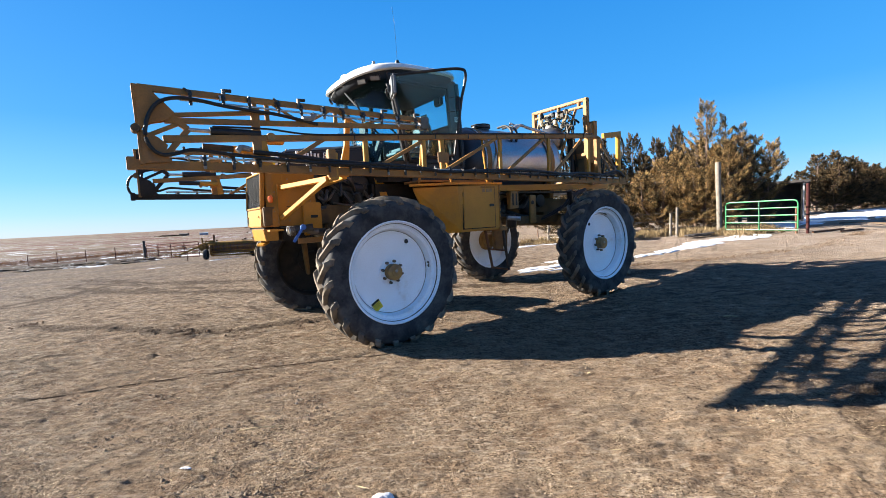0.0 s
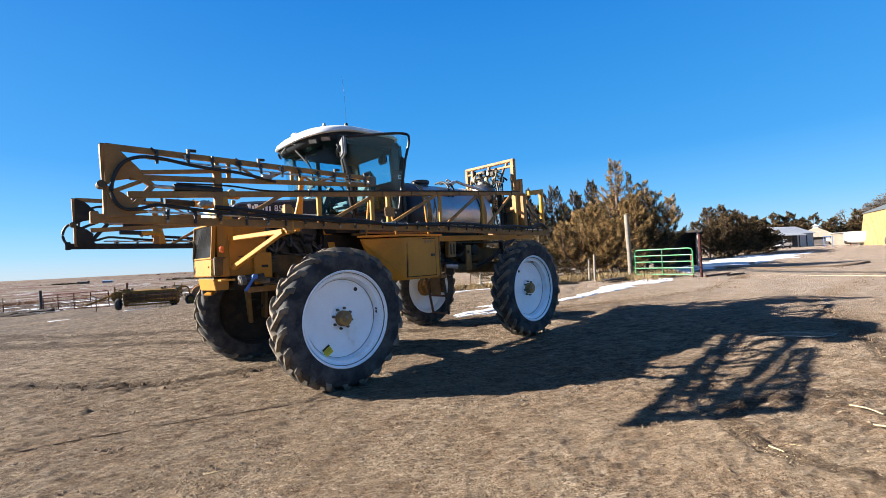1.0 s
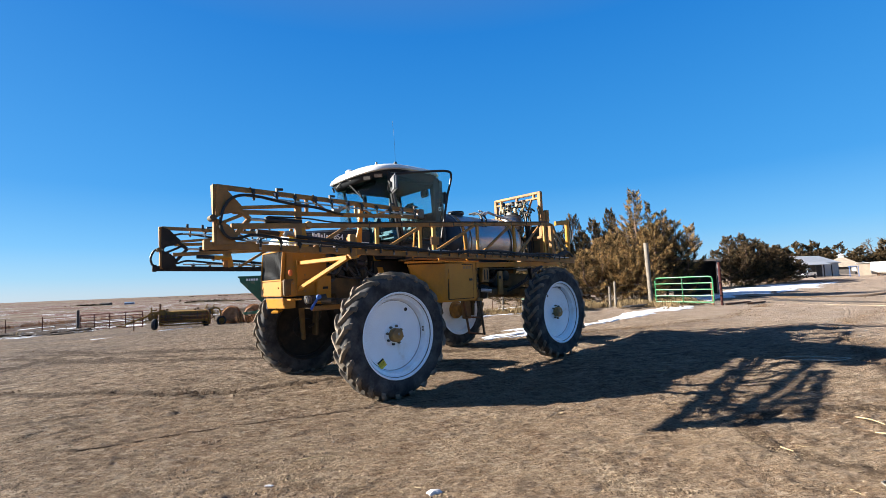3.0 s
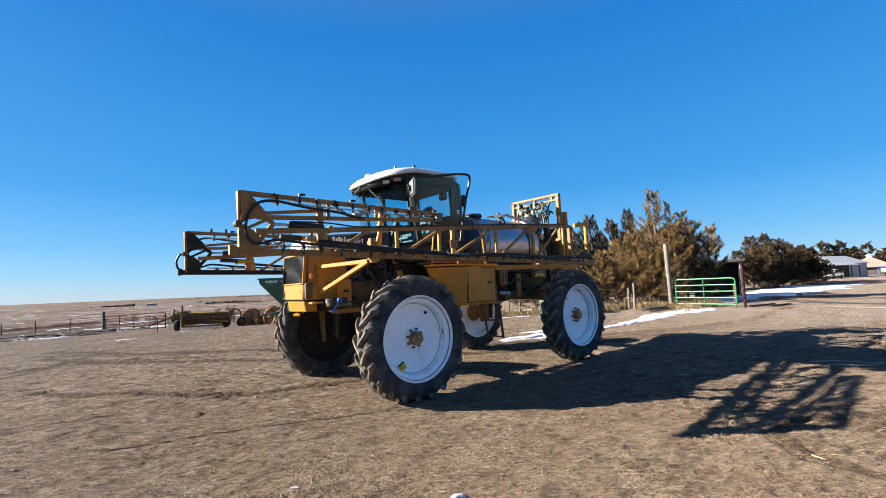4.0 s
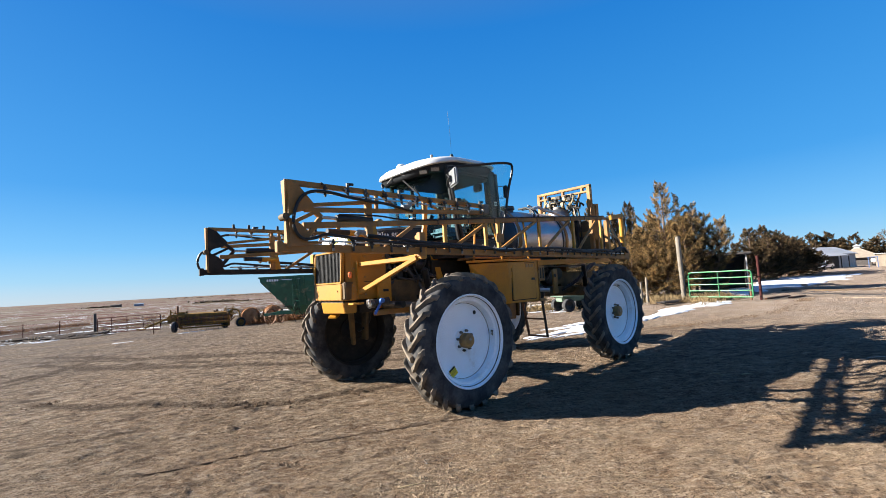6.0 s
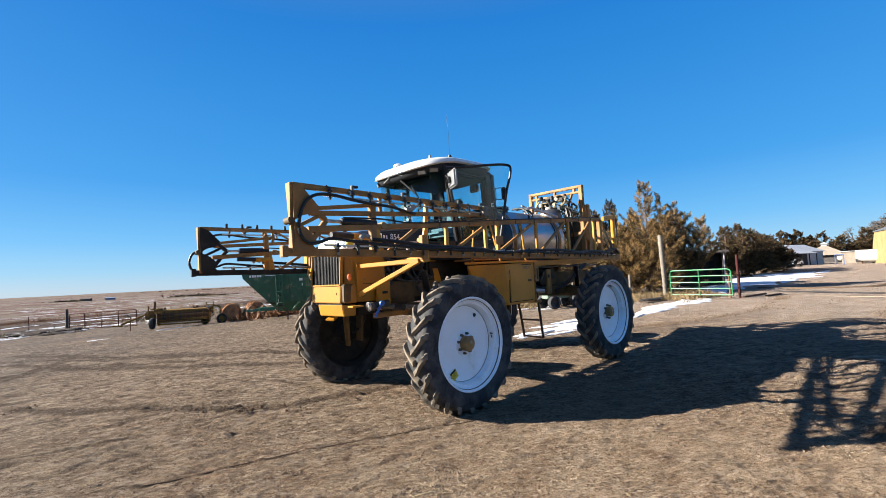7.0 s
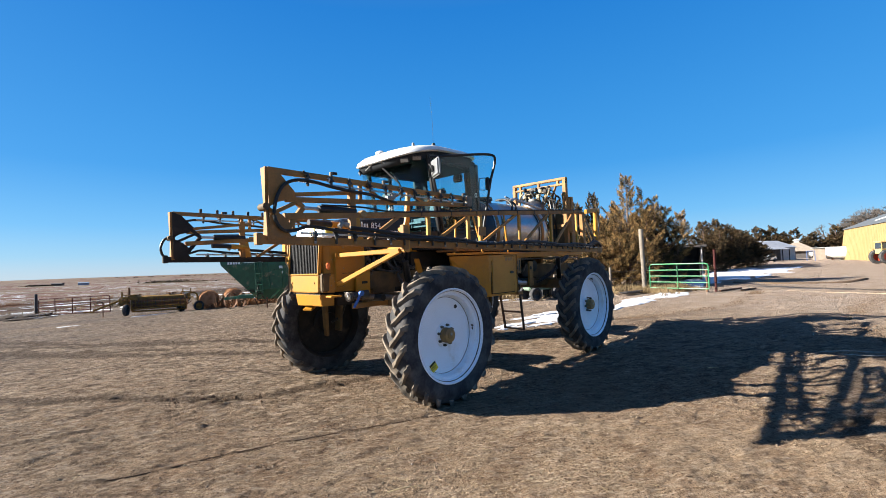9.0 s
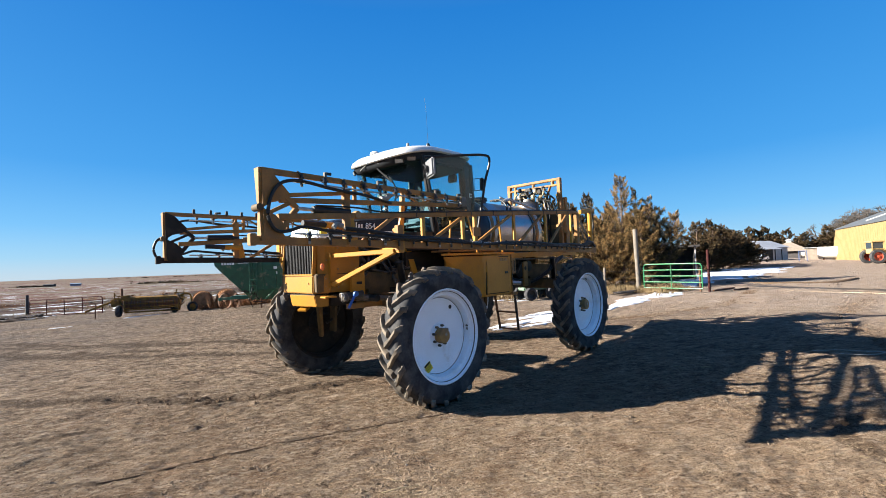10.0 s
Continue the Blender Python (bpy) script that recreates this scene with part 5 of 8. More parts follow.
part("steps_bracket", box((2.05, 1.10, 1.27), (0.14, 0.50, 0.05), 0.008), YELLOW_WORN, sprayer)
lad = part("ladder", beam((2.06, 1.33, 1.28), (1.96, 1.32, 0.645), 0.035, 0.035), BLACK, sprayer, "folding boarding ladder")
part("ladder_rail", beam((2.06, 0.92, 1.28), (1.92, 0.91, 0.64), 0.035, 0.035), RUST, lad)
for k, z in enumerate((0.66, 0.95)):
    part("ladder_rung", beam((1.93 + 0.05 * k, 0.905, z), (1.965 + 0.05 * k, 1.325, z), 0.05, 0.025), RUST, lad)
plate = part("valve_bank", box((1.23, 0.70, 1.72), (0.20, 0.10, 0.30), 0.012), BROWNHUB, sprayer, "ochre valve bracket with two slots")
for k in range(2):
    part("valve_slot", box((1.27 - 0.08 * k, 0.752, 1.72), (0.035, 0.008, 0.20), 0.003), BLACK, plate)
plate = part("hanger_plate", box((0.78, 0.72, 1.55), (0.15, 0.04, 0.48), 0.01), BROWNHUB, sprayer, "ochre hanger plate with a hole")
part("plate_hole", rod((0.80, 0.738, 1.66), (0.80, 0.744, 1.66), 0.035, None, 14), BLACK, plate)
part("hanger_plate", box((1.60, 0.66, 1.62), (0.22, 0.06, 0.34), 0.012), UNDER, sprayer)
part("canister_filter", lathe([(0.0, 1.24), (0.07, 1.25), (0.09, 1.28), (0.09, 1.44), (0.06, 1.47), (0.0, 1.47)], 20, 'Z', (1.30, 0.72, 0)), BLACK, sprayer, "black canister filter", 40)
part("cross_shaft", rod((1.50, 0.85, 1.42), (1.36, 1.0, 1.40), 0.035), CHROME, sprayer)
part("belly_pan", box((0.45, 0.30, 1.36), (1.5, 0.80, 0.14), 0.03), UNDER, sprayer)
for k in range(6):
    part("big_hose", tube([(0.55 - 0.10 * k, 0.70, 1.36 + 0.03 * k), (0.15 - 0.10 * k, 0.80, 1.52 + 0.05 * k), (-0.15 - 0.08 * k, 0.80, 1.76 + 0.02 * k), (-0.60, 0.74, 1.86)], 0.022 + 0.006 * (k % 3), 9), HOSE, sprayer)
part("pump_housing", lathe([(0.0, 0.9), (0.15, 0.89), (0.17, 0.84), (0.17, 0.70), (0.0, 0.70)], 24, 'Y', (0.72, -0.34, 1.62)), BLACK, sprayer, "black pump housing", 40)
part("pump_housing", lathe([(0.0, 0.95), (0.11, 0.94), (0.12, 0.90), (0.12, 0.72), (0.0, 0.72)], 24, 'Y', (0.42, -0.36, 1.70)), BLACK, sprayer, "", 40)
for k in range(9):
    a = Vector((rnd.uniform(0.1, 1.9), rnd.uniform(0.40, 0.62), rnd.uniform(1.45, 1.85)))
    b = a + Vector((rnd.uniform(-0.7, 0.7), rnd.uniform(-0.1, 0.12), rnd.uniform(-0.15, 0.2)))
    part("suction_hose", tube([a, (a + b) / 2 + Vector((0, 0.1, rnd.uniform(-0.18, 0.1))), b], rnd.uniform(0.02, 0.045), 9), HOSE, sprayer)
part("deck_rail", beam((2.10, 0.80, 1.90), (-1.5, 0.62, 1.95), 0.06, 0.10), YELLOW, sprayer, "yellow deck side rail")
part("deck_rail", beam((2.10, -0.80, 1.90), (-1.5, -0.62, 1.95), 0.06, 0.10), YELLOW, sprayer)
part("under_deck", box((0.4, 0, 1.84), (3.4, 1.30, 0.03), 0), BLACK, sprayer)
for p, q in (((2.30, 1.30, 1.95), (2.34, 1.26, 2.62)), ((2.92, 1.28, 1.95), (2.95, 1.10, 2.62)), ((3.28, 1.02, 1.95), (3.20, 1.00, 2.45))):
    part("grab_rail", tube([p, q], 0.016, 8, smooth=False), YELLOW, sprayer)
part("deck_mesh", box((2.70, 0.86, 1.99), (1.2, 0.42, 0.03), 0.005), YELLOW_WORN, sprayer)


# ---------------------------------------------------------------- booms
def boom(s):
    """The folded boom on one side: inner truss, outer truss folded back on it, hoses and nozzles."""
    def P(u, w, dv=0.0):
        """A place on the boom by run and height, scaled about the mean camera to keep its look from there; the truss
        draws in a little towards the rear.
        """
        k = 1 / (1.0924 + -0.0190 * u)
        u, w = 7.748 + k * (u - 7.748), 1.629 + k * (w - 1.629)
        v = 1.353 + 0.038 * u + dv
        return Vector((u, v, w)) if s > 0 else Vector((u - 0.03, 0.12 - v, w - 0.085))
    # far boom: black stands in for shade on the lower chord and hinge
    dark = YELLOW_WORN if s > 0 else GRIME_SHADE
    low = part("boom", beam(P(6.55, 2.055), P(-2.15, 2.015), 0.05, 0.080), dark, sprayer, "folded yellow truss spray boom" if s > 0 else "folded truss spray boom, lower chord blackened to stand for shade")
    def bar(name, a, b, w, h=None, m=YELLOW_WORN):
        return part(name, beam(a, b, w, h, 0.005), m, low)
    top = lambda u: 2.27 + (6.34 - u) * 0.0815
    bar("top_chord", P(6.30, top(6.30)), P(-0.95, top(-0.95)), 0.055, 0.062)
    part("chord_bend", tube([P(-0.93, top(-0.93)), P(-1.14, 2.855), P(-1.24, 2.80), P(-1.28, 2.66)], 0.028, 8), YELLOW_WORN, low)
    bar("end_strut", P(-1.10, 2.82), P(-1.12, 2.04), 0.07, 0.10)
    bar("end_brace", P(-1.20, 2.80), P(-2.05, 2.08), 0.04, 0.04, BARE)
    bar("end_brace", P(-1.28, 2.55), P(-1.75, 2.06), 0.03, 0.03, BARE)
    part("end_shoe", hull([P(u, w, d) for u, w in ((-2.28, 1.97), (-1.95, 1.97), (-1.98, 2.10), (-2.12, 2.20), (-2.24, 2.04)) for d in (-0.03, 0.03)]), YELLOW_WORN, low)
    part("hinge_post", rod(P(-1.98, 2.18), P(-1.98, 2.97), 0.045, None, 12), YELLOW, low, "yellow upright hinge post")
    bar("hinge_arm", P(-1.35, 2.90), P(-2.06, 3.00), 0.06, 0.09, YELLOW)
    for u in (4.25, 3.36, 1.83, 0.54, -0.77):
        bar("strut", P(u, 2.05), P(u, top(u)), 0.04, 0.055, YELLOW)
    bar("strut", P(3.04, 2.05), P(3.04, top(3.04)), 0.045, 0.06, YELLOW)
    part("bracket_plate", box(P(3.04, 2.27, 0.03), (0.17, 0.02, 0.13), 0.005, (0, 0, 2 * s)), YELLOW_WORN, low)
    for a, b in (((4.75, top(4.75)), (5.28, 2.08)), ((3.26, top(3.26)), (4.15, 2.08)), ((1.86, top(1.86)), (3.05, 2.08)), ((0.62, top(0.62)), (1.76, 2.08)), ((-0.62, top(-0.62)), (0.46, 2.08))):
        bar("brace", P(*a), P(*b), 0.038, 0.042)
    part("stop_block", box(P(4.70, 2.13), (0.085, 0.07, 0.30), 0.006, (0, 0, 2 * s)), YELLOW_WORN, low)
    # tower where the outer wing rests
    bar("rung_post", P(5.50, 2.08), P(5.50, 2.62), 0.06, 0.075)
    part("rung_plate", box(P(5.44, 2.20), (0.10, 0.05, 0.26), 0.006, (0, 12, 2 * s)), YELLOW, low)
    part("rung_knob", lathe([(0.0, -0.04), (0.04, -0.04), (0.045, 0.0), (0.04, 0.04), (0.0, 0.04)], 16, 'Y', P(5.36, 2.36)), BROWNHUB, low, "", 40)
    # outer wing folded back on top
    up = lambda u: 2.685 + (6.44 - u) * 0.014
    md = lambda u: 2.435 + (6.24 - u) * 0.070
    bar("wing_top_chord", P(6.46, up(6.46)), P(3.30, up(3.3)), 0.045, 0.055)
    bar("wing_low_chord", P(6.28, md(6.28)), P(3.42, md(3.42)), 0.045, 0.05)
    bar("wing_inner_chord", P(6.24, 2.48), P(5.35, 2.60), 0.035, 0.04)
    for a, b in (((5.35, up(5.35)), (5.0, md(5.0))), ((5.0, md(5.0)), (4.65, up(4.65))), ((4.65, up(4.65)), (4.3, md(4.3))), ((4.3, md(4.3)), (3.9, up(3.9)))):
        bar("wing_brace", P(*a), P(*b), 0.022, 0.026)
    for u in (5.50, 5.38, 4.62):
        bar("wing_strut", P(u, md(u)), P(u, up(u)), 0.035, 0.04)
    part("wing_tip", box(P(3.34, 2.69), (0.12, 0.06, 0.14), 0.008, (0, 0, 2 * s)), BARE, low)
    # hinge at the front end
    part("front_plate", hull([P(6.50, 2.70, a) for a in (-0.05, 0.05)] + [P(6.46, 2.70, a) for a in (-0.05, 0.05)] + [P(6.49, 2.36, a) for a in (-0.022, 0.022)] + [P(6.45, 2.36, a) for a in (-0.022, 0.022)], 0.004), YELLOW_WORN, low, "yellow hinge end plate")
    part("front_plate", hull([P(6.485, 2.34, a) for a in (-0.022, 0.022)] + [P(6.445, 2.34, a) for a in (-0.022, 0.022)] + [P(6.485, 2.05, a) for a in (-0.05, 0.05)] + [P(6.445, 2.05, a) for a in (-0.05, 0.05)], 0.004), YELLOW_WORN, low)
    for dv in (-0.045, 0.045):
        for poly in ([(6.47, 2.70), (6.36, 2.66), (6.20, 2.50), (6.26, 2.43), (6.38, 2.40), (6.47, 2.34)], [(6.46, 2.34), (6.34, 2.28), (6.27, 2.22), (6.29, 2.14), (6.24, 2.08), (6.46, 2.06)]):
            bm = bmesh.new()
            a, b = [bm.verts.new(P(u, w, dv - 0.005)) for u, w in poly], [bm.verts.new(P(u, w, dv + 0.005)) for u, w in poly]
            bm.faces.new(a[::-1])
            bm.faces.new(b)
            for k in range(len(poly)):
                bm.faces.new((a[k], a[(k + 1) % len(poly)], b[(k + 1) % len(poly)], b[k]))
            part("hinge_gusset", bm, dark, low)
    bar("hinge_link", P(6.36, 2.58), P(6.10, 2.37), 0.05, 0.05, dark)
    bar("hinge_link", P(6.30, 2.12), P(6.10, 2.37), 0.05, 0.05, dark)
    bar("hinge_link", P(6.40, 2.30), P(6.16, 2.42), 0.04, 0.035, dark)
    part("hinge_pin", rod(P(6.495, 2.345, -0.06), P(6.495, 2.345, 0.06), 0.034, None, 16), UNDER, low, "", 30)
    part("end_cap", box(P(6.55, 2.06), (0.06, 0.07, 0.11), 0.006, (0, 0, 2 * s)), dark, low)
    cyl = part("fold_cylinder", rod(P(5.92, 2.372), P(5.46, 2.385), 0.038), BLACK, low, "black hydraulic fold cylinder", 30)
    part("piston_rod", rod(P(6.12, 2.37), P(5.9, 2.372), 0.018), CHROME, cyl)
    part("fold_cylinder", rod(P(5.98, 2.245, -0.10), P(5.70, 2.24, -0.10), 0.032), BLACK, low)
    part("cylinder_sleeve", rod(P(5.71, 2.24, -0.10), P(5.46, 2.235, -0.10), 0.034), YELLOW, low, "golden yellow cylinder sleeve")
    # hoses
    part("loop_hose", tube([P(4.85, 2.53, 0.03), P(5.27, 2.575, 0.06), P(5.54, 2.58, 0.075), P(5.79, 2.595, 0.075), P(6.02, 2.62, 0.075), P(6.19, 2.615, 0.075), P(6.32, 2.56, 0.075), P(6.40, 2.44, 0.075), P(6.43, 2.29, 0.075), P(6.40, 2.19, 0.075), P(6.33, 2.135, 0.075),
                            P(6.22, 2.145, 0.075), P(6.09, 2.185, 0.075), P(5.91, 2.175, 0.075), P(5.67, 2.155, 0.075), P(5.36, 2.14, 0.075), P(4.88, 2.12, 0.075), P(4.25, 2.12, 0.075)], 0.0165, 10, n=5), HOSE, low, "thick looping black hose")
    part("supply_hose", tube([P(5.55, 2.20, 0.04), P(5.2, 2.185, 0.05), P(4.7, 2.15, 0.05), P(4.0, 2.135, 0.05), P(3.5, 2.12, 0.05), P(3.0, 2.08, 0.05), P(2.2, 2.12, 0.05), P(1.2, 2.15, 0.05), P(0.2, 2.12, 0.05), P(-0.6, 2.15, 0.05), P(-1.4, 2.13, 0.04), P(-1.9, 2.2, 0.03)], 0.022, 9), HOSE, low)
    part("supply_hose", tube([P(4.9, 2.11, 0.05), P(4.0, 2.10, 0.06), P(3.0, 2.09, 0.05), P(2.0, 2.10, 0.06), P(1.0, 2.09, 0.05), P(0.0, 2.10, 0.06), P(-1.0, 2.08, 0.05)], 0.016, 8), HOSE, low)
    part("thin_hose", tube([P(5.9, 2.41, 0.03), P(5.4, 2.43, 0.04), P(4.9, 2.42, 0.03), P(3.9, 2.50, 0.035), P(2.6, 2.615, 0.035), P(1.0, 2.745, 0.035), P(-0.9, 2.90, 0.03)], 0.010, 6), HOSE, low)
    part("top_hose_run", tube([P(4.6, top(4.6) + 0.038), P(2.0, top(2.0) + 0.038), P(-0.9, top(-0.9) + 0.038)], 0.011, 6, smooth=False), HOSE, low)
    for k in range(9):
        u = 4.4 - 0.62 * k
        bar("hose_tie", P(u, top(u) - 0.03, 0.03), P(u, top(u) + 0.055, 0.03), 0.014, 0.014, NYLON)
    part("rear_hose_loop", tube([P(-1.5, 2.15), P(-1.95, 2.35), P(-2.2, 2.6), P(-2.18, 2.85), P(-2.0, 2.97), P(-1.7, 2.90)], 0.018, 8), HOSE, low)
    part("rear_hose_loop", tube([P(-1.3, 2.15, 0.04), P(-1.8, 2.22, 0.05), P(-2.1, 2.12, 0.05)], 0.026, 8), HOSE, low)
    if s < 0:
        part("end_loop_hose", tube([P(6.49, 2.36, 0), P(6.56, 2.32, 0), P(6.60, 2.22, 0), P(6.58, 2.12, 0), P(6.52, 2.07, 0)], 0.017, 8), HOSE, low)
        for u in np.arange(6.1, 4.6, -0.23):
            part("hose_clip", box(P(u, up(u) + 0.05, -0.02), (0.035, 0.03, 0.07), 0.006), NYLON, low)
    # wet pipes and nozzle bodies
    pipe = bar("spray_pipe", P(6.15, 2.125, 0.035), P(-1.9, 2.085, 0.035), 0.020, 0.020, CHROME)
    bar("spray_pipe", P(6.15, 2.62, 0.02), P(3.40, 2.655, 0.02), 0.018, 0.018, CHROME)
    rr = random.Random(3 if s > 0 else 4)
    spots = [(u, 2.085) for u in np.arange(6.0, -1.9, -0.255)] + [(u, up(u) - 0.055) for u in np.arange(6.05, 3.4, -0.255)]
    for k, (u, w) in enumerate(spots):
        u += rr.uniform(-0.02, 0.02)
        h = rr.uniform(0.085, 0.115)
        b = rod(P(u, w - h * 0.35, 0.045), P(u, w + h * 0.25, 0.045), 0.012, 0.016, 8)
        rod(P(u, w + h * 0.22, 0.045), P(u, w + h * 0.65, 0.045), 0.019, 0.014, 8, b)
        rod(P(u, w + h * 0.2, 0.02), P(u, w + h * 0.2, 0.080), 0.015, 0.012, 8, b)
        nz = part("nozzle_body", b, NYLON, low)
        part("nozzle_cap", rod(P(u, w - h * 0.58, 0.045), P(u, w - h * 0.32, 0.045), 0.013, 0.016, 8), (CAPWHITE, NYLON, BROWNHUB, NYLON)[k % 4], nz)
        if k % 2 == 0:
            ring_ = lathe([(0.020, -0.008), (0.026, -0.008), (0.026, 0.008), (0.020, 0.008)], 10, 'X', P(u + 0.03, w + 0.03, 0.035), closed=True)
            part("clamp", ring_, CHROME if k % 4 == 0 else NYLON, nz)
        if k % 3 == 1:
            part("check_valve", rod(P(u + 0.012, w + h * 0.5, 0.05), P(u + 0.05, w + h * 0.78, 0.05), 0.013, 0.010, 8), NYLON if k % 2 else BARE, nz)
    for u in (5.78, 5.05, 4.0, 3.5):
        part("feed_tee", rod(P(u, up(u) - 0.03, 0.03), P(u, up(u) + 0.06, 0.03), 0.018, None, 8), BARE, low)
        part("feed_elbow", rod(P(u, up(u) + 0.05, 0.03), P(u - 0.07, up(u) + 0.055, 0.03), 0.016, None, 8), NYLON, low)
    part("hose_elbow", tube([P(5.02, 2.57, 0.04), P(4.92, 2.58, 0.04), P(4.88, 2.63, 0.03)], 0.030, 8), CAPWHITE, low)
    part("hose_elbow", tube([P(5.70, 2.20, 0.04), P(5.66, 2.235, 0.04), P(5.58, 2.225, 0.04)], 0.028, 8), CAPWHITE, low)
    return low


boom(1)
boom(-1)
# upright rests between the hood and each boom
for s in (1, -1):
    part("boom_cradle_post", beam((4.42, 1.22 * s, 2.02), (4.36, 1.22 * s, 2.70), 0.05, 0.06), YELLOW, sprayer)
    part("boom_cradle_leg", beam((4.50, 1.22 * s, 2.02), (4.38, 1.22 * s, 2.45), 0.04, 0.045), YELLOW, sprayer)
    part("boom_cradle_foot", beam((4.45, 0.45 * s, 1.98), (4.45, 1.25 * s, 2.02), 0.06, 0.06), YELLOW, sprayer)


# ---------------------------------------------------------------- trees
SOIL = mat("dark_turned_soil", (0.15, 0.10, 0.064), (0.085, 0.056, 0.036), 0.95, 0, 10, 0.5, 50, None, 0, 0.05)


def kites(base, direc, length, width, rs):
    """Slim four-cornered leaves from points and directions; returns vertex and face arrays."""
    n = len(base)
    d = direc / np.linalg.norm(direc, axis=1, keepdims=True)
    rnd_v = rs.normal(size=(n, 3))
    side = np.cross(d, rnd_v)
    side /= np.linalg.norm(side, axis=1, keepdims=True) + 1e-9
    nrm = np.cross(d, side)
    L, W = length[:, None], width[:, None]
    v = np.stack([base, base + d * L * 0.45 + side * W + nrm * W * 0.3, base + d * L, base + d * L * 0.45 - side * W + nrm * W * 0.3], 1).reshape(-1, 3)
    f = np.arange(n * 4).reshape(n, 4)
    return v, f


def quads_mesh(name, v, f):
    me = bpy.data.meshes.new(name)
    me.vertices.add(len(v))
    me.vertices.foreach_set("co", v.ravel())
    me.loops.add(f.size)
    me.loops.foreach_set("vertex_index", f.ravel())
    me.polygons.add(len(f))
    me.polygons.foreach_set("loop_start", np.arange(len(f)) * 4)
    me.update(calc_edges=True)
    return me


def needles(base, direc, length, width, rs):
    """Slim three-cornered sprays from points and directions."""
    n = len(base)
    d = direc / np.linalg.norm(direc, axis=1, keepdims=True)
    side = np.cross(d, rs.normal(size=(n, 3)))
    side /= np.linalg.norm(side, axis=1, keepdims=True) + 1e-9
    v = np.stack([base + side * width[:, None], base + d * length[:, None], base - side * width[:, None]], 1).reshape(-1, 3)
    me = bpy.data.meshes.new("crown")
    me.vertices.add(len(v))
    me.vertices.foreach_set("co", v.ravel())
    me.loops.add(len(v))
    me.loops.foreach_set("vertex_index", np.arange(len(v)))
    me.polygons.add(n)
    me.polygons.foreach_set("loop_start", np.arange(n) * 3)
    me.update(calc_edges=True)
    return me


def cedar_meshes(h, r, seed, branches, leaf, blades, leaders, taper=1.0):
    """Trunk, spires and limbs; the crown is many upswept plumes of small sprays set along forked branches.
    leaders: (azimuth, height where it leaves the trunk, how far out, height of its tip, share of the radius)."""
    rs = np.random.RandomState(seed)
    rr = random.Random(seed)
    wood = bmesh.new()
    B, D, Ls, Ws = [], [], [], []

    def plume(p, d, length, n):
        for i in range(n):
            t_ = (i + rr.random()) / n
            thick = 0.062 * (1.06 - t_)
            B.append(p + d * length * t_ + Vector((rr.gauss(0, thick), rr.gauss(0, thick), rr.gauss(0, thick))))
            D.append(d + Vector((rr.gauss(0, 0.50), rr.gauss(0, 0.50), rr.gauss(0.05, 0.45))) * (1.15 - 0.75 * t_))
            Ls.append(leaf * rr.uniform(0.7, 1.35) * (1.15 - 0.55 * t_))
            Ws.append(leaf * rr.uniform(0.13, 0.23))

    for az0, z_lo, off, z_hi, share in [(0, 0.03, 0, 1.0, 1.0)] + list(leaders):
        out0 = Vector((math.cos(az0), math.sin(az0), 0))
        lo, hi = h * z_lo, h * z_hi

        def stem(s):
            k = min(1.0, s * 2.2)
            return out0 * off * r * (k * (2 - k)) + Vector((0.05 * math.sin(4 * s + seed), 0.05 * math.cos(3 * s + seed), lo + (hi - lo) * s))
        tube([stem(0) - Vector((0, 0, 0.15)), stem(0.3), stem(0.65), stem(0.98)], 0.022 * h * share ** 0.5, 7, wood, 0.12)
        nb = int(branches * share)
        for k in range(nb):
            s = ((k + rr.random()) / nb) ** 0.92
            az = k * 2.39996 + rr.uniform(-0.5, 0.5)
            lobe = 0.92 + 0.20 * math.sin(az * 2 + seed) + 0.14 * math.sin(az * 3 + 2 * seed + s * 5)
            R = r * share * max(0.06, (1 - s)) ** taper * (0.72 + 0.28 * min(1, s / 0.15)) * lobe * rr.uniform(0.55, 1.18) + 0.10
            if rr.random() < 0.12:
                R *= 1.25
            if s > 0.6 and rr.random() < 0.35:
                continue
            pitch = rr.uniform(0.02, 0.30) + 0.35 * s
            if s < 0.28:
                pitch -= 0.42 * (1 - s / 0.28)
            o = Vector((math.cos(az), math.sin(az), 0))
            p0 = stem(s)
            p1 = p0 + o * R * 0.55 + Vector((0, 0, R * 0.55 * pitch - 0.03 * R))
            p2 = p0 + o * R * 0.97 + Vector((0, 0, R * (pitch + rr.uniform(0.12, 0.40))))
            if k % 2 == 0:
                tube([p0, p1, p2], 0.010 + 0.009 * R, 4, wood, 0.25, n=3)
            m = max(3, int(2.0 + R * 5.2))
            for j in range(m):
                u = 0.34 + 0.66 * (j + 0.7) / m
                q = p0.lerp(p1, u / 0.55) if u < 0.55 else p1.lerp(p2, (u - 0.55) / 0.45)
                along = (p1 - p0).normalized() if u < 0.55 else (p2 - p1).normalized()
                turn = (1 if j % 2 else -1) * rr.uniform(0.35, 1.0) * (1.25 - 0.6 * u)
                d = Vector((along.x * math.cos(turn) - along.y * math.sin(turn), along.x * math.sin(turn) + along.y * math.cos(turn), along.z + rr.uniform(-0.12, 0.34))).normalized()
                plume(q, d, (0.20 + 0.24 * R * (1.15 - u)) * rr.uniform(0.7, 1.25), blades)
            plume(p2 - (p2 - p1) * 0.25, (p2 - p1).normalized() + Vector((0, 0, 0.35)), 0.22 + 0.10 * R, blades)
        plume(stem(0.9), Vector((0, 0, 1)), h * 0.10 * share + 0.2, blades * 2)
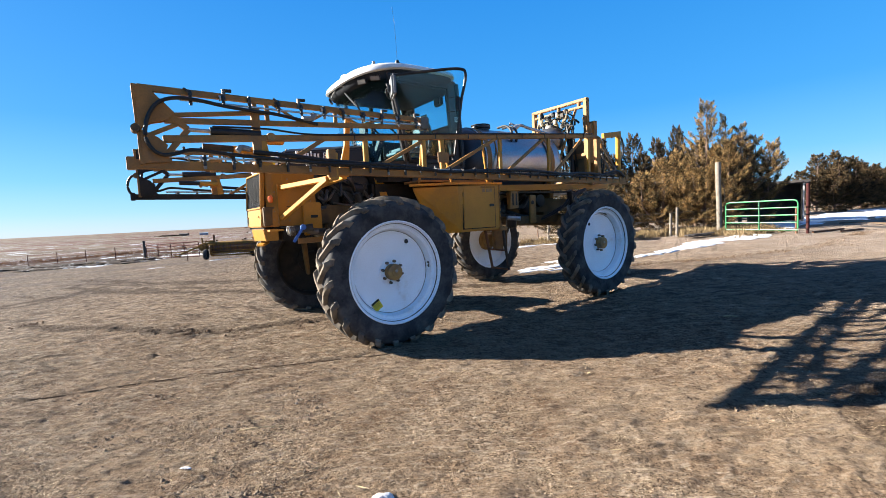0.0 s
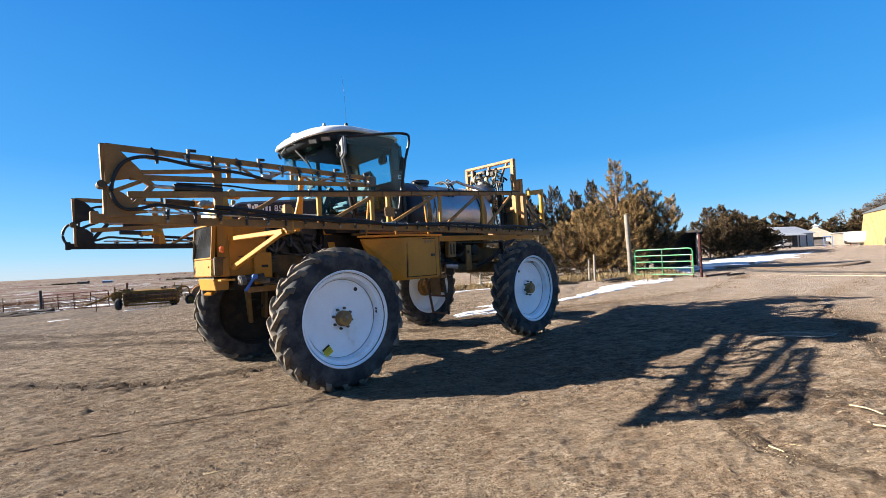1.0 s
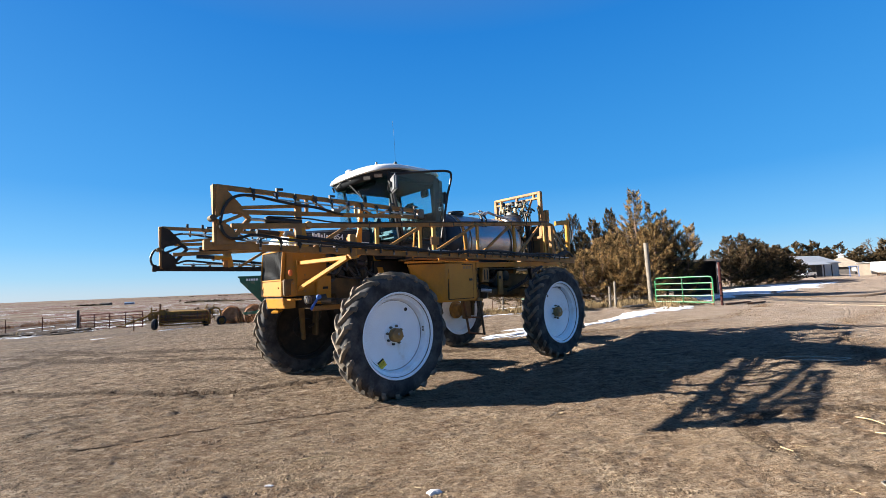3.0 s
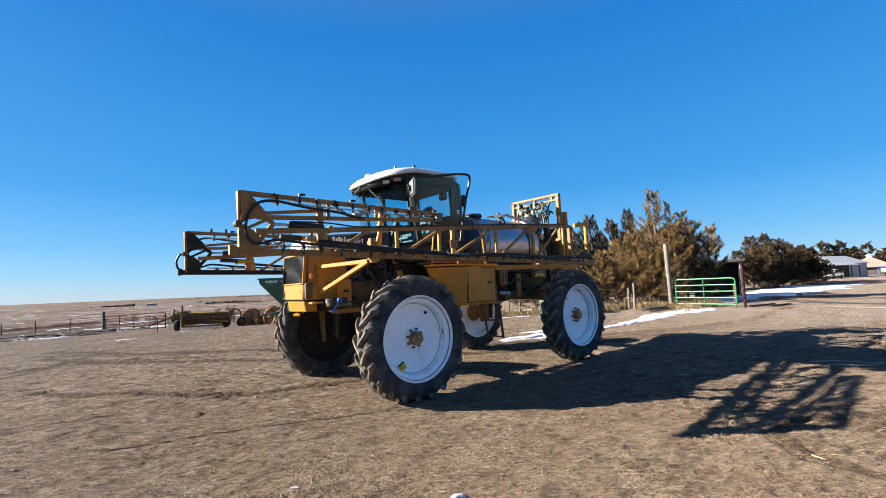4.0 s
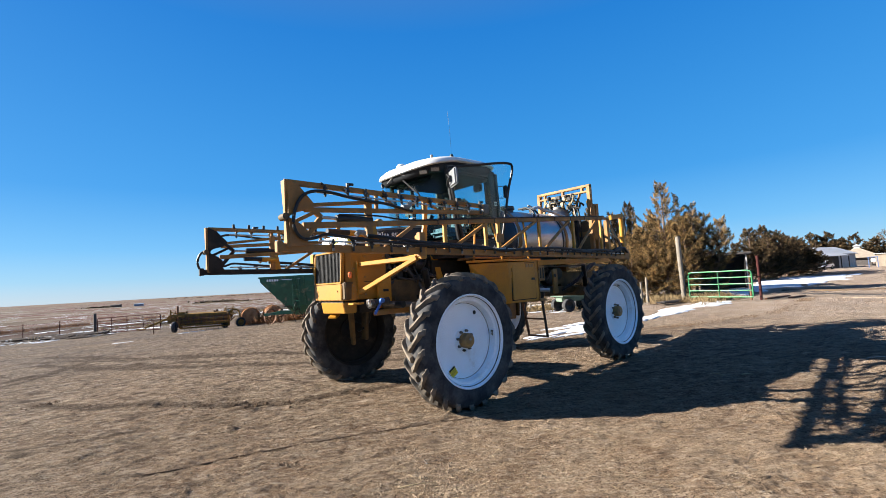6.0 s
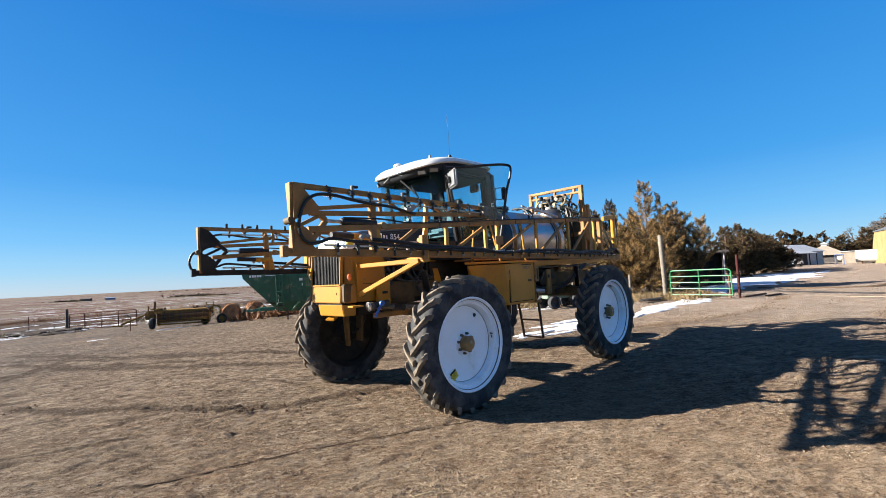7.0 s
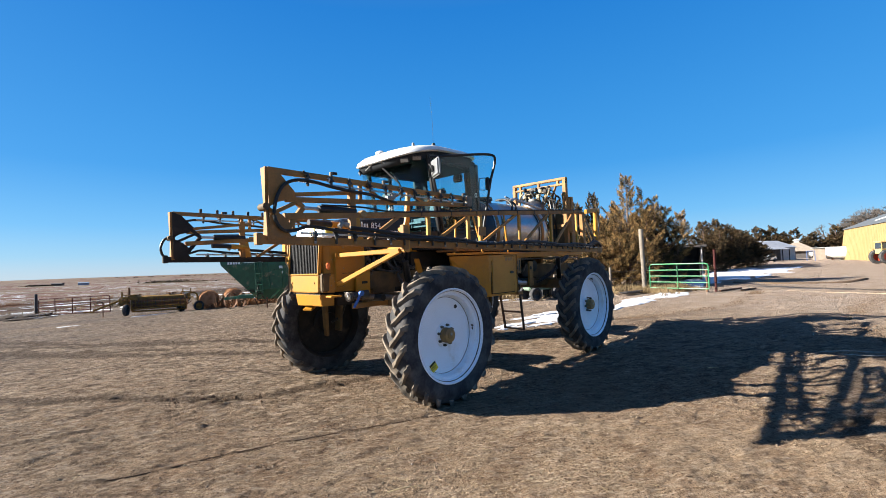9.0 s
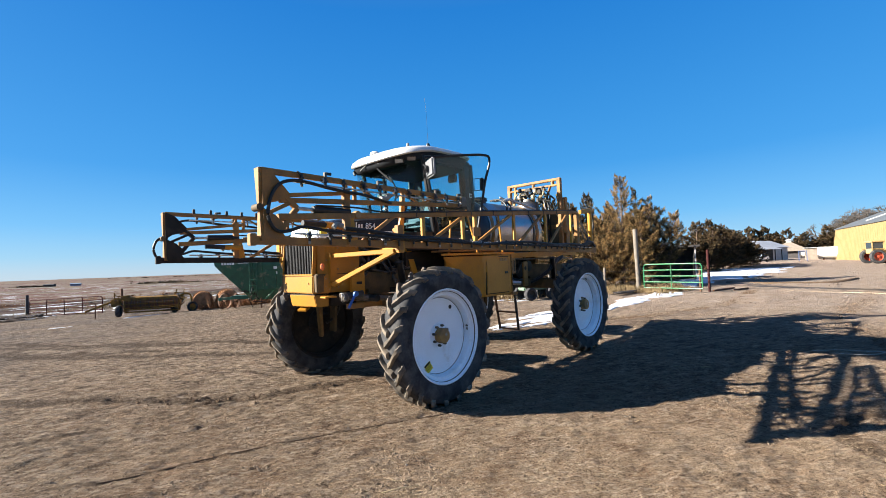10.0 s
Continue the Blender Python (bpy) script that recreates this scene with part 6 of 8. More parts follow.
    crown = needles(np.array(B), np.array(D), np.array(Ls), np.array(Ws), rs)
    me = bpy.data.meshes.new("trunk")
    wood.to_mesh(me)
    wood.free()
    me.materials.append(BARK)
    return me, crown


def plant_cedar(meshes, x, y, turn, sx, sz, foliage_mat, label, group):
    t = thing("cedar_tree", pose(x, y, gz(x, y), 0, 0, turn) @ Matrix.Diagonal((sx, sx, sz, 1)), label, "tree", group)
    a = new("trunk", meshes[0])
    b = new("crown", meshes[1])
    a.parent = b.parent = t
    b.material_slots[0].link = 'OBJECT'
    b.material_slots[0].material = foliage_mat
    return t


tall = cedar_meshes(5.6, 2.55, 3, 104, 0.066, 64, [(0.4, 0.25, 0.50, 0.66, 0.50), (2.6, 0.2, 0.5, 0.60, 0.5), (4.6, 0.25, 0.45, 0.66, 0.45), (5.4, 0.45, 0.28, 0.88, 0.20), (5.4, 0.40, 0.50, 0.80, 0.22), (5.5, 0.35, 0.72, 0.70, 0.25), (5.3, 0.3, 0.95, 0.62, 0.28)], 1.30)
bushy = cedar_meshes(4.2, 2.35, 8, 88, 0.066, 64, [(0.2, 0.15, 0.55, 0.88, 0.5), (2.2, 0.15, 0.5, 0.78, 0.5), (4.2, 0.15, 0.55, 0.82, 0.5), (5.3, 0.2, 0.35, 0.94, 0.35)], 0.85)
bushy_b = cedar_meshes(4.2, 2.25, 21, 86, 0.066, 64, [(1.0, 0.2, 0.55, 0.84, 0.5), (3.1, 0.15, 0.55, 0.74, 0.5), (5.0, 0.2, 0.5, 0.92, 0.45)], 0.9)
for ms in (tall, bushy, bushy_b):
    ms[1].materials.append(CEDAR)
far_a = cedar_meshes(5.0, 2.3, 31, 90, 0.15, 18, [(0.9, 0.15, 0.5, 0.80, 0.5), (3.3, 0.15, 0.55, 0.72, 0.5), (5.2, 0.2, 0.5, 0.86, 0.45)], 0.95)
far_b = cedar_meshes(5.0, 2.0, 47, 90, 0.15, 18, [(0.1, 0.15, 0.5, 0.84, 0.5), (2.0, 0.2, 0.55, 0.70, 0.45), (4.0, 0.2, 0.55, 0.78, 0.5)], 1.0)
far_c = cedar_meshes(5.0, 2.2, 53, 60, 0.30, 10, [(0.9, 0.15, 0.5, 0.80, 0.5), (3.3, 0.15, 0.55, 0.72, 0.5)], 0.95)
for ms in (far_a, far_b, far_c):
    ms[1].materials.append(CEDAR_DARK)
NEAR = "big red cedar with brown-green winter foliage behind the fence"
for ms, x, y, turn, sx, sz in ((tall, 12.25, 20.6, 20, 1.0, 1.0), (bushy, 10.1, 20.5, 70, 1.0, 0.76), (bushy_b, 13.70, 20.55, 130, 0.84, 0.93), (bushy, 13.0, 22.8, 200, 1.0, 0.92),
                              (bushy_b, 8.4, 21.6, 300, 1.0, 0.68), (bushy_b, 11.4, 19.3, 250, 0.8, 0.62), (bushy, 6.6, 23.2, 160, 0.95, 0.62)):
    # cedars to the right and rear take the copy with painted shade
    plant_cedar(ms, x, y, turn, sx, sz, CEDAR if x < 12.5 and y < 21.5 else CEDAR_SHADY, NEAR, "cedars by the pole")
for k, (x, y, sz) in enumerate(((9.5, 32.5, 1.12), (12.0, 33.2, 1.20), (14.4, 33.6, 1.24), (16.4, 34.0, 1.18), (18.2, 34.6, 1.34), (20.6, 35.2, 1.2), (23.0, 36.0, 1.04))):
    plant_cedar((far_a, far_b)[k % 2], x, y, 50 * k, 0.95, sz, CEDAR_DARK, "dark cedar in the windbreak row", "windbreak cedars")
for k, (x, y, sz) in enumerate(((30.4, 36.3, 0.88), (32.4, 37.0, 0.93), (35.4, 38.8, 0.86), (38.4, 41.0, 0.82), (41.6, 43.2, 0.78), (44.5, 45.6, 0.70), (33.8, 38.0, 0.80), (40.0, 41.6, 0.70), (47.0, 47.5, 0.62))):
    plant_cedar((far_a, far_b)[k % 2], x, y, 80 * k, 1.2, sz, CEDAR_DARK, "dark bushy cedar beside the yard lane", "lane cedars")
for k, (x, y, sz) in enumerate(((90, 97, 1.2), (92, 96, 1.35), (94.5, 95.5, 1.3), (97, 95, 1.5), (99, 94.5, 1.4), (101, 94, 1.5), (102.6, 92.5, 1.2), (104, 91, 1.35), (107, 89, 1.15), (110, 86, 1.4), (113, 83.5, 1.5), (116, 80, 1.3), (96, 99, 1.4), (111.5, 85, 1.3))):
    plant_cedar(far_c, x, y, 65 * k, 2.0, sz, CEDAR_DARK, "distant dark cedar behind the sheds", "far cedars")


def bare_tree(seed, h):
    rr = random.Random(seed)
    bm = bmesh.new()

    def grow(p, d, length, r, depth):
        q = p + d * length
        mid = p.lerp(q, 0.5) + Vector((rr.gauss(0, 0.06), rr.gauss(0, 0.06), 0)) * length
        tube([p, mid, q], r, 4 if depth > 1 else 6, bm, 0.65, n=2)
        if depth >= 6:
            return
        for _ in range(3):
            e = (d + Vector((rr.gauss(0, 0.5), rr.gauss(0, 0.5), rr.gauss(0.12, 0.35)))).normalized()
            grow(p.lerp(q, rr.uniform(0.6, 1.0)), e, length * rr.uniform(0.6, 0.85), r * 0.68, depth + 1)
    grow(Vector((0, 0, -0.1)), Vector((0, 0, 1)), h * 0.26, h * 0.022, 0)
    return bm


bare_me = [part("crown", bare_tree(k, 9.5), GREYBARK) for k in (1, 2)]
for k, (x, y, s_) in enumerate(((112, 88, 0.9), (118, 86, 1.15), (121, 84, 1.3), (124, 80, 1.4), (127, 76, 1.5), (122, 90, 1.0), (128, 72, 1.55), (119, 81, 1.3), (129, 68, 1.5))):
    t = thing("bare_tree", pose(x, y, gz(x, y), 0, 0, 70 * k) @ Matrix.Diagonal((s_ * 1.7, s_ * 1.7, s_ * 1.45, 1)), "leafless grey-brown deciduous tree behind the barn", "tree", "bare trees")
    ob = new("crown", bare_me[k % 2].data)
    ob.parent = t
for o in bare_me:
    bpy.data.objects.remove(o)


# ---------------------------------------------------------------- snow
def snow_patch(x, y, a, b, turn, seed, height=0.022):
    rs = random.Random(seed)
    ph = [rs.uniform(0, 6.28) for _ in range(6)]
    bm = bmesh.new()
    rings = []
    seg, nr = 72, 7
    c, s = math.cos(radians(turn)), math.sin(radians(turn))
    for i in range(1, nr + 1):
        ring = []
        for k in range(seg):
            an = 2 * math.pi * k / seg
            edge = 1 + 0.20 * math.sin(2 * an + ph[0]) + 0.16 * math.sin(3 * an + ph[1]) + 0.12 * math.sin(5 * an + ph[2]) + 0.09 * math.sin(9 * an + ph[3]) + 0.06 * math.sin(17 * an + ph[4]) + 0.05 * rs.uniform(-1, 1) * (i == nr)
            t = i / nr
            lx, ly = a * edge * t * math.cos(an), b * edge * t * math.sin(an)
            wx, wy = x + lx * c - ly * s, y + lx * s + ly * c
            wave = noise.noise(Vector((wx * 1.3, wy * 1.3, seed)))
            z = gz(wx, wy) + height * (1 - t ** 3) + 0.02 * min(1.0, a) * wave - min(0.03, 0.25 * b) * (i == nr) + min(0.018, 0.2 * b)
            ring.append(bm.verts.new((wx, wy, z)))
        rings.append(ring)
    mid = bm.verts.new((x, y, gz(x, y) + height + min(0.018, 0.2 * b)))
    for k in range(seg):
        bm.faces.new((mid, rings[0][k], rings[0][(k + 1) % seg]))
    for p, q in zip(rings, rings[1:]):
        for k in range(seg):
            bm.faces.new((p[k], q[k], q[(k + 1) % seg], p[(k + 1) % seg]))
    ob = part("snow_patch", bm, SNOW, None, "", 60)
    return tagged(ob, "old granular white snow patch lying on the dirt", "snow", "snow patches")


POLE_SNOW = ((9.9, 15.2, 1.5, 0.55, 14), (8.3, 14.4, 1.1, 0.5, 35), (7.0, 13.3, 0.95, 0.38, 25), (6.0, 12.7, 0.6, 0.18, 20), (10.9, 15.9, 0.7, 0.4, 10),
                                        (3.6, 11.9, 1.05, 0.30, 20), (2.7, 11.5, 0.8, 0.20, 25), (3.9, 12.6, 1.1, 0.25, 15), (2.3, 10.9, 0.5, 0.10, 20), (3.2, 11.1, 0.8, 0.12, 22), (4.6, 13.3, 0.9, 0.22, 18), (4.4, 12.1, 0.6, 0.14, 25),
                                        (4.7, 18.3, 1.6, 0.18, 6), (6.2, 22.5, 1.4, 0.3, 8), (4.3, 19.3, 0.6, 0.15, 0))
LANE_SNOW = ((15.2, 20.0, 1.9, 0.7, 38), (18.6, 22.0, 3.0, 1.5, 44), (22.5, 25.2, 3.6, 1.9, 42), (27.5, 29.0, 4.6, 2.2, 40), (33.5, 33.6, 5.2, 2.2, 40), (24.5, 24.6, 2.8, 0.5, 38), (17.0, 20.6, 2.0, 0.45, 40), (20.5, 23.6, 2.6, 0.8, 42), (25.2, 27.6, 3.0, 0.9, 42), (30.5, 31.2, 3.4, 0.9, 38), (13.6, 18.6, 1.0, 0.4, 30), (36.5, 34.6, 4.0, 0.6, 36), (30.5, 28.6, 3.0, 0.35, 36), (39.0, 34.8, 3.2, 0.4, 38))
PASTURE_SNOW = ((-14.1, 22.0, 0.50, 0.11, 10), (-12.3, 25.1, 0.8, 0.14, 14), (-21.6, 31.9, 1.2, 0.25, 30), (-24.2, 31.9, 1.6, 0.22, 12), (-28.0, 32.8, 1.8, 0.2, 10), (-19.5, 36.5, 3.6, 0.5, 8), (-24.5, 30.6, 1.6, 0.3, 20), (-14.5, 33.6, 3.2, 0.4, 5), (-27.0, 40, 4, .6, 10),
                                        (14.8, 19.2, 1.6, 0.6, 40), (16.4, 21.4, 2.2, 0.8, 40), (19.6, 24.2, 2.4, 0.7, 42), (-9, 36, 3, .35, 4), (-33, 52, 7, .8, 10), (-18, 47, 6, .6, 4))
for k, (x, y, a, b, turn) in enumerate(POLE_SNOW + LANE_SNOW + PASTURE_SNOW):
    if x < -8 and a > 1.0:
        scat = random.Random(k)
        for j in range(9):
            far = a * scat.uniform(-1.1, 1.1)
            snow_patch(x + far * math.cos(radians(turn)), y + far * math.sin(radians(turn)) + scat.gauss(0, 0.5 + b), a * scat.uniform(0.06, 0.24), b * scat.uniform(0.25, 0.8), turn, 200 + 10 * k + j)
    else:
        snow_patch(x, y, a, b, turn, k + 1)
snow_patch(-0.40, 2.33, 0.055, 0.036, 0, 91, 0.020)
snow_patch(-1.70, 2.74, 0.03, 0.014, 0, 92, 0.006)
snow_patch(5.2, 17.5, 0.5, 0.1, 0, 93)

# ---------------------------------------------------------------- pole, gate and fence by the cedars
def upright(name, x, y, h, r, material, label, category, lean=0.0, r2=None, seg=12, group=""):
    rr = random.Random(int(x * 100))
    z = gz(x, y)
    pts = [(0, 0, -0.3), (lean * 0.33 + rr.uniform(-0.01, 0.01), 0, h * 0.33), (lean * 0.66, rr.uniform(-0.01, 0.01), h * 0.66), (lean, 0, h)]
    bm = tube(pts, r, seg, None, (r2 or r * 0.85) / r, n=4)
    ob = part(name, bm, material, None, "", 50)
    ob.matrix_basis = pose(x, y, z)
    return tagged(ob, label, category, group)


upright("wooden_pole", 11.0, 17.74, 2.80, 0.090, WOOD, "weathered grey wooden pole standing by the green gate", "pole", -0.05, 0.10)
wire = tube([(11.06, 17.64, 2.3), (11.14, 17.62, 1.7), (11.05, 17.64, 1.2)], 0.008, 5)
tagged(part("pole_cable", wire, HOSE), "loose black cable hanging down the wooden pole", "cable")
for x, y, h in ((9.25, 17.65, 1.15), (9.05, 17.75, 0.95), (6.9, 18.3, 1.1), (4.5, 19.0, 1.05)):
    upright("fence_post", x, y, h, 0.055, WOOD, "short weathered wooden fence post", "fence post", 0.03, group="fence posts")
for w in (0.35, 0.65, 0.95):
    z = lambda x, y: gz(x, y) + w
    tagged(part("fence_wire", tube([(4.5, 19.0, z(4.5, 19)), (6.9, 18.3, z(6.9, 18.3)), (9.25, 17.65, z(9.25, 17.65)), (11.0, 17.74, z(11, 17.74))], 0.006, 4, smooth=False), BARE), "thin rusty fence wire between posts", "wire", "fence wires")
upright("steel_post", 12.49, 15.27, 1.72, 0.045, MAROON, "rust-red steel gate post", "post", 0.0, 0.055)
upright("steel_post", 12.32, 15.55, 0.95, 0.04, RUST, "short rusty steel stub post", "post", 0.0, 0.04)


def tube_gate(name, a, b, height, lift, bars, stiles, r, material, label):
    """A farm gate of bent tube between two points of the plan."""
    A, B = Vector((a[0], a[1], 0)), Vector((b[0], b[1], 0))
    L = (B - A).length
    ang = math.degrees(math.atan2(B.y - A.y, B.x - A.x))
    za, zb = gz(*a), gz(*b)
    tilt = -math.degrees(math.atan2(zb - za, L))
    g = thing(name, pose(a[0], a[1], za, 0, 0, ang) @ pose(0, 0, 0, 0, tilt, 0), label, "gate")
    lo, hi = lift, lift + height
    part("gate_frame", tube([(0, 0, lo + 0.05), (0, 0, hi - 0.12), (0.04, 0, hi - 0.03), (0.14, 0, hi), (L - 0.14, 0, hi), (L - 0.04, 0, hi - 0.03), (L, 0, hi - 0.12), (L, 0, lo + 0.05)], r, 8, smooth=False), material, g)
    for k in range(bars):
        z_ = lo + (hi - lo) * k / bars
        part("gate_bar", tube([(0, 0, z_), (L, 0, z_)], r * 0.85, 8, smooth=False), material, g)
    for k in range(stiles):
        x_ = L * (k + 1) / (stiles + 1)
        part("gate_stile", beam((x_, -r, lo - 0.02), (x_, -r, hi), 0.05, 0.02, 0.003), material, g)
    return g


tube_gate("green_gate", (10.97, 17.28), (11.98, 15.05), 1.02, 0.17, 4, 1, 0.026, GATEGREEN, "bright green tubular steel farm gate with five bars")
# dark strip across the lane mouth
bm = bmesh.new()
pts = spline([(14.8, 17.4, 0), (15.1, 16.3, 0), (15.5, 13.9, 0), (16.1, 11.9, 0), (16.6, 9.5, 0), (16.4, 6.0, 0)], 8)
for w0, w1, zt in ((0.25, 1.15, 0.025),):
    prev = None
    for i, p_ in enumerate(pts):
        d_ = (pts[min(i + 1, len(pts) - 1)] - pts[max(i - 1, 0)]).normalized()
        nn = Vector((-d_.y, d_.x, 0))
        row = [bm.verts.new((q_.x, q_.y, gz(q_.x, q_.y) + dz)) for q_, dz in ((p_ + nn * w0, -0.05), (p_ + nn * w0, zt), (p_ + nn * w1, zt), (p_ + nn * w1, -0.05))]
        if prev:
            for j in range(3):
                bm.faces.new((prev[j], prev[j + 1], row[j + 1], row[j]))
        prev = row
tagged(part("lane_strip", bm, mat("dark_lane_strip", (0.045, 0.040, 0.038), (0.100, 0.088, 0.080), 0.95, 0, 1.4, 0.4, 30, (0.20, 0.145, 0.10), 0.5, 0.03)), "dark strip crossing the lane", "kerb", kind="structure")
pale = tube([(x, y, gz(x, y) + 0.008) for x, y in ((13.6, 16.2), (14.2, 15.6), (14.7, 13.1), (15.6, 11.2), (16.0, 8.5))], 0.019, 8)
tagged(part("lane_pipe", pale, mat("pale_dusty_pipe", (0.30, 0.23, 0.16), (0.20, 0.15, 0.10), 0.95, 0, 5, 0.2, 40)), "pale dusty pipe lying beside the dark strip", "pipe")
# dark curved ridge across the lane
bm = bmesh.new()
prev = None
pts = spline([(17.3, 19.4, 0), (17.7, 18.0, 0), (18.4, 16.9, 0), (19.9, 16.2, 0), (23.3, 17.6, 0)], 8)
for i, p_ in enumerate(pts):
    d_ = (pts[min(i + 1, len(pts) - 1)] - pts[max(i - 1, 0)]).normalized()
    nn, w_ = Vector((-d_.y, d_.x, 0)), 0.10 + 0.20 * math.sin(math.pi * i / len(pts))
    row = [bm.verts.new((q_.x, q_.y, gz(q_.x, q_.y) + dz)) for q_, dz in ((p_ - nn * w_, -0.04), (p_ - nn * w_ * 0.6, 0.05), (p_ + nn * w_ * 0.6, 0.05), (p_ + nn * w_, -0.04))]
    if prev:
        for j in range(3):
            bm.faces.new((prev[j], prev[j + 1], row[j + 1], row[j]))
    prev = row
tagged(part("lane_ridge", bm, SOIL, None, "", 60), "low dark curved ridge across the lane", "soil")
# scrap on the snow by the pole
for k, (x, y, sx, sy) in enumerate(((9.5, 16.6, 0.55, 0.3), (9.9, 16.75, 0.35, 0.22), (9.2, 16.5, 0.30, 0.2))):
    b = box((0, 0, 0.06), (sx, sy, 0.05), 0.015, (6, 4 * k, 30 * k))
    for j in range(4):
        beam((-sx * 0.7, sy * (j - 1.5) / 3, 0.07), (sx * 0.7, sy * (j - 1.2) / 3, 0.11), 0.04, 0.03, 0.004, bm=b)
    o = part("scrap_board", b, DARKWALL)
    o.matrix_basis = pose(x, y, gz(x, y) + 0.03)
    tagged(o, "dark weathered scrap boards lying on snow", "scrap", "scrap heap")
# rusty pipe on the ground beyond the gate
for x0, y0, x1, y1 in ((12.6, 15.2, 14.2, 15.8), (13.3, 14.9, 14.4, 15.3)):
    o = part("rusty_pipe", tube([(x0, y0, gz(x0, y0) + 0.05), (x1, y1, gz(x1, y1) + 0.04)], 0.034, 8, smooth=False), RUST)
    tagged(o, "rusty steel pipe lying along the lane edge", "pipe", "rusty pipes")


# ---------------------------------------------------------------- dry grass and weeds
def tuft_field(name, spots, blade, material, label, category, per=26, lean=0.5):
    rs = np.random.RandomState(len(spots))
    B, D, L, W = [], [], [], []
    for x, y, s in spots:
        z = gz(x, y)
        for _ in range(per):
            B.append((x + rs.normal(0, 0.09 * s), y + rs.normal(0, 0.09 * s), z - 0.01))
            D.append((rs.normal(0, lean), rs.normal(0, lean), 1.0))
            L.append(blade * s * rs.uniform(0.5, 1.3))
            W.append(0.008 * s + 0.003)
    v, f = kites(np.array(B), np.array(D), np.array(L), np.array(W), rs)
    me = quads_mesh(name, v, f)
    me.materials.append(material)
    return tagged(new(name, me), label, category, kind="stuff")


rg = random.Random(77)
spots = []
for _ in range(520):
    t = rg.random()
    spots.append((3.5 + 9.5 * t + rg.gauss(0, 0.3), 19.6 - 1.9 * t + rg.gauss(0, 0.55), rg.uniform(0.5, 1.2)))
for _ in range(160):
    spots.append((11.2 + rg.gauss(0, 0.8), 17.4 + rg.gauss(0, 0.8), rg.uniform(0.5, 1.0)))
tuft_field("dry_grass", spots, 0.27, GRASS, "dead straw-coloured grass along the fence", "grass")
spots = [(-8.9 + rg.gauss(0, 0.7), 27.4 + rg.gauss(0, 0.4), rg.uniform(0.8, 1.6)) for _ in range(150)] + [(-7.4 + rg.gauss(0, 0.6), 26.8 + rg.gauss(0, 0.4), rg.uniform(0.8, 1.6)) for _ in range(110)]
tuft_field("tumbleweed", spots, 0.36, TUMBLE, "rusty brown dry weeds piled by the implements", "weeds", 40, 0.9)
BALE = mat("rusty_red_hay", (0.40, 0.205, 0.105), (0.27, 0.130, 0.065), 0.95, 0, 5, 0.8, 38, (0.12, 0.06, 0.035), 0.3, 0.1, 0, 0.02)
rs = np.random.RandomState(4)


def hay_bale(x, y, r_, turn):
    """A slumped round bale with loose stalks standing off it."""
    t = thing("hay_bale", pose(x, y, gz(x, y), 0, 0, turn), "rust-coloured round hay bale behind the rake", "hay bale", "hay bales")
    bm = lathe([(0.0, -0.60), (0.5 * r_, -0.61), (0.9 * r_, -0.58), (r_, -0.50), (1.02 * r_, 0.0), (r_, 0.50), (0.9 * r_, 0.58), (0.0, 0.60)], 40, 'Y', (0, 0, 0.92 * r_))
    bmesh.ops.subdivide_edges(bm, edges=bm.edges[:], cuts=2, use_grid_fill=True)
    for v_ in bm.verts:
        v_.co += Vector((v_.co.x, 0, v_.co.z - r_)).normalized() * 0.035 * noise.noise(v_.co * 7 + Vector((x, y, 0)))
        v_.co.z = max(-0.05, v_.co.z)
    part("bale_body", bm, BALE, t, "", 60)
    n_ = 2600
    a_ = rs.uniform(-0.2, math.pi + 0.2, n_)
    out = np.stack([np.cos(a_), rs.normal(0, 0.25, n_), np.sin(a_)], 1)
    start = np.stack([np.cos(a_) * r_ * 0.97, rs.uniform(-0.6, 0.6, n_), 0.92 * r_ + np.sin(a_) * r_ * 0.97], 1)
    v, f = kites(start, out * 0.15 + rs.normal(0, 0.6, (n_, 3)), rs.uniform(0.05, 0.11, n_), rs.uniform(0.006, 0.011, n_), rs)
    me = quads_mesh("loose_stalks", v, f)
    me.materials.append(TUMBLE)
    o = new("loose_stalks", me)
    o.parent = t


hay_bale(-10.1, 27.4, 0.50, 15)
hay_bale(-8.85, 27.6, 0.50, 20)
spots = [(-26 + 46 * rg.random(), 40 + rg.gauss(0, 4), rg.uniform(0.6, 1.4)) for _ in range(500)]
tuft_field("prairie_grass", spots, 0.35, GRASS, "low dead prairie grass beyond the yard fence", "grass", 14)
spots = [(-60 + rg.gauss(0, 14), 75 + rg.gauss(0, 7), rg.uniform(1.2, 2.2)) for _ in range(220)]
tuft_field("brush", spots, 0.4, TUMBLE, "red-brown brush strip across the pasture", "brush", 16, 0.7)


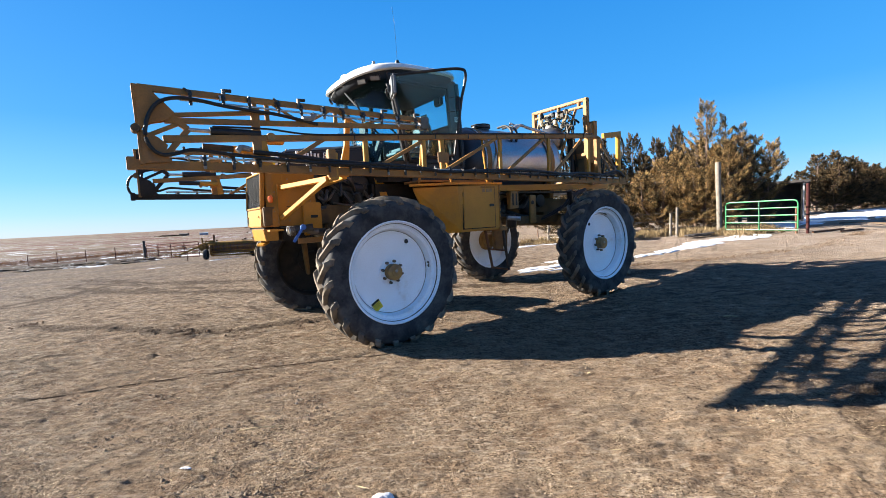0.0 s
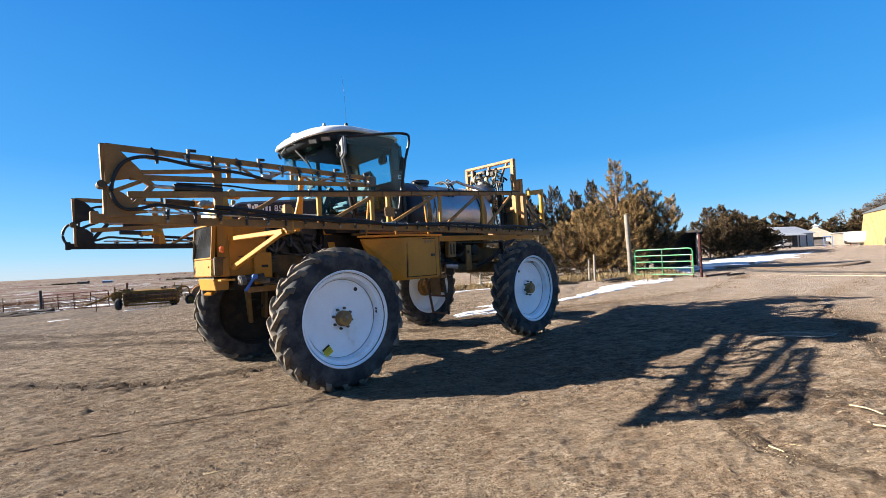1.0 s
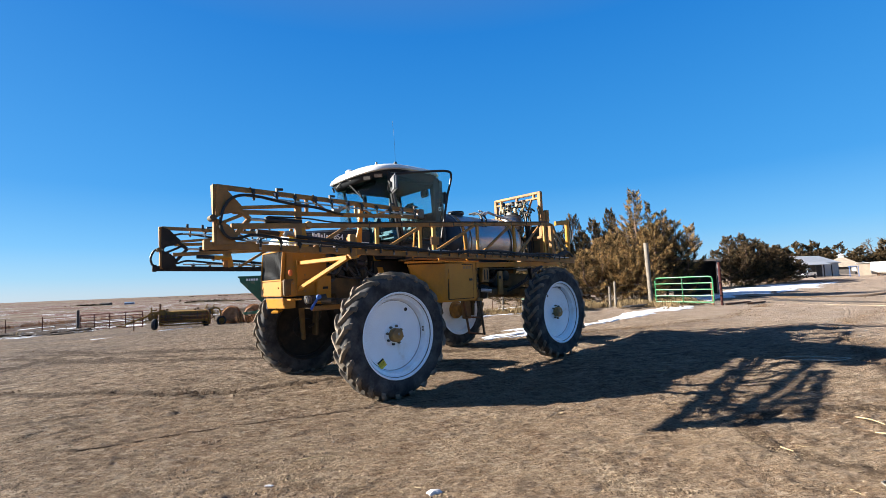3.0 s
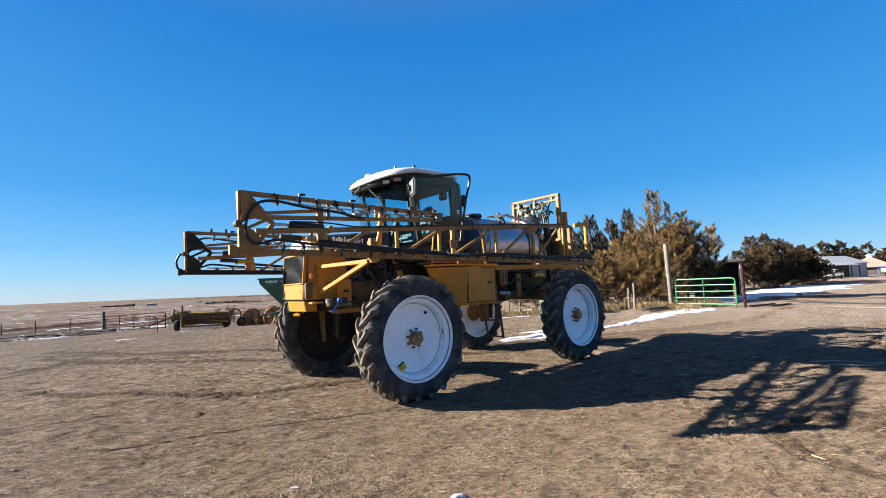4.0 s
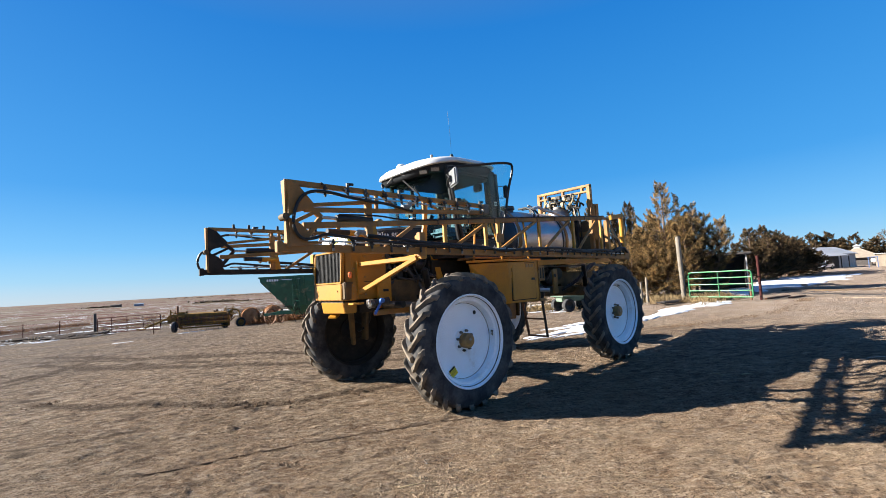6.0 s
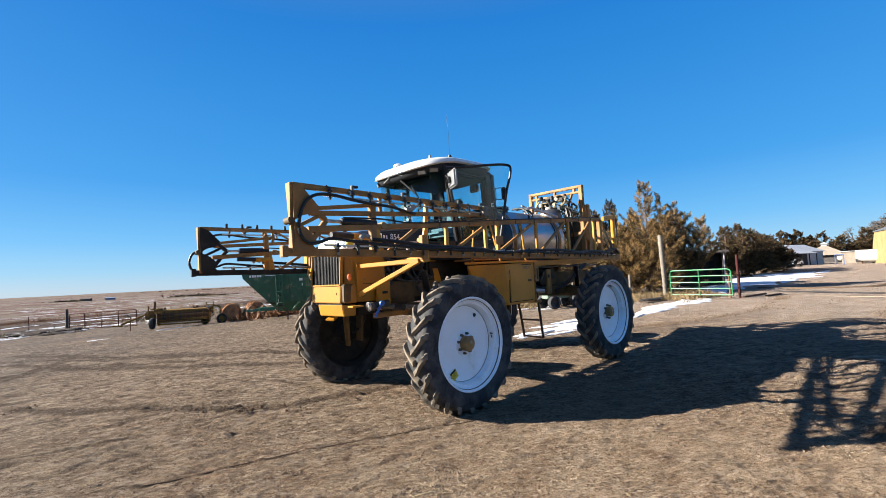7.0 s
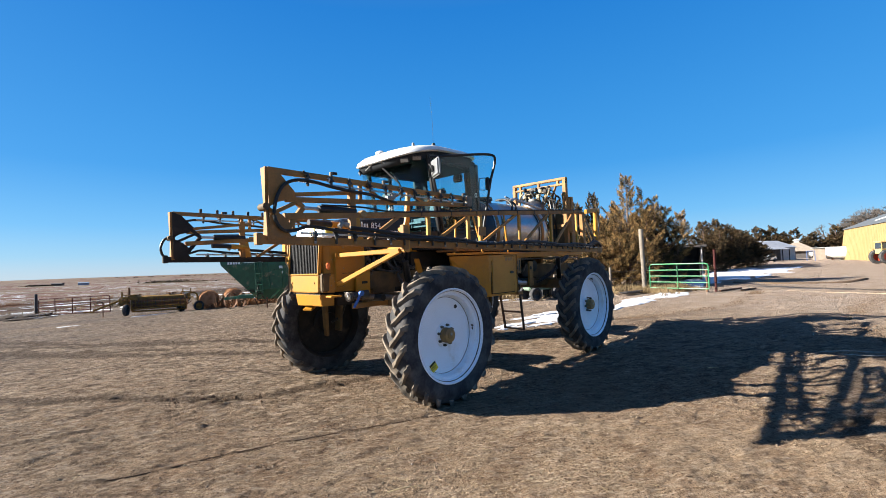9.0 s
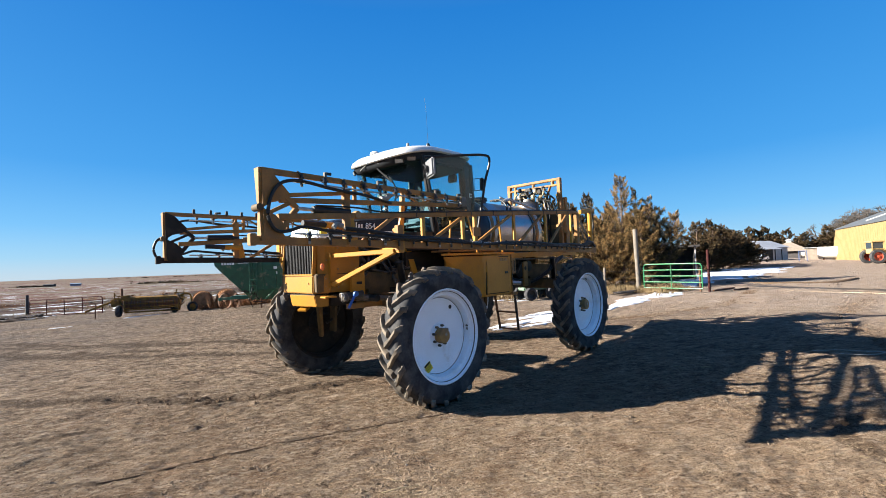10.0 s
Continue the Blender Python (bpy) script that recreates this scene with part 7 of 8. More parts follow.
# ---------------------------------------------------------------- left side of the yard
upright("gate_post", -23.16, 34.74, 1.45, 0.10, DARKWALL, "dark weathered wooden gate post", "post")
upright("gate_post", -15.9, 31.2, 1.45, 0.08, RUST, "dark steel gate post behind the rake", "post")
tube_gate("maroon_gate", (-22.9, 34.6), (-16.87, 31.0), 1.02, 0.05, 5, 3, 0.030, MAROON, "dark maroon tubular stock gate, six bars")
for x, y in ((-26.5, 36.2), (-30.5, 38.2), (-34.5, 40.0), (-39, 42)):
    upright("steel_fence_post", x, y, 1.15, 0.03, MAROON, "thin dark steel fence post", "fence post", group="pasture fence posts")
for w in (0.45, 0.75, 1.05):
    pts = [(-23.16, 34.74), (-26.5, 36.2), (-30.5, 38.2), (-34.5, 40.0), (-39, 42)]
    tagged(part("pasture_wire", tube([(x, y, gz(x, y) + w) for x, y in pts], 0.007, 4, smooth=False), MAROON), "thin pasture fence wire", "wire", "pasture wires")


CLOD = mat("dirt_clods", (0.20, 0.143, 0.092), (0.125, 0.086, 0.054), 0.95, 0, 10, 0.5, 50)


def mound(x, y, a, b, h, seed, material, label):
    bm = bmesh.new()
    bmesh.ops.create_icosphere(bm, subdivisions=5, radius=1)
    for v in bm.verts:
        p = v.co.copy()
        k = 1 + 0.35 * noise.noise(p * 1.7 + Vector((seed, 0, 0))) + 0.15 * noise.noise(p * 5 + Vector((0, seed, 0)))
        v.co = Vector((p.x * a * k, p.y * b * k, max(-0.1, p.z * h * k)))
    o = part("dirt_mound", bm, material, None, "", 60)
    o.matrix_basis = pose(x, y, gz(x, y) - 0.02)
    return tagged(o, label, "mound", "dirt mounds")


DARKSOIL = mat("dark_heap_soil", (0.052, 0.040, 0.033), (0.026, 0.020, 0.017), 0.95, 0, 4, 0.5, 30, (0.55, 0.56, 0.60), 0.20, 0.05)
for k, (x, y, a, b, h) in enumerate(((-22.6, 32.6, 2.0, 0.9, 0.42), (-25.4, 33.2, 2.6, 0.9, 0.45), (-29.2, 34.6, 3.0, 0.9, 0.42), (-21.0, 30.8, 1.4, 0.6, 0.22), (-27.0, 31.6, 2.6, 0.6, 0.22), (-33.5, 36.0, 3.2, 1.0, 0.4))):
    mound(x, y, a * 1.1, b * 1.25, h * 0.6, k, DARKSOIL, "low dark heap of soil streaked with snow")


def small_wheel(r, w, parent, m, rim_mat):
    t = part("wheel", lathe([(r * 0.62, -w / 2), (r * 0.92, -w / 2), (r, -w * 0.3), (r, w * 0.3), (r * 0.92, w / 2), (r * 0.62, w / 2)], 28, 'Y', closed=True), RUBBER, parent, "", 40)
    t.matrix_basis = m
    part("rim", lathe([(r * 0.64, -w * 0.35), (r * 0.60, -w * 0.1), (r * 0.2, 0.0), (r * 0.18, w * 0.3), (0.0, w * 0.3)], 24, 'Y'), rim_mat, t, "", 40)
    part("rim_back", lathe([(r * 0.64, w * 0.35), (r * 0.60, w * 0.05), (0.0, 0.02)], 24, 'Y'), rim_mat, t, "", 40)
    return t


# old side-delivery hay rake
rake = thing("hay_rake", pose(-12.0, 25.9, gz(-12.0, 25.9), 0, 0, 12) @ Matrix.Diagonal((0.90, 0.92, 0.98, 1)), "old faded-yellow side-delivery hay rake on four tyres", "hay rake")
# cylinder added in place of the dark inside of the reel
part("reel_filler", rod((-1.44, 0.25, 0.55), (1.24, 0.25, 0.55), 0.22, None, 14), RUST, rake, "rusty brown filler inside the open reel")
part("main_beam", beam((-1.9, 0, 0.92), (1.5, 0, 0.88), 0.12, 0.12), OLDYELLOW, rake)
part("rear_beam", beam((-1.5, 0.7, 0.70), (1.4, 0.7, 0.70), 0.10, 0.10), OLDYELLOW, rake)
for x in (-1.45, 1.25):
    part("reel_end", lathe([(0.0, -0.03), (0.42, -0.03), (0.42, 0.03), (0.0, 0.03)], 20, 'X', (x, 0.25, 0.55)), OLDYELLOW, rake, "", 30)
    part("end_arm", beam((x, 0, 0.92), (x, 0.7, 0.62), 0.08, 0.10), OLDYELLOW, rake)
for k in range(6):
    a = 2 * math.pi * k / 6 + 0.3
    y, z = 0.25 + 0.38 * math.cos(a), 0.55 + 0.38 * math.sin(a)
    bar_ = part("tooth_bar", beam((-1.45, y, z), (1.25, y, z), 0.07, 0.07), OLDYELLOW, rake)
    for j in range(20):
        x = -1.38 + 0.135 * j
        part("tooth", rod((x, y, z), (x + 0.02, y - 0.05, z - 0.20), 0.016, 0.012, 4), BARE, bar_)
rr = random.Random(17)
for k in range(19):
    x = -1.36 + 0.142 * k + rr.uniform(-0.03, 0.03)
    part("stripper", tube([(x, -0.12, 0.90), (x + rr.uniform(-0.06, 0.02), -0.26, 0.62), (x, -0.17, 0.36 + rr.uniform(-0.05, 0.08)), (x + 0.05, 0.1, 0.22)], 0.013, 5, n=4), (RUST, OLDYELLOW, DARKWALL)[k % 3], rake)
for k in range(4):
    z_ = 0.36 + 0.14 * k
    part("front_bar", beam((-1.42, -0.22 + 0.02 * k, z_ - 0.03), (1.22, -0.24 + 0.02 * k, z_ + 0.02), 0.035, 0.045), (OLDYELLOW, RUST)[k % 2], rake)
for k in range(26):
    end = -1.6 if k % 2 else 1.35
    a = Vector((end + rr.uniform(-0.35, 0.35), rr.uniform(-0.3, 0.5), rr.uniform(0.45, 1.0)))
    b = a + Vector((rr.uniform(-0.4, 0.4), rr.uniform(-0.2, 0.2), rr.uniform(-0.15, 0.30)))
    part("linkage", beam(a, b, rr.uniform(0.03, 0.06), rr.uniform(0.03, 0.07)), (OLDYELLOW, RUST, DARKWALL)[k % 3], rake)
for k in range(7):
    x = rr.uniform(-1.5, 1.4)
    part("grease_box", box((x, rr.uniform(-0.1, 0.3), 1.0 + rr.uniform(0.0, 0.08)), (rr.uniform(0.08, 0.2), 0.12, rr.uniform(0.06, 0.14)), 0.015, (0, rr.uniform(-12, 12), 0)), (OLDYELLOW, CAPWHITE, RUST)[k % 3], rake)
part("top_shield", hull([(-1.45, -0.12, 0.96), (1.3, -0.12, 0.94), (-1.45, 0.12, 1.02), (1.3, 0.12, 1.0), (-1.45, -0.13, 0.80), (1.3, -0.13, 0.80), (-1.45, -0.10, 0.80), (1.3, -0.10, 0.80)], 0.01), OLDYELLOW, rake)
part("tongue", beam((-1.9, 0, 0.85), (-3.2, -0.4, 0.36), 0.10, 0.10), OLDYELLOW, rake)
part("tongue_plate", box((-3.35, -0.45, 0.31), (0.5, 0.16, 0.05), 0.01, (0, 8, 16)), OLDYELLOW, rake)
part("jack_stand", beam((-2.75, -0.3, 0.75), (-2.75, -0.3, 0.0), 0.05, 0.05), RUST, rake)
part("jack_crank", tube([(-2.75, -0.3, 0.75), (-2.95, -0.35, 0.85), (-3.0, -0.35, 0.72)], 0.02, 6), BLACK, rake)
part("gear_box", box((-1.85, 0.05, 0.72), (0.45, 0.40, 0.42), 0.05), OLDYELLOW, rake)
part("lift_mast", beam((-1.95, 0.1, 0.8), (-1.95, 0.1, 1.25), 0.07, 0.07), OLDYELLOW, rake)
part("lift_link", beam((-1.95, 0.1, 1.1), (-1.2, 0.1, 0.95), 0.05, 0.05), OLDYELLOW, rake)
part("spring_box", box((-1.35, 0.05, 1.02), (0.35, 0.14, 0.14), 0.02), OLDYELLOW, rake)
part("caster_arm", tube([(1.25, 0, 0.90), (1.55, 0.0, 1.05), (1.85, 0.05, 0.95), (1.95, 0.1, 0.35)], 0.05, 8), OLDYELLOW, rake)
for x in (1.05, 1.45):
    part("lever", beam((x, 0.1, 0.85), (x + 0.08, 0.1, 1.30), 0.04, 0.05), OLDYELLOW, rake)
part("lever_frame", beam((1.0, 0.1, 1.12), (1.6, 0.1, 1.10), 0.05, 0.05), OLDYELLOW, rake)
small_wheel(0.30, 0.20, rake, pose(-1.66, -0.35, 0.30, 0, 0, 85), BLACK)
small_wheel(0.28, 0.16, rake, pose(0.98, 0.45, 0.28, 0, 0, 55), RUST)
small_wheel(0.29, 0.18, rake, pose(1.95, 0.1, 0.29, 0, 0, 20), OLDYELLOW)
# rusty spoked wheels and shaft in the weeds
for k, (x, y, r) in enumerate(((-8.2, 24.6, 0.42), (-7.7, 24.8, 0.38))):
    t = thing("spoked_wheel", pose(x, y, gz(x, y) + r, 0, 0, 60 + 20 * k), "rusty spoked iron implement wheel among weeds", "wheel", "spoked wheels")
    part("wheel_rim", lathe([(r, -0.05), (r, 0.05), (r - 0.03, 0.05), (r - 0.03, -0.05)], 28, 'Y', closed=True), RUST, t, "", 40)
    part("wheel_boss", rod((0, -0.08, 0), (0, 0.08, 0), 0.06), RUST, t)
    for j in range(8):
        a = 2 * math.pi * j / 8
        part("spoke", rod((0, 0, 0), ((r - 0.02) * math.cos(a), 0, (r - 0.02) * math.sin(a)), 0.012, None, 5), RUST, t)

# grain cart
cart = thing("grain_cart", pose(-5.75, 23.6, gz(-5.75, 23.6) - 0.12, 0, 0, -8), "dark green grain cart with ladder and unloading auger", "grain cart")
part("hopper", hull([(-2.35, -1.1, 2.45), (2.35, -1.1, 2.45), (-2.35, 1.1, 2.45), (2.35, 1.1, 2.45), (-2.30, -1.1, 2.20), (2.30, -1.1, 2.20), (-2.30, 1.1, 2.20), (2.30, 1.1, 2.20),
                     (-1.15, -0.90, 1.00), (1.5, -0.90, 1.00), (-1.15, 0.90, 1.00), (1.5, 0.90, 1.00), (-0.75, -0.6, 0.50), (1.2, -0.6, 0.50), (-0.75, 0.6, 0.50), (1.2, 0.6, 0.50)], 0.02), GREEN, cart, "sloped dark green hopper")
part("top_rim", beam((-2.38, -1.12, 2.45), (2.38, -1.12, 2.45), 0.07, 0.08), GREEN, cart)
for x in (-0.55, -0.10, 0.9, 1.6):
    part("side_rib", beam((x, -1.13, 2.42), (x * 0.8 + 0.05, -0.88, 1.0), 0.06, 0.07), GREEN, cart)
for k in range(5):
    part("brand_bar", box((-1.92 + 0.125 * k, -1.116, 2.30), (0.09, 0.012, 0.11), 0.002), LABEL_W, cart, "white brand lettering shape")
part("brand_stripe", box((-0.75, -1.108, 2.31), (0.9, 0.008, 0.03), 0), LABEL_W, cart)
for x, z in ((0.55, 2.05), (0.55, 1.80), (0.95, 2.30)):
    part("safety_sticker", box((x, -1.10 + (2.2 - z) * 0.18 if z < 2.2 else -1.108, z), (0.16, 0.02, 0.13), 0.003, (10, 0, 0)), LABEL_W, cart)
part("ladder", beam((-0.65, -1.16, 2.40), (-0.65, -1.10, 0.80), 0.035, 0.035), GREEN, cart)
part("ladder_rail", beam((-0.32, -1.16, 2.40), (-0.32, -1.10, 0.80), 0.035, 0.035), GREEN, cart)
for k in range(6):
    part("ladder_rung", rod((-0.65, -1.15, 0.95 + 0.27 * k), (-0.32, -1.15, 0.95 + 0.27 * k), 0.016), GREEN, cart)
part("auger", rod((1.75, -1.2, 0.5), (1.25, -1.3, 2.6), 0.17), GREEN, cart, "folded unloading auger tube")
part("chassis", beam((-1.9, 0, 0.62), (1.6, 0, 0.62), 0.25, 0.18), GREEN, cart)
part("drawbar", beam((-1.5, 0, 0.62), (-2.6, 0, 0.55), 0.14, 0.14), GREEN, cart)
part("jack_lever", beam((0.05, -1.05, 0.55), (0.45, -1.05, 0.95), 0.04, 0.06), GATEGREEN, cart)
part("stand", beam((-0.2, -0.9, 0.6), (-0.2, -0.9, 0.02), 0.06, 0.06), RUST, cart)
part("service_panel", box((0.30, -1.00, 1.50), (0.55, 0.06, 0.9), 0.02, (8, 0, 0)), GREEN, cart)
rr = random.Random(3)
for k in range(8):
    a = Vector((rr.uniform(-1.0, -0.2), -1.0, rr.uniform(0.6, 1.3)))
    part("hydraulic_hose", tube([a, a + Vector((rr.uniform(-0.3, 0.1), -0.08, rr.uniform(-0.3, 0.2))), a + Vector((rr.uniform(-0.4, 0.4), 0, -rr.uniform(0.1, 0.5)))], 0.018, 5, n=5), HOSE, cart)
for s in (1, -1):
    small_wheel(0.66, 0.5, cart, pose(1.5, 0.75 * s, 0.76), GREEN)

# small quad bike far behind the sprayer
atv = thing("quad_bike", pose(6.0, 17.7, gz(6.0, 17.7), 0, 0, 12), "old pale-green quad bike parked by the fence", "quad bike")
part("body", hull([(-0.75, -0.25, 0.42), (0.75, -0.25, 0.42), (-0.75, 0.25, 0.42), (0.75, 0.25, 0.42), (-0.70, -0.3, 0.62), (0.65, -0.3, 0.66), (-0.70, 0.3, 0.62), (0.65, 0.3, 0.66)], 0.04), ATVGREEN, atv)
for x in (-0.55, 0.55):
    part("fender", box((x, 0, 0.62), (0.60, 0.95, 0.05), 0.02, (0, 4, 0)), ATVGREEN, atv, "pale green fender")
    for s in (1, -1):
        small_wheel(0.27, 0.22, atv, pose(x, 0.42 * s, 0.27), BLACK)
part("saddle", box((-0.15, 0, 0.72), (0.65, 0.28, 0.12), 0.05), BLACK, atv)
part("handlebar", tube([(0.32, -0.36, 0.92), (0.40, -0.1, 0.86), (0.40, 0.1, 0.86), (0.32, 0.36, 0.92)], 0.018, 6), BLACK, atv)
part("rack", box((0.65, 0, 0.72), (0.40, 0.60, 0.03), 0.005), BARE, atv)
upright("thin_marker_post", 4.4, 20.6, 1.25, 0.025, RUST, "thin rusty marker rod stuck in the ground", "post", 0.02)
o = part("flat_board", box((0, 0, 0.03), (0.45, 0.3, 0.05), 0.01), DARKWALL)
o.matrix_basis = pose(3.75, 19.2, gz(3.75, 19.2), 0, 0, 20)
tagged(o, "dark flat board lying on the ground", "board")

# ---------------------------------------------------------------- buildings and vehicles up the lane
def gable(name, m, lx, ly, wall_h, ridge_h, wall_m, roof_m, label, over=0.35):
    """A gabled shed; x along the ridge, origin at the middle of its floor."""
    t = thing(name, m, label, "shed")
    th = 0.12
    for s in (1, -1):
        part("side_wall", box((0, s * (ly / 2 - th / 2), wall_h / 2), (lx, th, wall_h)), wall_m, t)
        part("gable_wall", prism([(-ly / 2 + th, 0), (ly / 2 - th, 0), (ly / 2 - th, wall_h), (0, ridge_h - 0.05), (-ly / 2 + th, wall_h)], 0, s * lx / 2 - th / 2, s * lx / 2 + th / 2), wall_m, t)
        a, b = Vector((0, s * (ly / 2 + over), wall_h - over * (ridge_h - wall_h) / (ly / 2))), Vector((0, 0, ridge_h))
        part("roof", hull([(x, p.y, p.z + dz) for x in (-lx / 2 - over, lx / 2 + over) for p in (a, b) for dz in (0.0, 0.10)]), roof_m, t)
    return t


# open-fronted shed with white roof: ridge runs away up the lane
sh_a, sh_b = Vector((69.1, 67.7, 0)), Vector((81.5, 71.6, 0))
ang = math.degrees(math.atan2(sh_b.y - sh_a.y, sh_b.x - sh_a.x))
mid = (sh_a + sh_b) / 2 + Vector((-math.sin(radians(ang)), math.cos(radians(ang)), 0)) * 3.0
shed = gable("machine_shed", pose(mid.x, mid.y, gz(mid.x, mid.y), 0, 0, ang), 13.0, 6.0, 2.5, 3.75, SIDING, ROOFSHEET, "grey metal shed with pale roof and open front")
# dark sheet on the closed wall, painting the shade of an open front
part("front_opening_sheet", box((-2.6, -3.03, 1.05), (7.2, 0.04, 2.1), 0), DARKWALL, shed, "dark sheet standing in for the shaded shed opening")
part("lean_roof", hull([(-6.8, -3.0, 2.55), (1.2, -3.0, 2.55), (-6.8, -4.6, 2.05), (1.2, -4.6, 2.05), (-6.8, -3.0, 2.63), (1.2, -3.0, 2.63), (-6.8, -4.6, 2.13), (1.2, -4.6, 2.13)]), ROOFSHEET, shed)
for x in (-6.6, -4.0, -1.4, 1.0):
    part("lean_post", box((x, -4.5, 1.02), (0.12, 0.12, 2.04)), DARKWALL, shed)
for x in (6.60,):
    part("end_door", box((x, -0.6, 1.1), (0.06, 1.9, 2.2), 0.01), SIDING, shed)
    for y in (-1.6, 0.4):
        part("door_trim", box((x + 0.02, y, 1.1), (0.08, 0.12, 2.3)), BLUETRIM, shed)
    part("door_trim", box((x + 0.02, -0.6, 2.28), (0.08, 2.1, 0.12)), BLUETRIM, shed)
for y in (-2.95, 2.95):
    part("corner_trim", box((6.57, y, 1.25), (0.10, 0.14, 2.5)), BLUETRIM, shed)
# hipped tan roof with cupola behind
hip = thing("round_roof_shed", pose(98.0, 85.4, gz(98, 85), 0, 0, 40) @ Matrix.Diagonal((0.8, 0.8, 0.74, 1)), "low open shed with tan hipped roof and white cupola", "shed")
part("roof", hull([(-6.5, -5, 2.2), (6.5, -5, 2.2), (-6.5, 5, 2.2), (6.5, 5, 2.2), (-0.8, -0.6, 5.0), (0.8, -0.6, 5.0), (-0.8, 0.6, 5.0), (0.8, 0.6, 5.0)]), BROWNROOF, hip)
part("cupola", box((0, 0, 5.25), (1.2, 1.2, 0.7), 0.03), ROOFSHEET, hip, "white cupola")
part("cupola_roof", hull([(-0.9, -0.9, 5.6), (0.9, -0.9, 5.6), (-0.9, 0.9, 5.6), (0.9, 0.9, 5.6), (0, 0, 6.2), (0.1, 0, 6.2)]), ROOFSHEET, hip)
part("inner_wall", box((0, 0.8, 1.1), (11, 6.8, 2.2)), DARKWALL, hip)
for x in (-6, -2, 2, 6):
    part("post", box((x, -4.7, 1.1), (0.2, 0.2, 2.2)), WOOD, hip)
# big cream-yellow barn with leaning walls
BA, BB = Vector((74.5, 58.0, 0)), Vector((47.0, 27.1, 0))
bd_ = (BB - BA).normalized()
bn_ = Vector((-bd_.y, bd_.x, 0))
barn_l, barn_d = (BB - BA).length, 15.0
ang = math.degrees(math.atan2(bd_.y, bd_.x))
bo = (BA + BB) / 2 + bn_ * barn_d / 2
barn = thing("yellow_barn", pose(bo.x, bo.y, gz(bo.x, bo.y), 0, 0, ang), "large cream-yellow metal barn with grey roof and leaning walls", "barn")
hl, hd, lean = barn_l / 2, barn_d / 2, 0.75
part("wall", hull([(-hl, -hd, 0), (hl, -hd, 0), (-hl, hd, 0), (hl, hd, 0), (-hl + lean, -hd + 0.5, 4.75), (hl - lean, -hd + 0.5, 4.75), (-hl + lean, hd - 0.5, 4.75), (hl - lean, hd - 0.5, 4.75)]), BARNYELLOW, barn)
for s in (1, -1):
    part("roof", hull([(x, y, z + dz) for x in (-hl + lean - 0.1, hl - lean + 0.1) for y, z in ((s * (hd - 0.35), 4.72), (0, 7.6)) for dz in (0.0, 0.12)]), BARNROOF, barn)
    part("gable_end", prism([(-hd + 0.55, 4.7), (hd - 0.55, 4.7), (0, 7.5)], 0, s * (hl - lean) - 0.06, s * (hl - lean) + 0.06), BARNYELLOW, barn)
n_rib = 60
for k in range(n_rib):
    x = -hl + lean + 0.3 + (2 * hl - 2 * lean - 0.6) * k / (n_rib - 1)
    part("siding_rib", beam((x, -hd - 0.005, 0.05), (x, -hd + 0.49, 4.7), 0.05, 0.03, 0, (0, 1, 0)), BARNYELLOW, barn)
for k in range(2):
    x = -hl + 12 + k * 14
    part("roof_panel", hull([(x + dx, y, z + dz) for dx in (0, 0.9) for y, z in ((-hd + 1.5, 5.30), (-1.0, 7.22)) for dz in (0.02, 0.16)]), ROOFSHEET, barn)
# white fuel tank and blue stand
ft = thing("fuel_tank", pose(72.9, 56.6, gz(72, 57), 0, 0, 308) @ Matrix.Diagonal((0.85, 1, 1, 1)), "white horizontal cylindrical fuel tank on a stand", "tank")
part("shell", lathe([(0.0, -2.25), (0.75, -2.2), (0.95, -2.05), (0.95, 2.05), (0.75, 2.2), (0.0, 2.25)], 32, 'X', (0, 0, 1.15)), TANKWHITE, ft, "", 40)
part("dark_end", lathe([(0.0, 2.26), (0.74, 2.21), (0.90, 2.12)], 32, 'X', (0, 0, 1.15)), DARKWALL, ft, "", 40)
for x in (-1.3, 1.3):
    part("saddle", box((x, 0, 0.2), (0.3, 1.5, 0.4), 0.02), RUST, ft)
st = thing("tank_stand", pose(69.0, 58.2, gz(69, 58), 0, 0, 40), "blue steel pipe stand holding a pale tote", "stand")
for x in (-0.55, 0.55):
    for y in (-0.5, 0.5):
        part("leg", box((x, y, 0.75), (0.10, 0.10, 1.5)), BLUETRIM, st)
part("top", box((0, 0, 1.55), (1.3, 1.2, 0.10)), BLUETRIM, st)
part("tote", box((0, 0, 1.15), (0.8, 0.7, 0.7), 0.08), TANKWHITE, st)
bl = thing("low_shed", pose(78.5, 64.0, gz(78, 64), 0, 0, 42), "low pale block shed beside the barn", "shed")
part("wall", box((0, 0, 1.0), (4.2, 2.5, 2.0), 0.02), BROWNROOF, bl)
part("roof", box((0, 0, 2.05), (4.6, 3.0, 0.12), 0.02), SIDING, bl)

# white pickup
car = thing("pickup_truck", pose(64.4, 61.8, gz(55.6, 52), 0, 0, 205) @ Matrix.Diagonal((0.86, 0.86, 0.86, 1)), "white pickup truck parked in front of the shed", "truck")
part("body", hull([(-2.6, -0.9, 0.45), (2.6, -0.9, 0.45), (-2.6, 0.9, 0.45), (2.6, 0.9, 0.45), (-2.6, -0.92, 1.0), (2.5, -0.88, 0.95), (-2.6, 0.92, 1.0), (2.5, 0.88, 0.95), (1.1, -0.9, 1.08), (1.1, 0.9, 1.08)], 0.06), CARWHITE, car)
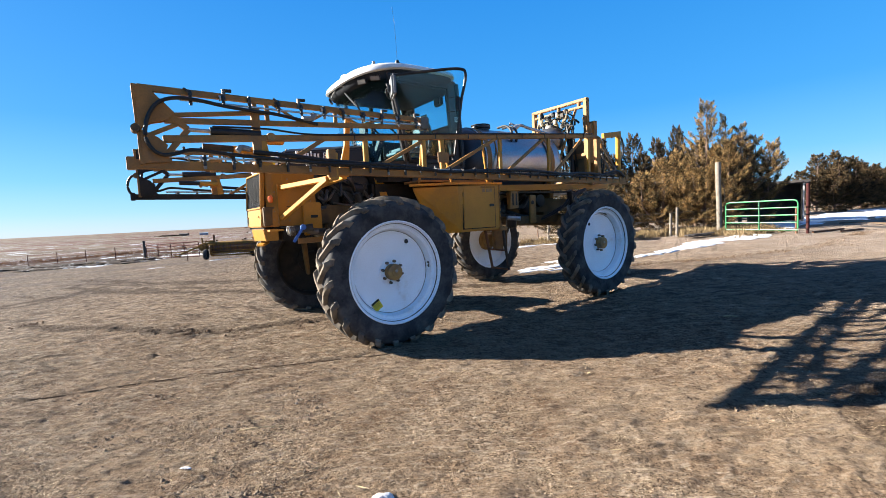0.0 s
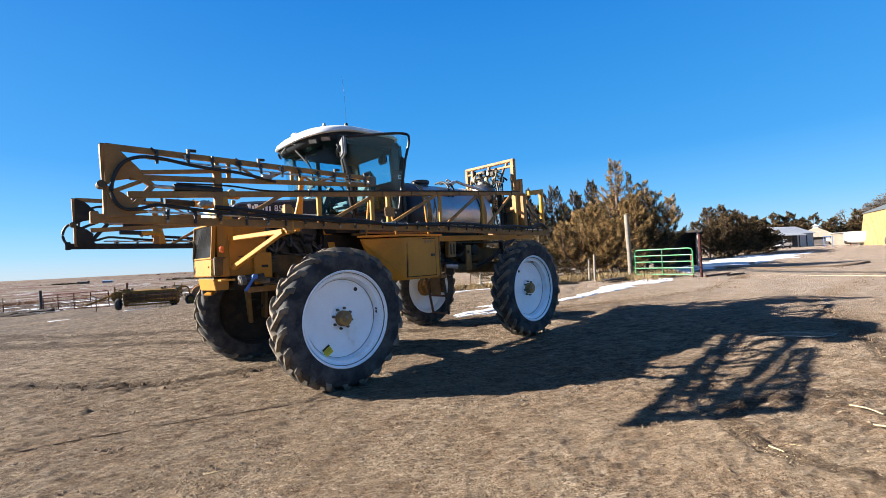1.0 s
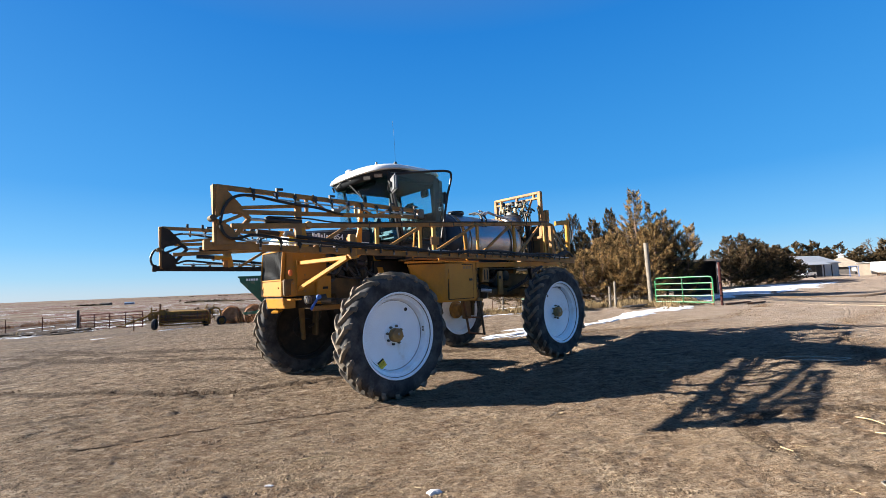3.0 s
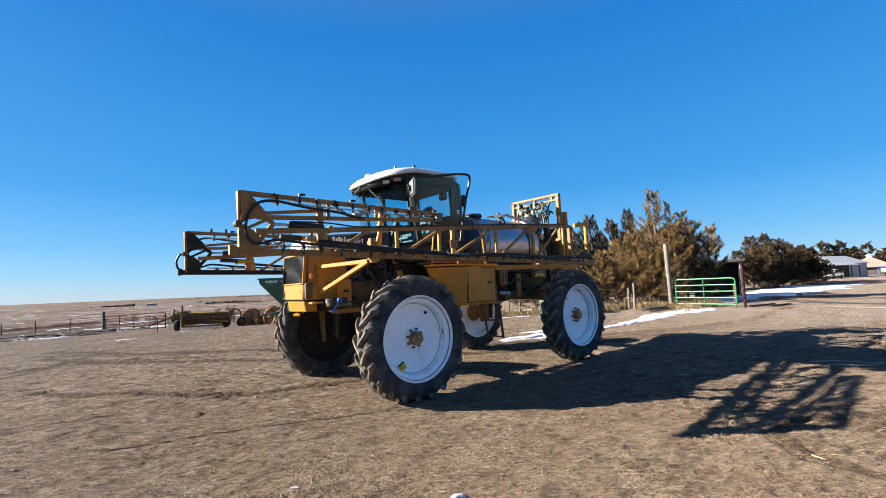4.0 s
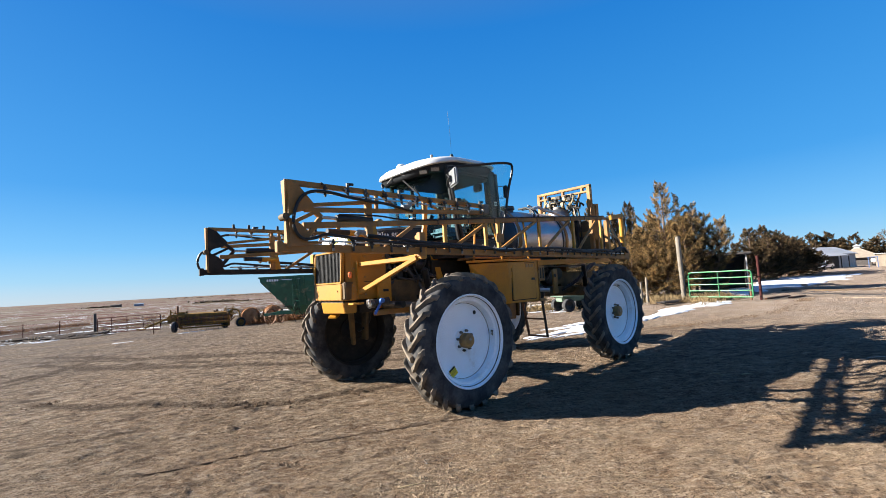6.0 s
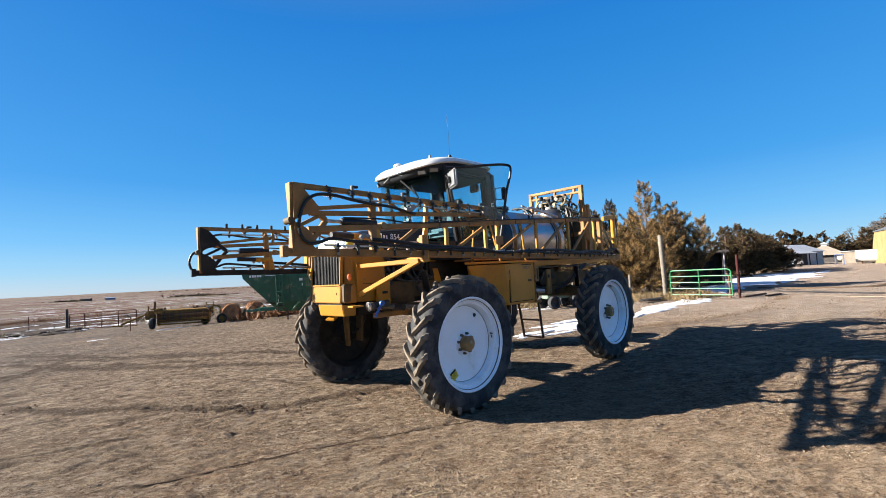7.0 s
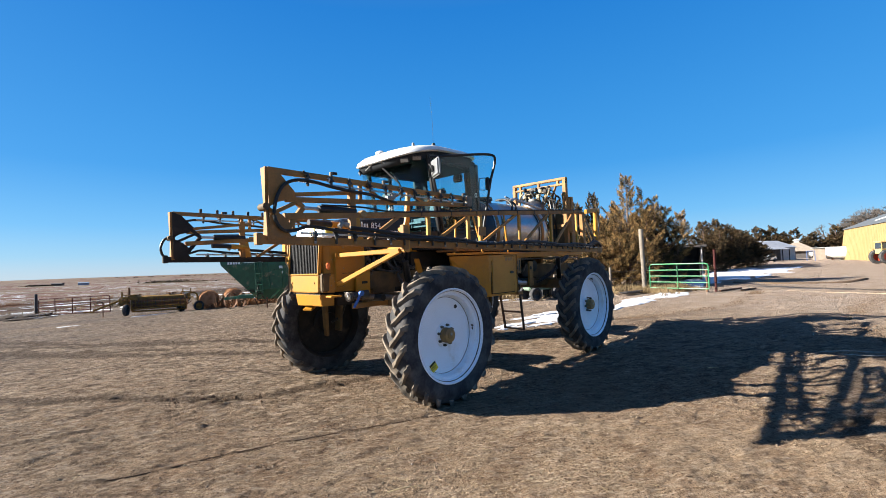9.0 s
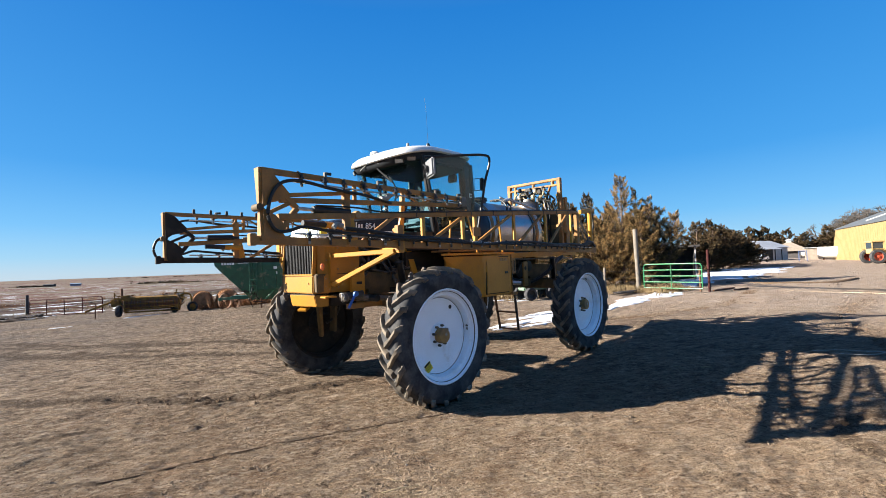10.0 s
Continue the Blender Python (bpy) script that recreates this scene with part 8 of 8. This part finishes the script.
part("cabin", hull([(-0.9, -0.85, 1.0), (1.2, -0.85, 1.0), (-0.9, 0.85, 1.0), (1.2, 0.85, 1.0), (-0.75, -0.68, 1.68), (0.5, -0.68, 1.70), (-0.75, 0.68, 1.68), (0.5, 0.68, 1.70)], 0.05), CARWHITE, car)
part("windscreen", hull([(1.17, -0.74, 1.06), (1.17, 0.74, 1.06), (0.57, -0.62, 1.62), (0.57, 0.62, 1.62), (1.22, -0.74, 1.06), (1.22, 0.74, 1.06), (0.60, -0.62, 1.63), (0.60, 0.62, 1.63)]), DARKGLASS, car)
for s in (1, -1):
    part("side_glass", hull([(-0.7, 0.86 * s, 1.08), (0.95, 0.86 * s, 1.08), (-0.65, 0.72 * s, 1.58), (0.45, 0.72 * s, 1.60), (-0.7, 0.83 * s, 1.08), (0.95, 0.83 * s, 1.08), (-0.65, 0.69 * s, 1.58), (0.45, 0.69 * s, 1.60)]), DARKGLASS, car)
    part("headlight", box((2.56, 0.68 * s, 0.82), (0.08, 0.30, 0.16), 0.03), CHROME, car)
    for x in (-1.65, 1.65):
        small_wheel(0.38, 0.25, car, pose(x, 0.82 * s, 0.38), CHROME)
part("front_grille", box((2.575, 0, 0.78), (0.06, 0.95, 0.22), 0.02), BLACK, car)
part("bumper", box((2.62, 0, 0.52), (0.14, 1.75, 0.18), 0.04), CHROME, car)

# cream and red tractor
tr = thing("farm_tractor", pose(50.25, 34.95, gz(50, 36), 0, 0, -28) @ Matrix.Diagonal((0.80, 0.86, 0.86, 1)), "old cream tractor with red wheels and cab, parked by the barn", "tractor")
part("hood", box((0.85, 0, 1.25), (1.1, 0.7, 0.65), 0.08), TRACTOR, tr)
part("frame", box((0.3, 0, 0.8), (2.0, 0.5, 0.4), 0.05), BLACK, tr)
part("cab_base", box((-0.35, 0, 1.45), (1.2, 1.3, 0.6), 0.05), TRACTOR, tr)
part("cab_glass", box((-0.35, 0, 2.10), (1.15, 1.25, 0.75), 0.03), DARKGLASS, tr)
part("cab_roof", box((-0.35, 0, 2.56), (1.45, 1.5, 0.18), 0.06), TRACTOR, tr)
for x in (-0.92, 0.22):
    for y in (-0.62, 0.62):
        part("cab_post", box((x, y, 2.1), (0.09, 0.09, 0.85), 0.01), TRACTOR, tr)
part("exhaust", rod((0.9, 0.0, 1.5), (0.9, 0.0, 2.2), 0.05), BLACK, tr)
for s in (1, -1):
    small_wheel(0.82, 0.45, tr, pose(-0.6, 0.95 * s, 0.82, 0, 0, 0 if s > 0 else 180), REDPAINT)
    small_wheel(0.42, 0.28, tr, pose(0.95, 0.70 * s, 0.42), REDPAINT)
    part("fender", box((-0.6, 0.95 * s, 1.70), (1.3, 0.5, 0.07), 0.03), TRACTOR, tr)

# dark lean-to between the cedars
lt = thing("small_barn", pose(17.75, 23.9, gz(17.75, 23.9), 0, 0, -37) @ Matrix.Diagonal((0.9, 0.9, 0.95, 1)), "dark weathered lean-to shed half hidden by cedars", "shed")
part("wall", box((0, 0.9, 1.05), (2.6, 0.12, 2.1)), DARKWALL, lt)
for s in (1, -1):
    part("side_wall", box((s * 1.27, 0, 1.0), (0.06, 1.68, 2.0)), DARKWALL, lt)
part("roof", hull([(-1.6, -1.2, 2.08), (1.6, -1.2, 2.08), (-1.6, 1.2, 2.06), (1.6, 1.2, 2.06), (-1.6, -1.2, 2.20), (1.6, -1.2, 2.20), (-1.6, 1.2, 2.18), (1.6, 1.2, 2.18)]), DARKWALL, lt)
part("corner_post", box((1.32, -0.95, 1.02), (0.07, 0.07, 2.04)), SIDING, lt)
# far farmsteads and tree clumps in the valley
BLUESHED = mat("pale_blue_sheet_metal", (0.19, 0.25, 0.32), (0.15, 0.20, 0.27), 0.6, 0, 0.5, 0.1, 8)
for k, (x, y, s_) in enumerate(((-352, 612, 0.55), (-328, 618, 0.5))):
    f_ = gable("far_farm_building", pose(x, y, gz(x, y), 0, 0, 20 * k), 20 * s_, 9 * s_, 3.6 * s_ + 0.5, 6.2 * s_, BLUESHED if k else DARKWALL, BLUESHED if k else DARKWALL, "distant farm building with pale metal roof")
rs = np.random.RandomState(5)
B, D, L, W = [], [], [], []
for cx, cy, n_, sp, hh in ((-372, 612, 160, 8, 2.2), (-300, 800, 60, 30, 1.5), (-200, 560, 260, 16, 1.7), (-150, 600, 90, 24, 1.3), (-95, 520, 60, 18, 1.2), (-560, 1500, 60, 90, 3), (-330, 1600, 90, 110, 3), (-240, 640, 160, 12, 1.9)):
    for _ in range(n_):
        x, y = cx + rs.normal(0, sp), cy + rs.normal(0, sp * 0.22)
        z = gz(x, y)
        B.append((x, y, z - 0.3))
        D.append((rs.normal(0, 0.4), rs.normal(0, 0.4), 1))
        L.append(hh * rs.uniform(0.5, 1.2))
        W.append(hh * rs.uniform(0.6, 1.3))
v, f = kites(np.array(B, float), np.array(D, float), np.array(L), np.array(W), rs)
me = quads_mesh("far_brush", v, f)
me.materials.append(CEDAR_DARK)
tagged(new("far_woods", me), "dark brushy tree clumps across the distant valley", "woods", kind="stuff")


# ---------------------------------------------------------------- loose bits on the dirt
def scatter(name, n, region, size, flat, material, label, category, seed, stretch=1.0):
    rs = np.random.RandomState(seed)
    ico = bmesh.new()
    bmesh.ops.create_cone(ico, cap_ends=True, segments=4, radius1=1.0, radius2=0.55, depth=1.3)
    bmesh.ops.triangulate(ico, faces=ico.faces)
    base = np.array([v.co[:] for v in ico.verts])
    tri = np.array([[v.index for v in f_.verts] for f_ in ico.faces])
    ico.free()
    V, F = [], []
    for k in range(n):
        x, y = region(rs)
        s_ = size * min(2.6, rs.lognormal(-0.1, 0.45))
        p = base * (1 + rs.uniform(-0.35, 0.35, (len(base), 1))) * np.array([s_ * stretch, s_ / stretch ** 0.5, s_ * flat])
        a = rs.uniform(0, 6.28)
        c, sn = math.cos(a), math.sin(a)
        p = p @ np.array([[c, sn, 0], [-sn, c, 0], [0, 0, 1]])
        V.append(p + np.array([x, y, gz(x, y) + s_ * flat * 0.35]))
        F.append(tri + k * len(base))
    me = bpy.data.meshes.new(name)
    me.from_pydata(np.concatenate(V), [], np.concatenate(F).tolist())
    me.materials.append(material)
    return tagged(new(name, me), label, category, kind="stuff")


def near_zone(rs):
    """A spot in the yard, more often where the soil is crumbly."""
    for _ in range(6):
        r = 1.6 + 13 * rs.rand() ** 1.7
        a = rs.uniform(-1.15, 1.15)
        x, y = -0.6 + r * math.sin(a), 0.2 + r * math.cos(a)
        if rs.rand() < smooth(0.42, 0.72, 0.6 * noise.noise(Vector((x * 1.1, y * 1.6, 3))) + 0.4 * noise.noise(Vector((x * 4, y * 6, 8))) + 0.5):
            break
    return x, y


def rut_zone(rs):
    line, w = RUTS[(0, 2, 2, 5, 5, 5, 6, 6, 6)[rs.randint(9)]]
    k = rs.randint(len(line) - 1)
    (ax, ay), (bx, by) = line[k], line[k + 1]
    t = rs.rand()
    return ax + (bx - ax) * t + rs.normal(0, w * 1.0), ay + (by - ay) * t + rs.normal(0, w * 1.0)


scatter("rut_clods", 5500, rut_zone, 0.011, 0.8, SOIL, "dark turned-up clods along the tyre ruts", "clods", 4)
scatter("dirt_clods", 18000, near_zone, 0.0064, 0.65, CLOD, "small brown dirt clods strewn over the yard", "clods", 1)
scatter("pebbles", 700, near_zone, 0.005, 0.7, STONE, "pale stone chips in the dirt", "gravel", 2)
rs = np.random.RandomState(9)
B, D, L, W = [], [], [], []
for _ in range(520):
    x, y = near_zone(rs)
    a = rs.uniform(0, 6.28)
    B.append((x, y, gz(x, y) + 0.022))
    D.append((math.cos(a), math.sin(a), rs.uniform(0.0, 0.12)))
    L.append(rs.uniform(0.04, 0.14) * (2.2 if rs.rand() < 0.05 else 1))
    W.append(rs.uniform(0.002, 0.004))
v, f = kites(np.array(B), np.array(D), np.array(L), np.array(W), rs)
me = quads_mesh("straw_bits", v, f)
me.materials.append(STRAW)
tagged(new("straw_bits", me), "scattered dry straw on packed dirt", "straw", kind="stuff")

# trampled dead grass woven into the dirt near the walker
MATTED = foliage("matted_dead_grass", (0.17, 0.112, 0.064), (0.28, 0.198, 0.122), (0.42, 0.325, 0.220))
rs = np.random.RandomState(21)
B, D, L, W = [], [], [], []
while len(B) < 60000:
    x, y = rs.uniform(-3.2, 3.4), 1.3 + 4.0 * rs.rand() ** 1.5
    lush = smooth(-0.30, 0.25, noise.noise(Vector((x * 0.9, y * 1.2, 5))) + 0.5 * noise.noise(Vector((x * 3.5, y * 4.5, 2)))) * (1 - smooth(2.6, 5.0, y)) * (1 - smooth(1.6, 3.4, x))
    if rs.rand() > lush:
        continue
    a = rs.normal(0.35, 1.1)
    B.append((x, y, gz(x, y) + rs.uniform(0.0, 0.018)))
    D.append((math.cos(a), math.sin(a), abs(rs.normal(0, 0.22))))
    L.append(rs.uniform(0.008, 0.030))
    W.append(rs.uniform(0.0009, 0.0021))
v, f = kites(np.array(B), np.array(D), np.array(L), np.array(W), rs)
me = quads_mesh("matted_grass", v, f)
me.materials.append(MATTED)
tagged(new("matted_grass", me), "short trampled dead grass woven into the dirt", "grass", kind="stuff")


# dry stalks, a bent stick and a wire loop lying in the yard
def stalk(points, r, material, label, category="stick"):
    ob = part("dry_stick" if category == "stick" else "wire_loop", tube([(x, y, gz(x, y) + z) for x, y, z in points], r, 6, None, 0.7 if category == "stick" else 1.0, n=4), material, None, "", 60)
    return tagged(ob, label, category, "loose sticks" if category == "stick" else "")


DRY = "dry pale stalk lying on the dirt"
stalk([(4.03, 2.99, 0.03), (4.05, 2.86, 0.04), (4.05, 2.73, 0.03)], 0.008, STRAW, DRY)
stalk([(3.76, 2.59, 0.03), (3.80, 2.48, 0.04), (3.82, 2.38, 0.03)], 0.007, STRAW, DRY)
stalk([(3.24, 5.87, 0.03), (3.27, 5.78, 0.04), (3.28, 5.68, 0.03)], 0.008, STRAW, DRY)
stalk([(3.54, 5.64, 0.03), (3.61, 5.61, 0.04), (3.68, 5.58, 0.03)], 0.010, STRAW, DRY)
stalk([(2.70, 2.51, 0.025), (2.71, 2.39, 0.03)], 0.006, STRAW, DRY)
stalk([(-1.55, 3.17, 0.025), (-1.42, 3.17, 0.04), (-1.25, 3.21, 0.025)], 0.005, STRAW, DRY)
stalk([(2.98, 1.68, 0.03), (2.86, 1.73, 0.04), (2.77, 1.74, 0.04), (2.70, 1.64, 0.05), (2.58, 1.50, 0.03)], 0.009, WOOD, "bent grey twig lying on the dirt")
stalk([(5.85, 5.80, 0.03), (6.15, 5.62, 0.05), (6.48, 5.36, 0.04), (6.56, 5.20, 0.05), (6.34, 5.22, 0.03), (6.10, 5.34, 0.04), (5.98, 5.52, 0.03)], 0.009, CAPWHITE, "loop of pale wire dropped on the ground", "wire")

# the thin scratch that a dragged chain left across the dirt
line = [(-4.6, 4.0), (-4.19, 4.08), (-3.74, 4.13), (-3.11, 4.35), (-2.37, 4.55), (-1.51, 4.73), (-0.6, 4.9), (0.3, 5.1)]
tagged(part("drag_mark", tube([(x, y, gz(x, y) - 0.001) for x, y in line], 0.0075, 6, None, 0.5), SOIL, None, "", 60), "thin dark drag mark in the packed dirt", "mark")
